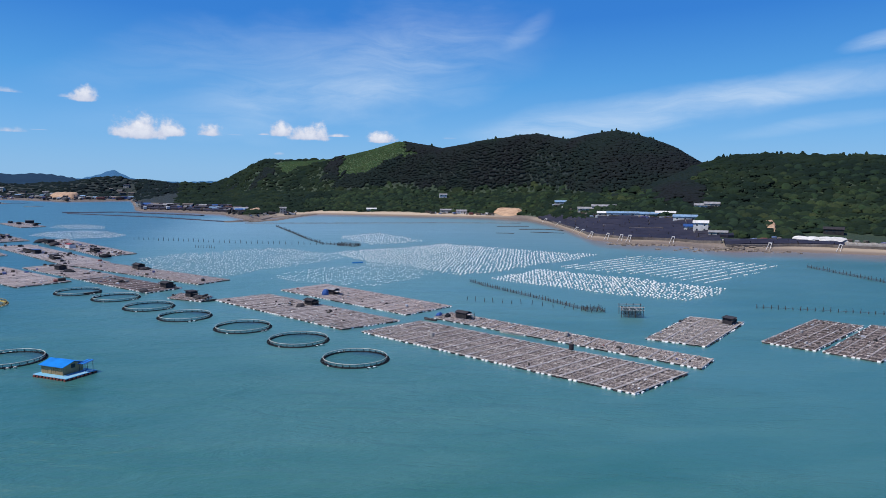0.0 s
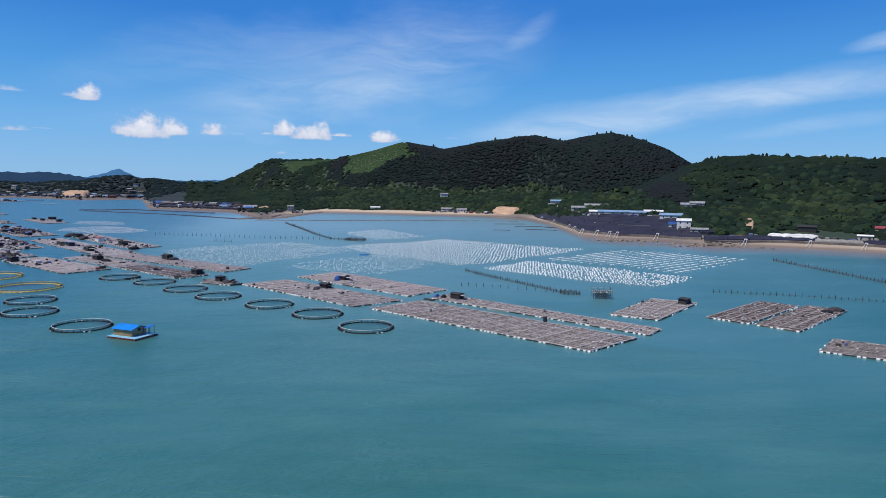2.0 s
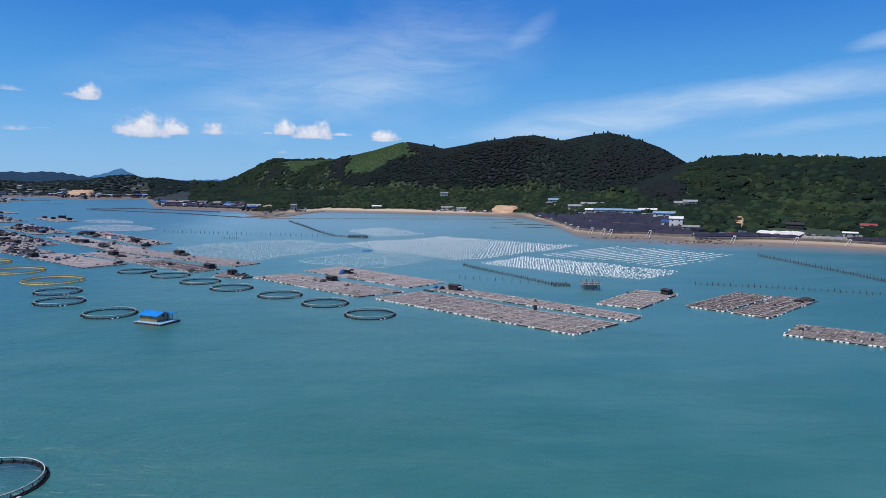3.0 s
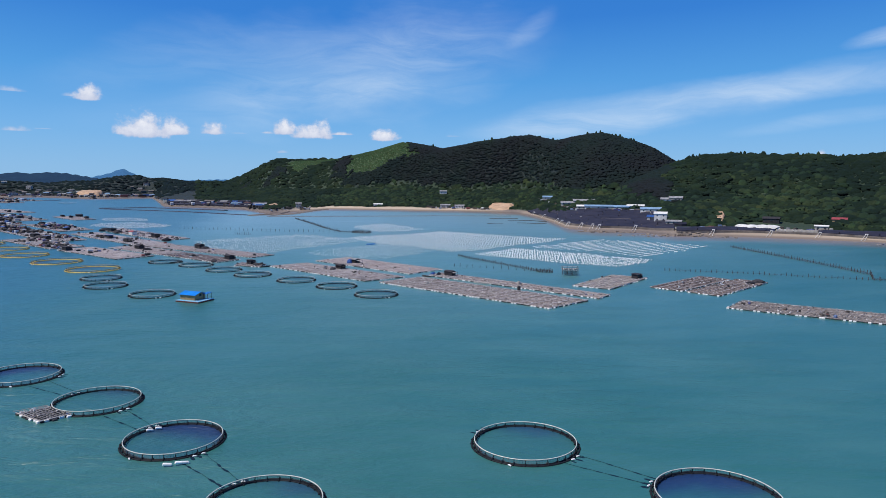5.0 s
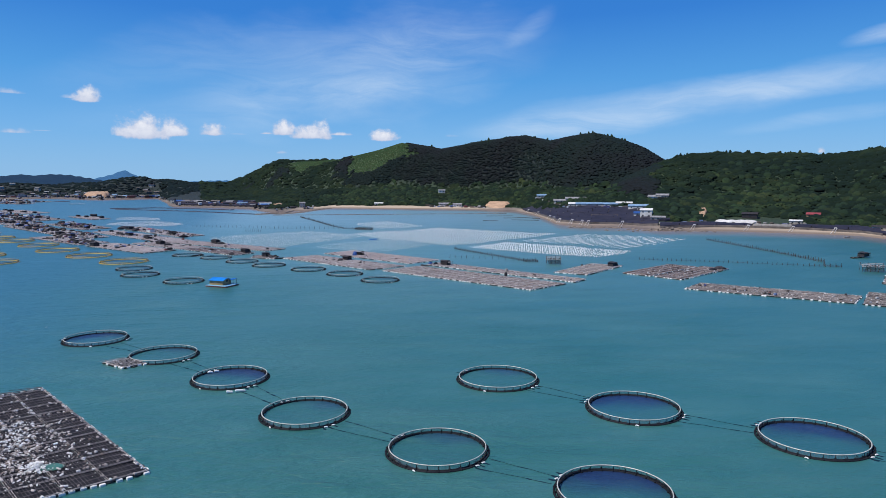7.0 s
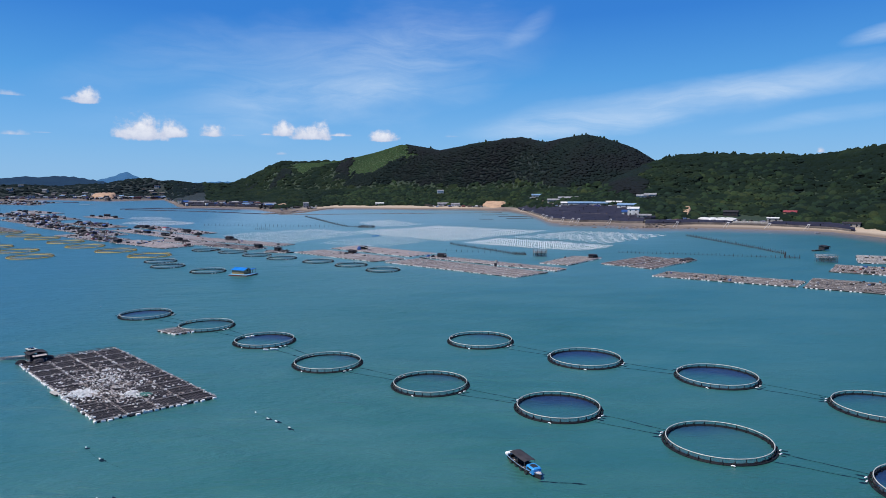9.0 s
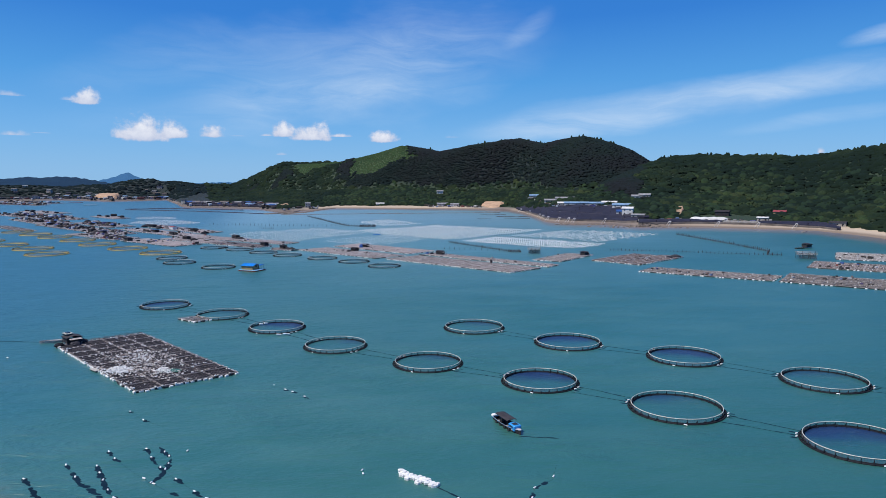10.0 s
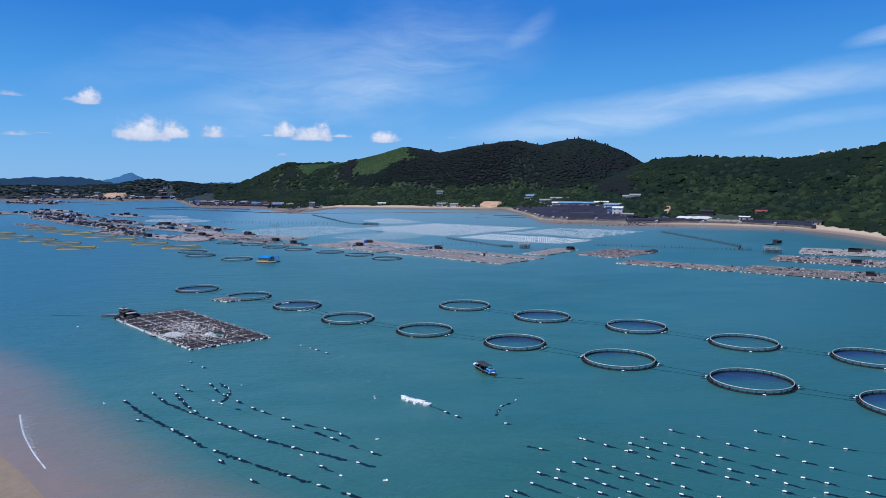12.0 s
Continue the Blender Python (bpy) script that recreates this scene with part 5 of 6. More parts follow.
# platform roof over the black shed of the dark raft
lid = thing("roof_platform", -84.8, 5.9, 2.55, 137, "pale tank platform on the roof of a black shed", "platform")
part("deck", Geo().box((0.6, 0.5, 0.2), (2.6, 1.8, 0.12)), RAIL, lid)
part("tank", Geo().box((0.6, 0.5, 0.38), (1.2, 0.9, 0.24), chamfer=0.06), GLASS, lid)
for sx in (-0.5, 1.7):
    part("leg", Geo().box((sx, 0.5, 0.0), (0.12, 1.6, 0.5)), STAKE, lid)


def net_heap(x, y, z, lo, wi, hi, mat, label, name="net_mound"):
    """A slumped heap of nets or sheets."""
    bm = bmesh.new()
    bmesh.ops.create_icosphere(bm, subdivisions=3, radius=1.0)
    for v in bm.verts:
        d = 1 + 0.22 * noise.noise(v.co * 2.3 + Vector((x, y, 0)))
        v.co = Vector((v.co.x * lo / 2 * d, v.co.y * wi / 2 * d, max(v.co.z, -0.05) * hi * d))
    me = bpy.data.meshes.new(name)
    bm.to_mesh(me)
    bm.free()
    me.materials.append(mat)
    return solo(name, me, mat, label, "net heap", at=pose(x, y, z, 0, 0, random.uniform(0, 180)), group="heaps of nets")


for x, y, lo, wi, hi, mat in [(-82.4, 2.9, 3.0, 2.4, 1.0, SHED), (-86.1, 2.2, 2.4, 1.8, 0.7, DARK_NET), (-82, 6, 2.6, 2.0, 0.8, SHED), (143.3, 178.5, 5.5, 4, 1.3, SHED), (139.4, 176.8, 4, 3, 0.7, DARK_NET), (-30.2, 223.1, 4, 2.6, 1.1, SHED), (-24.5, 245.8, 2.6, 2.6, 2.2, TARP), (16.6, 205.6, 3, 2, 1.0, DARK_NET),
                              (14.1, 207.3, 3.4, 1.6, 0.9, TARP), (-112.5, 316.3, 6, 3, 1.4, SHED), (-151.5, 369.2, 6, 4, 1.6, DARK_NET), (-208.7, 435.6, 9, 5, 2.0, SHED), (-226.4, 455.6, 9, 5, 2.2, SHED), (-91.2, 255.1, 4, 3, 1.2, SHED),
                              (100.9, 196.1, 3, 2, 1.1, DARK_NET), (-67.7, 239.7, 4, 3, 1.2, SHED), (-201.7, 332.6, 6, 4, 1.6, SHED), (-241.4, 388, 7, 4, 1.8, SHED), (-142.5, 309.2, 6, 3, 1.3, DARK_NET)]:
    net_heap(x, y, 0.42, lo, wi, hi, mat, "blue sheet heap on a raft" if mat is TARP else "black slumped heap of nets on a raft")
for x, y, turn, lo, text, mat in [(32.4, 182.7, 141, 7.5, "long grey wooden skiff between two rafts", PLANK), (11.1, 201.9, 141, 4.5, "dark wooden skiff beside a raft", STAKE), (-3.9, 201.6, 141, 5, "dark skiff at the raft corner", STAKE),
                                  (-90.5, 7.8, 200, 5.6, "weathered skiff tied beside the black shed", PLANK), (-62.6, 236, 30, 5, "dark skiff beside a small raft", STAKE), (-18.6, 344.9, 15, 5.5, "small blue boat among white floats", BOAT_BLUE),
                                  (309.2, 337.1, 20, 6, "grey skiff near the sandy beach", PLANK), (-203.3, 429.3, 140, 7, "dark skiff beside a crowded raft", STAKE), (235.1, 218.7, 20, 8, "dark skiff beside a small float", STAKE),
                                  (-108.6, 253.4, 30, 6, "dark skiff beside a fish cage", STAKE), (-327.9, 642.7, 5, 16, "long dark boat on open water", STAKE), (-520.8, 1028.8, 8, 26, "white boat on far open water", WHITE_WALL), (-607.2, 1159.2, 8, 26, "dark red boat on far open water", ROOF_RED)]:
    skiff(x, y, turn, lo, mat, text)
skiff(17.2, -60.9, -70, 8.4, SHED, "dark work boat with a blue cabin and a black canopy", BOAT_BLUE)
rope([(18.6, -65.4), (20.7, -65.9), (24.2, -66.6)], 0.03, 0.9)
rope([(-93, 8), (-100.3, 9.4), (-109.5, 10.6)], 0.05, 0.1)
shed(-332.3, 648.3, 5, 8, 5, 3, SHED, SHED, "dark shed on a far float", 0.3)

# boxes and tubs on the long raft
for x, y, high, mat, text in [(43.8, 162.6, 1.5, SHED, "black tank on the long raft"), (10.5, 178.4, 1.1, CONCRETE, "pale tub on the long raft"), (46.4, 177.6, 1.1, CONCRETE, "pale tub on the narrow raft")]:
    tub = thing("tub", x, y, 0.5, 20, text, "tub")
    prof = [(0.5, 0), (0.58, 0.05), (0.62, high - 0.08), (0.56, high), (0.46, high), (0.44, high - 0.25)]
    g, n = Geo(), 14
    g.add([(r0 * math.cos(math.tau * k / n), r0 * math.sin(math.tau * k / n), h) for r0, h in prof for k in range(n)], [(j * n + k, j * n + (k + 1) % n, j * n + n + (k + 1) % n, j * n + n + k) for j in range(len(prof) - 1) for k in range(n)] + [tuple(range(n * 5, n * 6))])
    part("body", g, mat, tub)
    part("lid", Geo().tube([(0, 0, high - 0.3), (0, 0, high - 0.2)], 0.43, 12), DARK_FLOAT, tub)

# foam scraps and blocks strewn over the dark raft
DARK_O, U, V = (-52.6, -37.6), (-35.2 / 48.4, 41.2 / 48.4), (16.9 / 18.9, 12.4 / 18.9)
heap = Geo()
for _ in range(1300):
    if random.random() < 0.6:
        a, b = random.gauss(21, 6.5), random.gauss(8.5, 3.0)
    elif random.random() < 0.55:
        a, b = random.gauss(10, 4.5), random.gauss(6.5, 3.2)
    elif random.random() < 0.5:
        a, b = random.gauss(15.5, 1.6), random.gauss(2.3, 1.3)
    else:
        a, b = random.uniform(1, 46), random.gauss(9, 5)
    if 0.5 < a < 47 and 0.4 < b < 18.4:
        s = random.uniform(0.08, 0.24) * random.choice((0.6, 0.8, 1.0, 1.5))
        m = pose(DARK_O[0] + U[0] * a + V[0] * b, DARK_O[1] + U[1] * a + V[1] * b, 0.62 + random.uniform(0, 0.15), random.uniform(-25, 25), random.uniform(-25, 25), random.uniform(0, 180))
        heap.box((0, 0, 0), (s * random.uniform(1.0, 3.0), s, min(s * 0.5, 0.2)), m, s * 0.15)
for _ in range(420):
    if random.random() < 0.5:
        a, b = 5.2 * random.randint(0, 9) + random.gauss(0, 0.2), random.uniform(0.3, 18.5)
    else:
        a, b = random.uniform(0.3, 47), 18.5 / 4 * random.randint(0, 4) - abs(random.gauss(0, 0.2)) + 0.2
    s = random.uniform(0.14, 0.32)
    heap.box((0, 0, 0), (s * 1.6, s, s * 0.8), pose(DARK_O[0] + U[0] * a + V[0] * b, DARK_O[1] + U[1] * a + V[1] * b, 0.64, 0, 0, random.uniform(0, 180)), 0.04)
solo("foam_scraps", heap, DEBRIS, "mixed pale foam blocks and scraps strewn over the raft", "foam scraps", "stuff")
heap = Geo()
for cx, cy, n, w in ((15.1, 2.3, 420, 1.5), (9.4, 8.6, 150, 0.9), (20.0, 8.5, 60, 2.6), (26.0, 10.5, 40, 1.6)):
    for _ in range(n):
        a, b = random.gauss(cx, w), random.gauss(cy, w * 0.8)
        d = math.hypot((a - cx) / w, (b - cy) / w)
        s = random.uniform(0.08, 0.28)
        m = pose(DARK_O[0] + U[0] * a + V[0] * b, DARK_O[1] + U[1] * a + V[1] * b, 0.6 + max(0, 1.0 - d * 0.4) * random.random(), random.uniform(-40, 40), random.uniform(-40, 40), random.uniform(0, 180))
        heap.box((0, 0, 0), (s * random.uniform(1.0, 2.6), s, s * random.uniform(0.25, 0.7)), m, s * 0.15)
solo("foam_pile", heap, FOAM, "heaped white foam blocks on the dark raft", "foam pile", "stuff")
for x, y in ((-67.2, -20.3),):
    pad = thing("pontoon", x, y, 0, 137, "small grey pontoon at the side of the dark raft", "pontoon")
    part("deck", Geo().box((0, 0, 0.35), (3.0, 2.2, 0.16), chamfer=0.05), CONCRETE, pad)
    for sy in (-0.7, 0.7):
        part("float", Geo().box((0, sy, 0.08), (2.6, 0.5, 0.4), chamfer=0.08), DARK_FLOAT, pad)
net_heap(-49.9, -23.4, 0.5, 3.4, 2.4, 0.25, worn("green_sheet", (0.05, 0.20, 0.16), (0.04, 0.12, 0.10), 0.6), "green sheet spread over the raft", "green_sheet")
# white bags hung on a cage rim
for x, y, turn, lo in ((-40.7, 25, 30, 1.1), (-39.6, 25.9, 20, 1.0), (-31.4, 11.6, 22, 2.0), (-33.3, 11, 12, 1.3)):
    solo("foam_bag", Geo().box((0, 0, 0), (lo, 0.42, 0.3), chamfer=0.1), FOAM, "white foam bag on a fish cage rim", "foam bag", group="white foam bags", at=pose(x, y, 0.35, 0, 8, turn))


# ---- the floating house ----
def floating_house():
    turn = -25
    h = thing("floating_house", -69.6, 147.6, 0, turn, "tan floating house with a bright blue sheet roof on drums", "floating house")
    part("deck", Geo().box((0.6, 0, 0.5), (9.6, 7.6, 0.14), chamfer=0.03), DECK_BLUE, h, "worn light blue deck")
    drum = Geo().tube([(-0.42, 0, 0), (-0.4, 0, 0), (0.4, 0, 0), (0.42, 0, 0)], 0.32, 8).mesh("drum", RED_DRUM)
    for k in range(10):
        for y in (-3.55, 3.55):
            part("drum", drum, RED_DRUM, h, at=pose(-3.75 + k * 0.97, y, 0.14, 0, 0, 90))
    for k in range(7):
        for x in (-3.95, 5.15):
            part("drum", drum, RED_DRUM, h, at=pose(x, -3.0 + k, 0.14))
    L, W, H = 6.2, 5.0, 1.8
    cx, cy, z0 = -0.4, 0.2, 0.58
    g = Geo()
    for s in (-1, 1):
        g.box((cx, cy + s * (W / 2 - 0.05), z0 + H / 2), (L, 0.1, H))
    g.box((cx - L / 2 + 0.05, cy, z0 + H / 2), (0.1, W - 0.22, H))
    g.box((cx + L / 2 - 0.05, cy, z0 + H / 2), (0.1, W - 0.22, H))
    for s in (-1, 1):
        x = cx + s * (L / 2 - 0.05)
        g.add([(x + q, cy + b, z0 + z) for q in (-0.05, 0.05) for b, z in ((-W / 2, H), (W / 2, H), (0, H + 0.62))], [(0, 1, 2), (5, 4, 3), (0, 3, 4, 1), (1, 4, 5, 2), (2, 5, 3, 0)])
    part("wall", g, PANEL, h)
    for x in np.arange(cx - L / 2 + 0.5, cx + L / 2, 0.6):
        part("wall_batten", Geo().box((x, cy - W / 2 - 0.02, z0 + H / 2), (0.06, 0.04, H)), PANEL, h)
    g = Geo()
    for s in (-1, 1):
        a, b = cy, cy + s * (W / 2 + 0.4)
        za, zb = z0 + H + 0.72, z0 + H - 0.12
        p = [(cx - L / 2 - 0.4, a, za), (cx + L / 2 + 0.4, a, za), (cx + L / 2 + 0.4, b, zb), (cx - L / 2 - 0.4, b, zb)]
        g.add([(x, y, z + 0.06) for x, y, z in p] + p, [(0, 1, 2, 3), (7, 6, 5, 4), (0, 4, 5, 1), (1, 5, 6, 2), (2, 6, 7, 3), (3, 7, 4, 0)])
    roof = part("roof", g, ROOF_BLUE, h, "bright blue sheet roof")
    part("ridge_cap", Geo().tube([(cx - L / 2 - 0.42, cy, z0 + H + 0.79), (cx + L / 2 + 0.42, cy, z0 + H + 0.79)], 0.08, 6), ROOF_BLUE, roof)
    door = part("door", Geo().box((cx - 0.6, cy - W / 2 - 0.03, z0 + 0.88), (0.9, 0.06, 1.74)), PANEL, h)
    part("door_handle", Geo().box((cx - 0.25, cy - W / 2 - 0.08, z0 + 1.0), (0.05, 0.05, 0.16)), RAIL, door)
    part("window", Geo().box((cx + L / 2 + 0.02, cy, z0 + 1.5), (0.05, 1.0, 0.8)), GLASS, h)
    porch = part("porch_frame", Geo(), STAKE, h)
    for x in (2.95, 4.6):
        for y in (1.5, 3.5):
            part("porch_post", Geo().tube([(x, y, 0.55), (x, y, 2.3 + (y - 1.5) * 0.12)], 0.06, 5), STAKE, porch)
    for k in range(4):
        part("porch_panel", Geo().box((3.05 + k * 0.5, 2.5, 2.5), (0.4, 2.8, 0.06), Matrix.Translation((0, 2.5, 2.5)) @ Matrix.Rotation(0.12, 4, "X") @ Matrix.Translation((0, -2.5, -2.5))), TARP if k % 2 else ROOF_BLUE, porch)
    return h


floating_house()


# ---- stakes, fences and stilt platforms ----
STAKES = [Geo().tube([(0, 0, -1.0), (0.05 * k, 0.04, 0.9), (0.1 * k - 0.08, 0.02, 1.9)], 0.11, 5, False, 0.7).mesh("stake", STAKE) for k in range(3)]


def stake_fence(line, gap, high, label, net=0.0, lean=6, thick=1.2):
    (x0, y0) = line[0]
    base = thing("stake_fence", x0, y0, 0, 0, label, "stake fence", "stake fences")
    pts, g = [], Geo()
    for (ax, ay), (bx, by) in zip(line, line[1:]):
        n = max(1, int(math.dist((ax, ay), (bx, by)) / gap))
        pts += [(ax + (bx - ax) * k / n - x0, ay + (by - ay) * k / n - y0) for k in range(n)]
    pts.append((line[-1][0] - x0, line[-1][1] - y0))
    for x, y in pts:
        s = high / 1.9 * random.uniform(0.75, 1.15)
        ob = part("stake", random.choice(STAKES), STAKE, base, at=pose(x + random.uniform(-0.15, 0.15), y + random.uniform(-0.15, 0.15), 0, random.uniform(-lean, lean), random.uniform(-lean, lean), random.uniform(0, 360)))
        ob.scale = (thick, thick, s)
    if not net and lean == 6:
        g.tube([(x, y, high * 0.32 + random.uniform(-0.06, 0.06)) for x, y in pts], 0.03 * thick, 3)
        part("wire", g, STAKE, base, "dark line strung from stake to stake")
    if net:
        for h in np.arange(0.15, net, 0.16):
            g.tube([(x, y, h + random.uniform(-0.05, 0.05)) for x, y in pts], 0.018 * thick, 3)
        for (ax, ay), (bx, by) in zip(pts, pts[1:]):
            for q in (0.2, 0.4, 0.6, 0.8):
                x, y = ax + (bx - ax) * q, ay + (by - ay) * q
                g.tube([(x, y, -0.2), (x, y, net)], 0.014 * thick, 3)
        part("fence_net", g, STAKE, base, "dark net slung between stakes")
    return base


stake_fence([(31.3, 280), (35.3, 269.1), (42.2, 255.7), (49.2, 242.1), (58, 224.9), (61, 217.6), (65.9, 215.1)], 1.6, 1.5, "curved dark stake fence with a net in shallow water", 1.0, 6, 1.5)
stake_fence([(62, 218.8), (67, 218.6), (67.4, 212.5), (62, 213.3), (61.5, 217.6)], 1.2, 1.5, "small stake pen at the end of the fence", 0.8)
stake_fence([(25.2, 234.4), (43.1, 227.8), (56.1, 220.2), (63, 212.7)], 3.1, 1.7, "loose line of leaning stakes", 0, 10)
stake_fence([(120.5, 218.2), (152, 207.7), (178.7, 194.1), (203.7, 183.4)], 2.1, 1.4, "straight line of dark stakes in open water", 0, 6, 1.5)
stake_fence([(203.8, 324.8), (205.6, 283.4), (207.3, 242.5), (206.9, 202)], 2.2, 1.9, "long dark stake fence with a net", 1.0, 6, 1.6)
stake_fence([(206.9, 202), (198.3, 188.2), (203.7, 183.4)], 2.0, 1.9, "short dark stake fence with a net", 0.8)
stake_fence([(-106.2, 617.5), (-80.9, 542.7), (-60.6, 480.4), (-46.6, 446.2), (-28.3, 434.8)], 3.0, 2.0, "long dark stake fence with a net", 1.2, 6, 1.8)
stake_fence([(-36.4, 437.5), (-25.3, 429.6), (-22.2, 436.9), (-32.3, 444.4), (-36.4, 437.5)], 2.0, 2.2, "dark square stake pen", 1.6, 6, 1.8)
stake_fence([(-177.1, 478.6), (-140.8, 466.3), (-107.8, 454.7), (-74.1, 445.7), (-46.6, 442.7)], 3.6, 2.1, "straight line of dark stakes", 0, 4, 1.7)
stake_fence([(-120.3, 422.7), (-108.1, 418.6)], 1.7, 2.0, "short row of dark stakes", 0)


def stilt_platform(x, y, turn, lo, wi, label):
    base = thing("stilt_platform", x, y, 0, turn, label, "stilt platform", "stilt platforms")
    for a in (-1, -0.33, 0.33, 1):
        for b in (-1, 1):
            part("leg", Geo().tube([(a * lo / 2 + random.uniform(-0.2, 0.2), b * wi / 2, -1.5), (a * lo / 2, b * wi / 2 * 0.96, 3.6)], 0.11, 5), STAKE, base)
    for z in (2.3, 3.2):
        for b in (-1, 1):
            part("rail", Geo().tube([(-lo / 2 - 0.4, b * wi / 2, z), (lo / 2 + 0.4, b * wi / 2, z + 0.1)], 0.09, 5), PLANK, base)
    for k in range(9):
        part("plank", Geo().box((-lo / 2 + lo * (k + 0.5) / 9, 0, 2.46), (lo / 9 * 0.4, wi + 0.5, 0.07)), STAKE if k % 3 else WOOD, base)
    g = Geo()
    for s in (-1, 1):
        for h in np.arange(0.3, 2.2, 0.22):
            g.tube([(-lo * 0.4, s * wi / 2 * 0.9, h), (lo * 0.45, s * wi / 2 * 0.9, h)], 0.035, 3)
        for q in np.linspace(-lo * 0.4, lo * 0.45, 26):
            g.tube([(q, s * wi / 2 * 0.9, 0.05), (q, s * wi / 2 * 0.9, 2.2)], 0.035, 3)
    part("hanging_net", g, STAKE, base, "dark net hung between the legs")
    return base


stilt_platform(73.7, 206.4, -10, 6.6, 5.5, "wooden stilt platform with a hanging dark net")
stilt_platform(208.6, 169.2, -25, 9, 6, "dark wooden stilt platform in open water")


# ---- white float fields ----
def float_field(name, corners, along, across, label, size=0.42, gaps=0.12, streak=False):
    """Rows of floats inside a polygon of corners; along: spacing in a row, across: between rows."""
    px, py = np.array(corners, float).T
    inside = lambda x, y: np.logical_xor.reduce([((py[i] > y) != (py[i - 1] > y)) & (x < (px[i - 1] - px[i]) * (y - py[i]) / (py[i - 1] - py[i] + 1e-9) + px[i]) for i in range(len(px))])
    ang = radians(39 if streak else RAFT_TURN)
    c, s = math.cos(ang), math.sin(ang)
    a, b = np.meshgrid(np.arange(-500, 800, along), np.arange(-700, 700, across))
    b = b + rng.normal(0, across * (0.02 if streak else 0.07), b.shape) + (0.6 if streak else 1.5) * wobble(a, b, 26, 3)
    a = a + rng.normal(0, along * 0.14, a.shape)
    x, y = (a * c - b * s).ravel(), (a * s + b * c).ravel()
    keep = inside(x + 4 * wobble(x, y, 11, 1), y + 4 * wobble(x, y, 9, 2)) & (rng.random(len(x)) > gaps + (0.45 if streak else 0.2) * (wobble(x, y, 9 if streak else 23, 7) > (0.25 if streak else 0.55)))
    x, y = x[keep], y[keep]
    n = 6
    prof = [(0.55, -0.15), (1.0, 0.2), (0.9, 0.75), (0.45, 1.0)]
    v = np.array([(r0 * math.cos(math.tau * k / n), r0 * math.sin(math.tau * k / n), z) for r0, z in prof for k in range(n)])
    f = [(j * n + k, j * n + (k + 1) % n, j * n + n + (k + 1) % n, j * n + n + k) for j in range(3) for k in range(n)]
    tri = np.array([t for q in f for t in ((q[0], q[1], q[2]), (q[0], q[2], q[3]))] + [(3 * n, 3 * n + k, 3 * n + k + 1) for k in range(1, n - 1)])
    sz = rng.uniform(0.75, 1.2, len(x)) * size
    p = v[None] * sz[:, None, None] + np.stack([x, y, 0 * x], -1)[:, None]
    faces = (tri[None] + (np.arange(len(x)) * len(v))[:, None, None]).reshape(-1, 3)
    tagged(new(name, numpy_mesh(name, p.reshape(-1, 3), faces, FOAM)), label, "floats", kind="stuff")


float_field("white_floats", [(-134, 363.9), (-118.4, 389.9), (-74.2, 419.3), (-34.6, 391.4), (-26.6, 365.7), (-59.2, 319.1), (-71.6, 296.7), (-100.2, 300.4), (-120.7, 329.2)], 2.0, 2.9, "field of small white oyster floats in rows", 0.36, 0.3)
float_field("white_floats", [(-36.6, 393.9), (32, 449.8), (115.5, 382.1), (71.4, 334.3), (30.4, 298.1), (-12.5, 351.9)], 2.1, 3.2, "dense field of white oyster floats in rows", 0.46)
float_field("white_floats", [(-55.3, 291.5), (-38.9, 318.6), (-8.5, 347.2), (21.5, 303.1), (-12.8, 263.9)], 1.9, 3.1, "thin field of small white oyster floats", 0.32, 0.35)
float_field("white_floats", [(39.4, 288.4), (67.4, 319.8), (130.4, 260.6), (106.8, 230.6), (83.7, 245.8), (56.3, 268.4)], 1.6, 2.4, "dense field of large white oyster floats", 0.43)
float_field("white_floats", [(79.3, 326.4), (138.3, 381.8), (195.3, 328.6), (148.7, 289.5), (131.3, 272.5), (118.7, 289.7)], 0.62, 5.2, "long rows of white oyster floats", 0.34, 0.22, True)
float_field("white_floats", [(-44.3, 504.8), (-12.7, 545.5), (22.3, 470.6), (-14.1, 440.6)], 2.6, 5.5, "far field of white oyster floats", 0.55, 0.2)
float_field("white_floats", [(-287.4, 590.2), (-296.7, 624), (-275.6, 636.4), (-250.1, 611.3), (-238.8, 580.1), (-261.8, 577.3)], 1.4, 2.0, "far pale field of white oyster floats", 0.22, 0.1)
float_field("white_floats", [(-260, 506.8), (-267.2, 545.5), (-247, 562.7), (-223, 550.6), (-194.9, 511.4), (-198, 492.8), (-224.3, 486.2)], 1.2, 1.9, "far pale field of white oyster floats", 0.23, 0.1)


# ---- buoy lines near the beach ----
BUOY = Geo().tube([(-0.23, 0, 0.03), (-0.19, 0, 0.06), (0.19, 0, 0.06), (0.23, 0, 0.03)], 0.125, 7).mesh("buoy", FOAM)


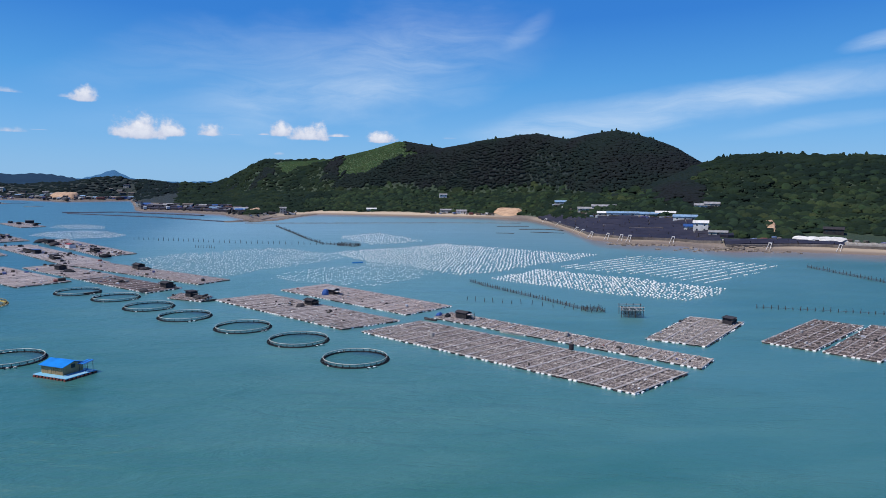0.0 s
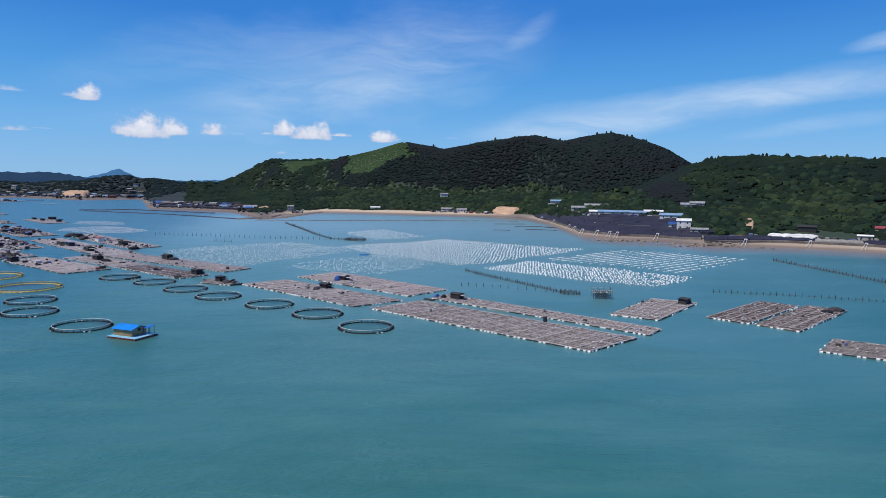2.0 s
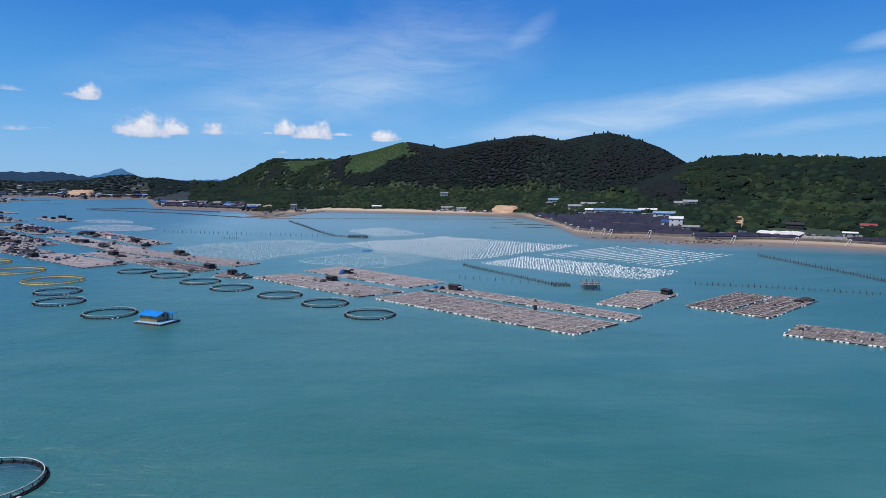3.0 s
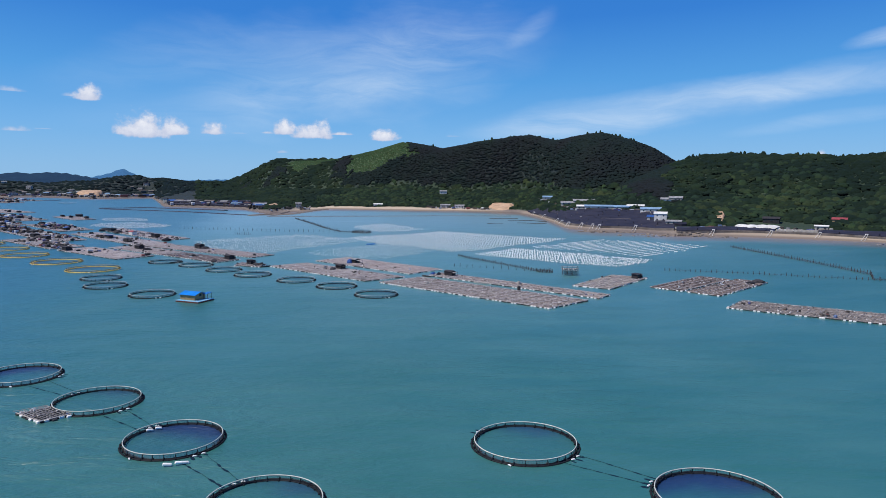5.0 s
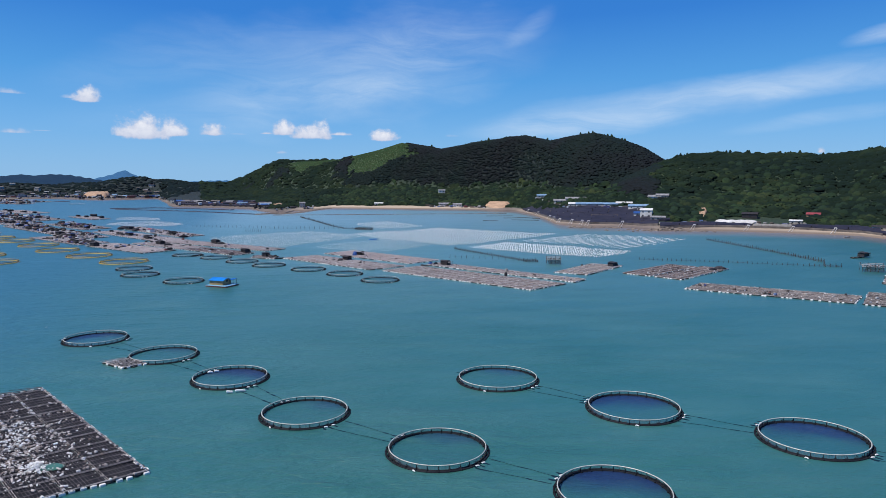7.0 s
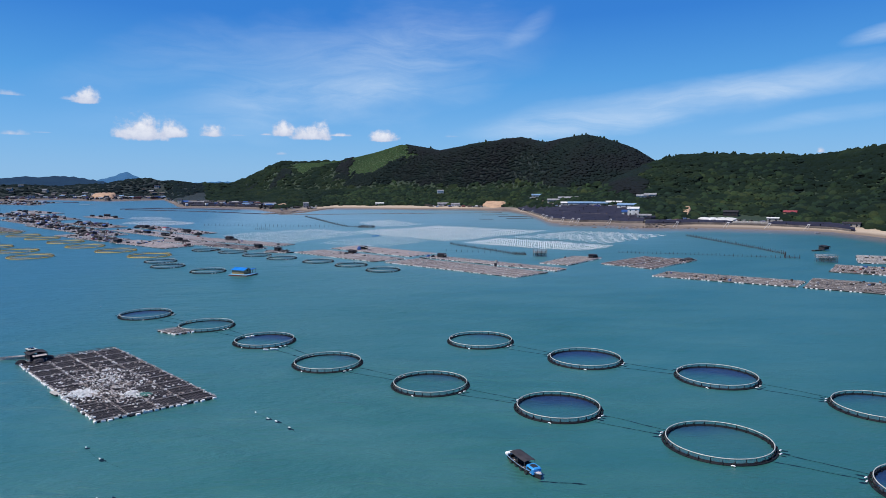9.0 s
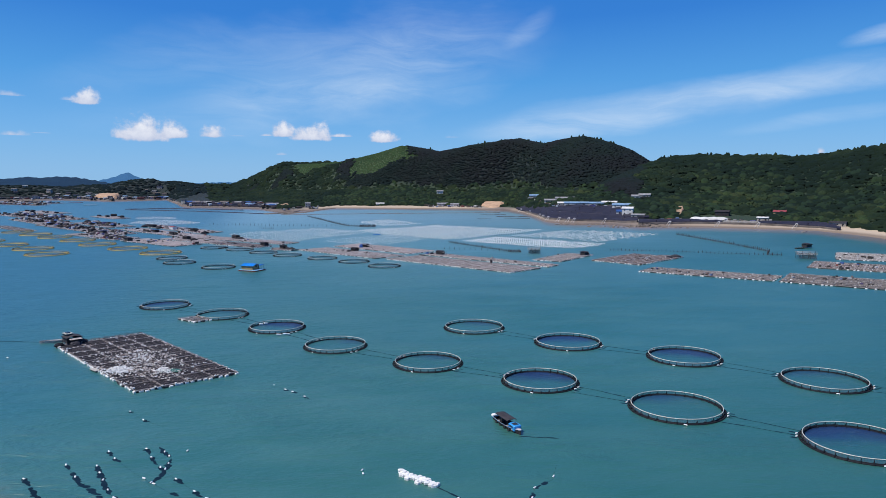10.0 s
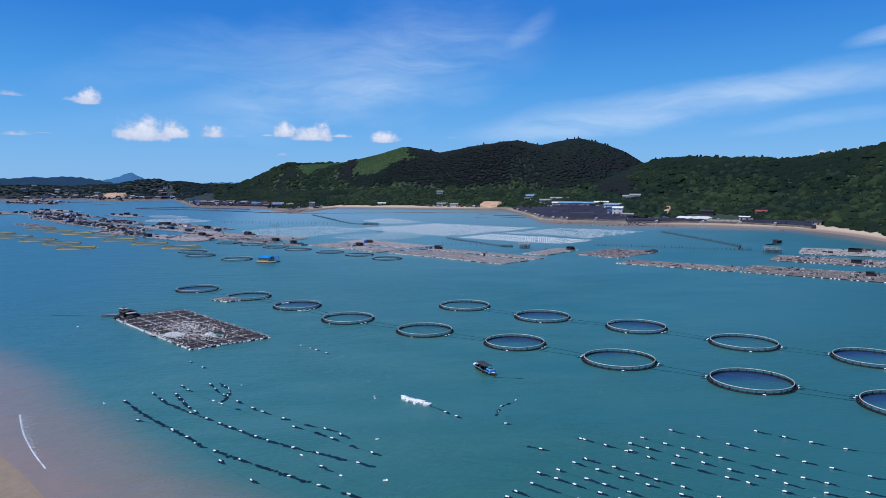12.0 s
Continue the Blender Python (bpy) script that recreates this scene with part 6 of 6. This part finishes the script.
def buoy_line(points, gap, weed, label="line of white buoys on a weed-grown rope", bare=0.15):
    x0, y0 = points[0]
    base = thing("buoy_line", x0, y0, 0, 0, label, "buoy line", "buoy lines")
    g, path = Geo(), []
    for (ax, ay), (bx, by) in zip(points, points[1:]):
        n = max(1, int(math.dist((ax, ay), (bx, by)) / 0.9))
        path += [(ax + (bx - ax) * k / n - x0, ay + (by - ay) * k / n - y0) for k in range(n)]
    path.append((points[-1][0] - x0, points[-1][1] - y0))
    g.tube([(x, y, -0.004) for x, y in path], 0.02, 4)
    buoys, far = [], 0.0
    for (ax, ay), (bx, by) in zip(path, path[1:]):
        d, turn = math.dist((ax, ay), (bx, by)), math.atan2(by - ay, bx - ax)
        far -= d
        patch = noise.noise(Vector((ax + x0, ay + y0, 0)) * 0.35)
        if far <= 0:
            far = gap * random.uniform(0.7, 1.4)
            if random.random() > bare:
                buoys.append((ax, ay, turn))
            if random.random() < 0.45 + weed:
                # weed that trails along the rope from each buoy
                run = random.uniform(0.4, 1.1) * gap * min(0.7, 0.3 + weed * 0.55)
                for q in np.arange(0.0, run, 0.4):
                    w = (1 - 0.6 * q / max(run, 0.1)) * random.uniform(0.7, 1.2)
                    tuft(g, ax + math.cos(turn) * (q + 0.2) + random.gauss(0, 0.08), ay + math.sin(turn) * (q + 0.2) + random.gauss(0, 0.08), turn + random.uniform(-0.3, 0.3), random.uniform(0.4, 0.9), 0.5 * w)
        elif weed >= 0.7 and patch > -0.16:
            for q in (0.1, 0.5):
                tuft(g, ax + (bx - ax) * q + random.gauss(0, 0.12), ay + (by - ay) * q + random.gauss(0, 0.15), turn + random.uniform(-0.25, 0.25), random.uniform(0.35, 0.8), random.uniform(0.22, 0.62) * (0.8 + patch))
    part("rope", g, WEED, base, "dark rope with clumps of weed")
    for ax, ay, turn in buoys:
        part("buoy", BUOY, FOAM, base, at=pose(ax, ay, 0.02, 0, random.uniform(-8, 8), math.degrees(turn) + random.uniform(-25, 25)))
    return base


buoy_line([(-53.4, -76.4), (-48.7, -82.2), (-45.1, -86.4), (-38.9, -92.9), (-34.6, -97.2), (-32.3, -100.2), (-26.8, -104.5), (-21, -108.9), (-15.4, -113.2), (-12.5, -115.2), (-8.2, -118.2), (-4.3, -120.9)], 4.2, 0.75)
buoy_line([(-47, -87.2), (-39.9, -92), (-32.1, -100.8), (-24.1, -111.1), (-17.3, -117.4)], 7.0, 0.12)
buoy_line([(-49.8, -71.9), (-44.9, -78.4), (-40.5, -82.6), (-33.8, -88.4), (-30.1, -91.8), (-23.4, -97.6), (-18.9, -101), (-14, -103.9), (-7.6, -108), (-4.8, -109.8)], 3.6, 0.95)
buoy_line([(-45.1, -72.6), (-42.7, -76.7), (-39.7, -81.6), (-37.1, -84.8)], 2.4, 0.8)
buoy_line([(-16.3, -104.7), (-13.5, -108.2), (-9.7, -112.4), (-6.4, -115.6)], 4.0, 0.35)
buoy_line([(-45.6, -67.2), (-43.6, -70), (-38.7, -75.5), (-32, -81.8), (-28.2, -84.9), (-25.5, -88.2)], 3.6, 0.4)
buoy_line([(-40.2, -66.5), (-37.8, -70.8), (-34.6, -75.2), (-27.8, -82.7), (-24.6, -85.7), (-17.6, -91.4), (-13.1, -94.1), (-9.9, -97.6)], 4.0, 0.6)
buoy_line([(-35.2, -78.8), (-34.6, -76.3), (-35.1, -70.5), (-37.6, -67.1)], 2.2, 0.8)
buoy_line([(-19.4, -92.3), (-16.9, -93.9), (-13.9, -96.6), (-11.7, -98.6), (-8.5, -101.8), (-5, -104.9)], 4.4, 0.6)
buoy_line([(-26.5, -34.1), (-23.7, -37.4), (-20.4, -40.4), (-17.6, -44.7)], 2.6, 0.2, bare=0.0)
buoy_line([(-49.5, -48.6), (-46.2, -52.7), (-40.9, -56.8)], 4.2, 0.2, bare=0.0)
for ox, oy in [(43.5, -98.1), (37.6, -101.1), (34.9, -103.3), (28.1, -101.2), (26.3, -108.8), (24.2, -110), (21.3, -112.4), (18.3, -113.2), (16.7, -116.5), (14.1, -118.8), (12.7, -120.3), (10, -122.2)]:
    run = random.uniform(40, 46)
    bend = [(ox + 0.754 * run * q, oy + -0.657 * run * q - 1.2 * math.sin(math.pi * q)) for q in (0, 0.25, 0.5, 0.75, 1)]
    buoy_line(bend, 3.2, 0.62, bare=0.06)
buoy_line([(57.4, -99.4), (61.4, -102.9), (67.3, -107.7), (75.2, -111.2)], 4.0, 0.3)
buoy_line([(18.6, -103.4), (22.1, -105.7)], 1.6, 0.6)
buoy_line([(27.6, -100.8), (31.6, -104.4), (36.5, -108)], 2.8, 0.4)
buoy_line([(6.7, -86.6), (9.1, -89.6)], 1.7, 0.5)
buoy_line([(15.7, -88.9), (17.1, -84.1), (20.1, -81.7), (21.7, -76.9)], 1.7, 0.35)
buoy_line([(16.6, -93.1), (18.1, -93.7)], 1.5, 0.5)
raftlet = Geo()
for k in range(64):
    q = k / 63
    raftlet.box((0, 0, 0), (0.75, 0.5, 0.4), pose(-0.9 + 4.9 * q + random.uniform(-0.2, 0.2), -78.7 - 3.8 * q + random.gauss(0, 0.4), random.uniform(0.1, 0.3), 0, 0, random.uniform(0, 180)), 0.08)
solo("float_cluster", raftlet, FOAM, "tight cluster of white foam floats on the water", "floats", "stuff")
rope([(3.8, -82.5), (6.9, -86.3)], 0.06, 0.5)
for x, y in [(-56.4, -78.1), (-33.6, -67.8), (-5.1, -99), (-3.2, -114.3), (-6.2, -78), (-56.9, -77.4), (-6.4, -76.8), (-93.2, -7.5), (119.1, 116.3), (-3.5, -114.4), (-98.9, 74.4)]:
    solo("buoy", BUOY, FOAM, "single white buoy on open water", "buoy", group="single buoys", at=pose(x, y, 0.02, 0, 0, random.uniform(0, 180)))


# ---- the near beach ----
crest = Geo()
for k in range(900):
    q = random.random()
    back = abs(random.gauss(0, 1)) * (1.5 * math.sin(min(1, 0.2 + q) * math.pi) ** 0.8 * (1 - 0.6 * q) + 0.08) * random.choice((0.04, 0.07, 0.1, 0.7))
    x, y = -69.2 + 16.5 * q - 0.9 * math.sin(q * math.pi) + back, -82.9 - 24.2 * q + back * 0.5
    tuft(crest, x, y, 0.9 + random.uniform(-0.4, 0.4), random.uniform(0.05, 0.2), random.uniform(0.025, 0.065))
solo("foam_crest", crest, FROTH, "thin white foam line of a breaking ripple", "foam", "stuff")


# ---- the developed shore ----
def polar(az, inland, lift=0.0):
    r = float(shore_distance(az)) + inland
    x, y = r * math.sin(radians(az)), HUB_Y + NORTHING * r * math.cos(radians(az))
    return x, y, float(land(np.array([x]), np.array([y]))[0]) + lift


def strip(g, a0, a1, d0, d1, h0, h1, step=0.35):
    """A band along the shore between two distances inland, its edges at two heights above the ground and with real thickness."""
    az = np.linspace(a0, a1, max(2, int((a1 - a0) / step) + 1))
    v = []
    for a in az:
        x0, y0, z0 = polar(a, d0)
        x1, y1, z1 = polar(a, d1)
        v += [(x0, y0, z0 - 1.0), (x0, y0, max(z0, 0.5) + h0), (x1, y1, max(z1, 0.5) + h1), (x1, y1, z1 - 1.0)]
    k = len(az)
    g.add(v, [(i * 4 + j, i * 4 + 4 + j, i * 4 + 5 + j, i * 4 + 1 + j) for i in range(k - 1) for j in range(3)] + [(0, 1, 2, 3), (k * 4 - 1, k * 4 - 2, k * 4 - 3, k * 4 - 4)])
    return g


wall = Geo()
strip(wall, 13.4, 25.4, 17, 18.2, 1.7, 1.6)
strip(wall, 25.6, 42.5, 8, 9.2, 1.5, 1.4)
tagged(new("seawall", wall.mesh("seawall", STAINED)), "stained concrete seawall above the beach", "seawall", kind="structure")
# long dark covered beds behind the wall, each row a thing
for k, (d, a0, a1) in enumerate([(10, 25.6, 33.3), (10, 36.3, 42.8), (16, 25.6, 33.0), (16, 36.6, 42.4), (22, 37.4, 41.6), (23, 25.6, 30.5), (19, 12.6, 25.5), (25, 12.4, 25.5), (33, 12.8, 25.5), (41, 13.0, 26.5), (49, 13.4, 25.6), (57, 14.0, 25.2), (65, 14.6, 24.8), (73, 15.2, 24.4), (81, 16.0, 24.0), (89, 17.0, 23.4), (97, 18.0, 22.6), (8, -21.3, -14.2), (22, -21.3, -15.0), (40, -21.0, -15.5)]):
    row = thing("covered_bed", 0, 0, 0, 0, "long low bed under dark navy shade cloth", "covered bed", "covered beds")
    a = a0
    while a < a1:
        b = min(a + random.uniform(1.2, 2.8), a1)
        b = a1 if a1 - b < 0.5 else b
        h = 1.5 + random.uniform(-0.15, 0.3)
        part("cover", strip(Geo(), a, b - 0.06, d, d + 5.2 + random.uniform(-0.8, 1.6), h, h + 0.5), COVER, row)
        a = b
# white chute frames down to the beach
for az in (13.0, 14.0, 15.2, 15.6, 16.2, 17.4, 18.4, 19.0, 22.2, 28.6, 33.0, 36.4, 39.4):
    x, y, z = polar(az, 17 if az < 25.5 else 8)
    x1, y1, z1 = polar(az - 0.25, 6 if az < 25.5 else 0.5)
    chute = thing("chute_frame", x, y, 0, 0, "white pipe frame leaning from the seawall", "pipe frame", "white pipe frames")
    for s in (-0.8, 0.8):
        part("leg", Geo().tube([(s, 0, 4.2), (x1 - x + s * 1.6, y1 - y, max(z1, 0))], 0.15, 5), WHITE_WALL, chute)
    part("crossbar", Geo().tube([(-1.2, 0, 4.1), (1.2, 0, 4.1)], 0.2, 5), WHITE_WALL, chute)
    part("head", Geo().box((0, 0.4, 4.4), (1.6, 1.0, 0.4), chamfer=0.1), WHITE_WALL, chute)


def house(az, inland, turn, lo, wi, hi, roof, wall_mat, label, pitched=True, storeys=1, lift=0.0, category="house"):
    x, y, z = polar(az, inland, lift)
    h = thing("house", x, y, z, turn, label, category, "shore buildings")
    hi *= storeys
    part("wall", Geo().box((0, 0, hi / 2 - 0.6), (lo, wi, hi + 1.2)), wall_mat, h)
    k, o = (wi * 0.2 if pitched else 0.25), 0.5
    prof = [(-wi / 2 - o, hi - 0.05), (0, hi + k), (wi / 2 + o, hi - 0.05)]
    top, low = [(q, b, z1 + 0.2) for q in (-lo / 2 - o, lo / 2 + o) for b, z1 in prof], [(q, b, z1 + 0.02) for q in (-lo / 2 - o, lo / 2 + o) for b, z1 in prof]
    part("roof", Geo().add(top + low, [(0, 3, 4, 1), (1, 4, 5, 2), (6, 7, 10, 9), (7, 8, 11, 10), (0, 1, 7, 6), (1, 2, 8, 7), (4, 3, 9, 10), (5, 4, 10, 11), (3, 0, 6, 9), (2, 5, 11, 8)]), roof, h)
    n = min(3 if inland < 140 and az > 0 else 2, max(1, int(lo / 3.4)))
    for s in range(storeys):
        for i in range(n):
            part("window", Geo().box((-lo / 2 + lo * (i + 0.5) / n, -wi / 2 - 0.03, hi / storeys * (s + 0.58)), (1.1, 0.1, 1.1)), GLASS, h)
    part("door", Geo().box((lo * 0.3, -wi / 2 - 0.05, 1.0), (1.0, 0.1, 2.0)), SHED, h)
    return h


for az, d, turn, lo, wi, hi, roof, wallm, text, st in [
    (14.6, 132, -12, 20, 8, 2.2, ROOF_PALE, CONCRETE, "long white shed with a faded blue roof", 1), (16.2, 128, -12, 16, 8, 2.2, ROOF_GREY, CONCRETE, "white shed with a grey roof", 1),
    (17.6, 140, -14, 22, 8, 2.2, ROOF_GREY, CONCRETE, "long shed with a grey roof among trees", 1), (17.6, 106, -16, 14, 7, 3.0, WHITE_WALL, CONCRETE, "low pale shed behind dark beds", 1),
    (18.9, 108, -18, 26, 7, 3.0, ROOF_PALE, WHITE_WALL, "long low shed with a light blue roof", 1), (20.6, 110, -20, 22, 7, 3.0, ROOF_PALE, WHITE_WALL, "long low shed with a light blue roof", 1),
    (22.2, 112, -22, 16, 7, 3.0, WHITE_WALL, WHITE_WALL, "white flat-topped shed behind dark beds", 1), (23.5, 92, -25, 18, 8, 3.2, ROOF_PALE, WHITE_WALL, "shed with a blue roof beside the trees", 1),
    (24.3, 52, -25, 10, 8, 3.3, WHITE_WALL, WHITE_WALL, "white two-storey block among dark beds", 2), (23.5, 56, -25, 6, 8, 3.0, TARP, WHITE_WALL, "small annexe with a blue door front", 1),
    (24.9, 135, -26, 12, 8, 3.2, ROOF_GREY, WHITE_WALL, "grey-roofed house among trees", 1), (25.6, 140, -26, 12, 8, 3.2, ROOF_GREY, CONCRETE, "grey-roofed house among trees", 1),
    (25.4, 44, -28, 12, 6, 2.6, ROOF_GREY, CONCRETE, "low shed behind the covered beds", 1), (33.0, 52, -34, 12, 7, 3.2, SHED, SHED, "dark open shed above the white heaps", 1),
    (37.7, 58, -36, 10, 7, 3.2, ROOF_RED, PANEL, "small house with a red-brown roof on the slope", 1), (36.5, 34, -36, 9, 4, 3.0, WHITE_WALL, CONCRETE, "open pavilion with a pale flat roof", 1),
    (42.4, 28, -42, 12, 5, 2.6, SHED, CONCRETE, "low dark shed at the end of the beach", 1), (4.5, 34, -4, 16, 7, 3.0, ROOF_GREY, CONCRETE, "grey shed behind the beach", 1), (5.8, 30, -6, 12, 7, 3.0, ROOF_GREY, WHITE_WALL, "pale shed behind the beach", 1),
    (-2.2, 34, 2, 12, 6, 2.8, WHITE_WALL, WHITE_WALL, "small white shed behind the beach", 1), (4.2, 120, 0, 10, 7, 3.0, ROOF_GREY, WHITE_WALL, "white house on the wooded slope", 2),
    (-9.8, 20, 8, 7, 6, 3.0, ROOF_GREY, CONCRETE, "grey concrete pump house on the shore", 2),
]:
    house(az, d, turn, lo, wi, hi, roof, wallm, text, storeys=st)
for az in (30.9, 31.6, 32.3, 33.0):
    x, y, z = polar(az, 32)
    net_heap(x, y, z + 0.5, 15, 12, 2.4, WHITE_WALL, "pale heap of empty shell above the beds", "rubble_mound")
for k in range(5):
    for j in range(3):
        x, y, z = polar(33.7 + 0.56 * k, 12 + 5.2 * j)
        tank = thing("concrete_tank", x, y, max(z, 2.2) + 0.5, -38, "open concrete rearing tank in a row", "tank", "concrete tanks")
        rim = Geo()
        for s in (-1, 1):
            rim.box((0, s * 2.2, 0.1), (6.0, 0.35, 1.6))
            rim.box((s * 2.83, 0, 0.1), (0.34, 4.04, 1.6))
        part("rim", rim, CONCRETE, tank)
        part("basin", Geo().box((0, 0, 0.0), (5.3, 4.0, 0.9)), CONCRETE, tank)


def bare_bank(name, az0, az1, d0, d1, lift, label, mat=SCAR):
    """Exposed earth that follows the slope, with a ragged outline."""
    n, m = 16, 12
    v, f = [], []
    for i in range(n + 1):
        for j in range(m + 1):
            q, w = i / n, j / m
            ragged = 1 + 0.25 * noise.noise(Vector((q * 4, w * 4, az0)))
            x, y, z = polar(az0 + (az1 - az0) * (0.5 + (q - 0.5) * ragged), d0 + (d1 - d0) * (0.5 + (w - 0.5) * ragged))
            edge = 3.2 * (1 - 2 * math.hypot(q - 0.5, w - 0.5)) + 0.9 * noise.noise(Vector((q * 5, w * 5, az1)))
            v.append((x, y, z - 1.5 + (lift + 1.5) * max(-0.6, min(1, edge)) + 0.8 * noise.noise(Vector((x, y, 0)) * 0.15)))
    f = [(i * (m + 1) + j, (i + 1) * (m + 1) + j, (i + 1) * (m + 1) + j + 1, i * (m + 1) + j + 1) for i in range(n) for j in range(m)]
    g = Geo().add(v, f)
    tagged(new(name, g.mesh(name, mat, True)), label, "bare earth", kind="structure")


bare_bank("earth_bank_1", 8.3, 11.3, 24, 64, 2.2, "orange bare earth cutting above the beach")
bare_bank("earth_bank_2", 28.7, 29.6, 44, 84, 2.6, "orange bare earth slip among trees")
bare_bank("earth_bank_3", -28.6, -26.2, 40, 120, 9.0, "orange bare earth cliff near the far village")
bare_bank("earth_bank_4", -12.6, -11.6, 62, 90, 2.5, "pale bare earth above the jetty")

def shore_gear(a0, a1, d0, d1, n, size, label):
    """Tanks, crates, sheets and posts between the sheds."""
    g = Geo()
    for _ in range(n):
        x, y, z = polar(random.uniform(a0, a1), random.uniform(d0, d1))
        q = random.uniform(0.4, 1.0) * size * random.choice((0.6, 1.0, 1.5))
        g.box((0, 0, q * 0.4), (q * random.uniform(1, 3.2), q, q * 0.8), pose(x, y, z + 0.3, 0, 0, -(a0 + a1) / 2 + random.choice((0, 90)) + random.gauss(0, 12)), q * 0.08)
    solo("yard_gear", g, CLUTTER, label, "yard gear", "stuff")


shore_gear(13.5, 23.5, 96, 122, 160, 2.4, "mixed crates, tanks and sheets between shore sheds")
shore_gear(12.6, 25, 22, 95, 60, 1.2, "pale crates and posts among the covered beds")
shore_gear(25.6, 42, 22, 34, 120, 1.7, "mixed crates and tanks behind the covered beds")
shore_gear(2.5, 8.5, 20, 32, 70, 2.0, "mixed crates and nets behind the beach")
shore_gear(-21.4, -13.2, 6, 90, 240, 3.0, "mixed crates, boats and sheets on the spit")
shore_gear(-35, -22, 4, 50, 220, 3.6, "mixed clutter along the far village front")
shore_gear(-12.5, -8.5, 8, 34, 60, 1.8, "mixed rubble and crates by the jetty")
for d, a0, a1 in ((31.2, 13.2, 25.3), (55.4, 14.2, 25.0), (79.6, 16.2, 23.8), (103.5, 17.5, 22.8)):
    lane = Geo()
    strip(lane, a0, a1, d, d + 0.7, 1.6, 1.65)
    solo("path_1" if d < 40 else "path_2" if d < 60 else "path_3" if d < 90 else "path_4", lane, STAINED, "narrow stained concrete path between covered beds", "path", "structure")

# far village and the yards on the spit
r = random.uniform
for k in range(34):
    az = r(-21.3, -13.2)
    house(az, r(18, 110) if az < -16 else r(25, 85), r(-12, 18), r(7, 17), r(5, 8), r(2.4, 3.2), random.choice([TARP, COVER, COVER, COVER, COVER, ROOF_GREY, STAINED, STAINED, ROOF_PALE]), random.choice([CONCRETE, STAINED, COVER, COVER]), "low work shed crowded on the spit", storeys=1, category="shed")
for k in range(60):
    az = r(-35.5, -21.5)
    house(az, r(12, 60) if k % 3 else r(70, 170), r(-20, 20), r(6, 12), r(5, 8), r(2.6, 3.2), random.choice([ROOF_GREY, ROOF_PALE, COVER, COVER, STAINED, STAINED, ROOF_GREY, COVER]), random.choice([CONCRETE, STAINED, STAINED]), "house in the far waterside village", storeys=random.choice([1, 1, 2]))

# low mud dikes and banks that rise just above the water
def dike(points, wide, high, label, mat=ROCK, name="mud_dike"):
    g, path = Geo(), []
    for (ax, ay), (bx, by) in zip(points, points[1:]):
        n = max(1, int(math.dist((ax, ay), (bx, by)) / 6))
        path += [(ax + (bx - ax) * k / n, ay + (by - ay) * k / n) for k in range(n)]
    path.append(points[-1])
    v = []
    for k, (x, y) in enumerate(path):
        a, b = path[max(k - 1, 0)], path[min(k + 1, len(path) - 1)]
        d = math.dist(a, b)
        nx, ny = -(b[1] - a[1]) / d, (b[0] - a[0]) / d
        w = wide * r(0.75, 1.2)
        v += [(x + nx * w * q, y + ny * w * q, z * r(0.8, 1.2)) for q, z in ((-0.5, -0.3), (-0.25, high), (0.25, high), (0.5, -0.3))]
    n = len(path)
    g.add(v, [(i * 4 + j, i * 4 + 4 + j, i * 4 + 5 + j, i * 4 + 1 + j) for i in range(n - 1) for j in range(3)] + [(0, 1, 2, 3), (n * 4 - 1, n * 4 - 2, n * 4 - 3, n * 4 - 4)])
    solo(name, g, mat, label, "dike", "structure")


dike([(-394.6, 842.9), (-339.9, 865.6), (-260.2, 819.2), (-218.2, 791.4)], 8, 0.8, "long dark mud dike off the spit", COVER)
dike([(-379.5, 825.6), (-256.2, 756.2), (-160.9, 677.7)], 6, 0.7, "long dark mud dike off the spit", COVER)
dike([(-164, 675.2), (-137.9, 704.5), (-135.8, 759.4), (-137.7, 798.8)], 7, 1.2, "dark stone jetty at the spit", ROCK)
dike([(-140.1, 679.5), (-124.5, 709.7), (-110.8, 782.2), (-98.3, 830.2)], 12, 1.0, "brown stone jetty at the spit", ROCK)
dike([(-142.3, 660), (-57.9, 664.3), (54.9, 673.9), (122.6, 672.4)], 3.0, 0.5, "thin brown mud bar across the bay", STAINED)
dike([(106.3, 586.8), (129.7, 589.5), (141, 574.3)], 6, 0.35, "dark weed bank in the shallows", WEEDBANK)
dike([(92.6, 625.9), (122.2, 626.8)], 5, 0.3, "dark weed bank in the shallows", WEEDBANK)
dike([(110, 555.4), (135.1, 544.4)], 5, 0.3, "dark weed bank in the shallows", WEEDBANK)
dike([(80.2, 544.7), (94.1, 541.6)], 4, 0.3, "dark weed bank in the shallows", WEEDBANK)
rocks = [Geo().add(*(lambda p, f: (p.tolist(), [tuple(t) for t in f]))(*lumps(20 + k, [(0, 0, 0.2, 1.0)], 1))).mesh("rock", ROCK) for k in range(3)]
for cx, cy, spread, n in [(154.9, 449.9, 7, 34), (166.4, 441.8, 9, 30), (210, 406.9, 9, 34), (192.2, 413.8, 16, 30), (230.5, 396.9, 10, 14)]:
    for _ in range(n):
        x, y = cx + random.gauss(0, spread), cy + random.gauss(0, spread * 0.35)
        ob = solo("rock", random.choice(rocks), ROCK, "dark brown rock at the waterline", "rock", group="shore rocks", at=pose(x, y, max(float(land(np.array([x]), np.array([y]))[0]), -0.2), 0, 0, r(0, 360)))
        ob.scale = (r(0.7, 2.4), r(0.6, 2.0), r(0.5, 1.2))
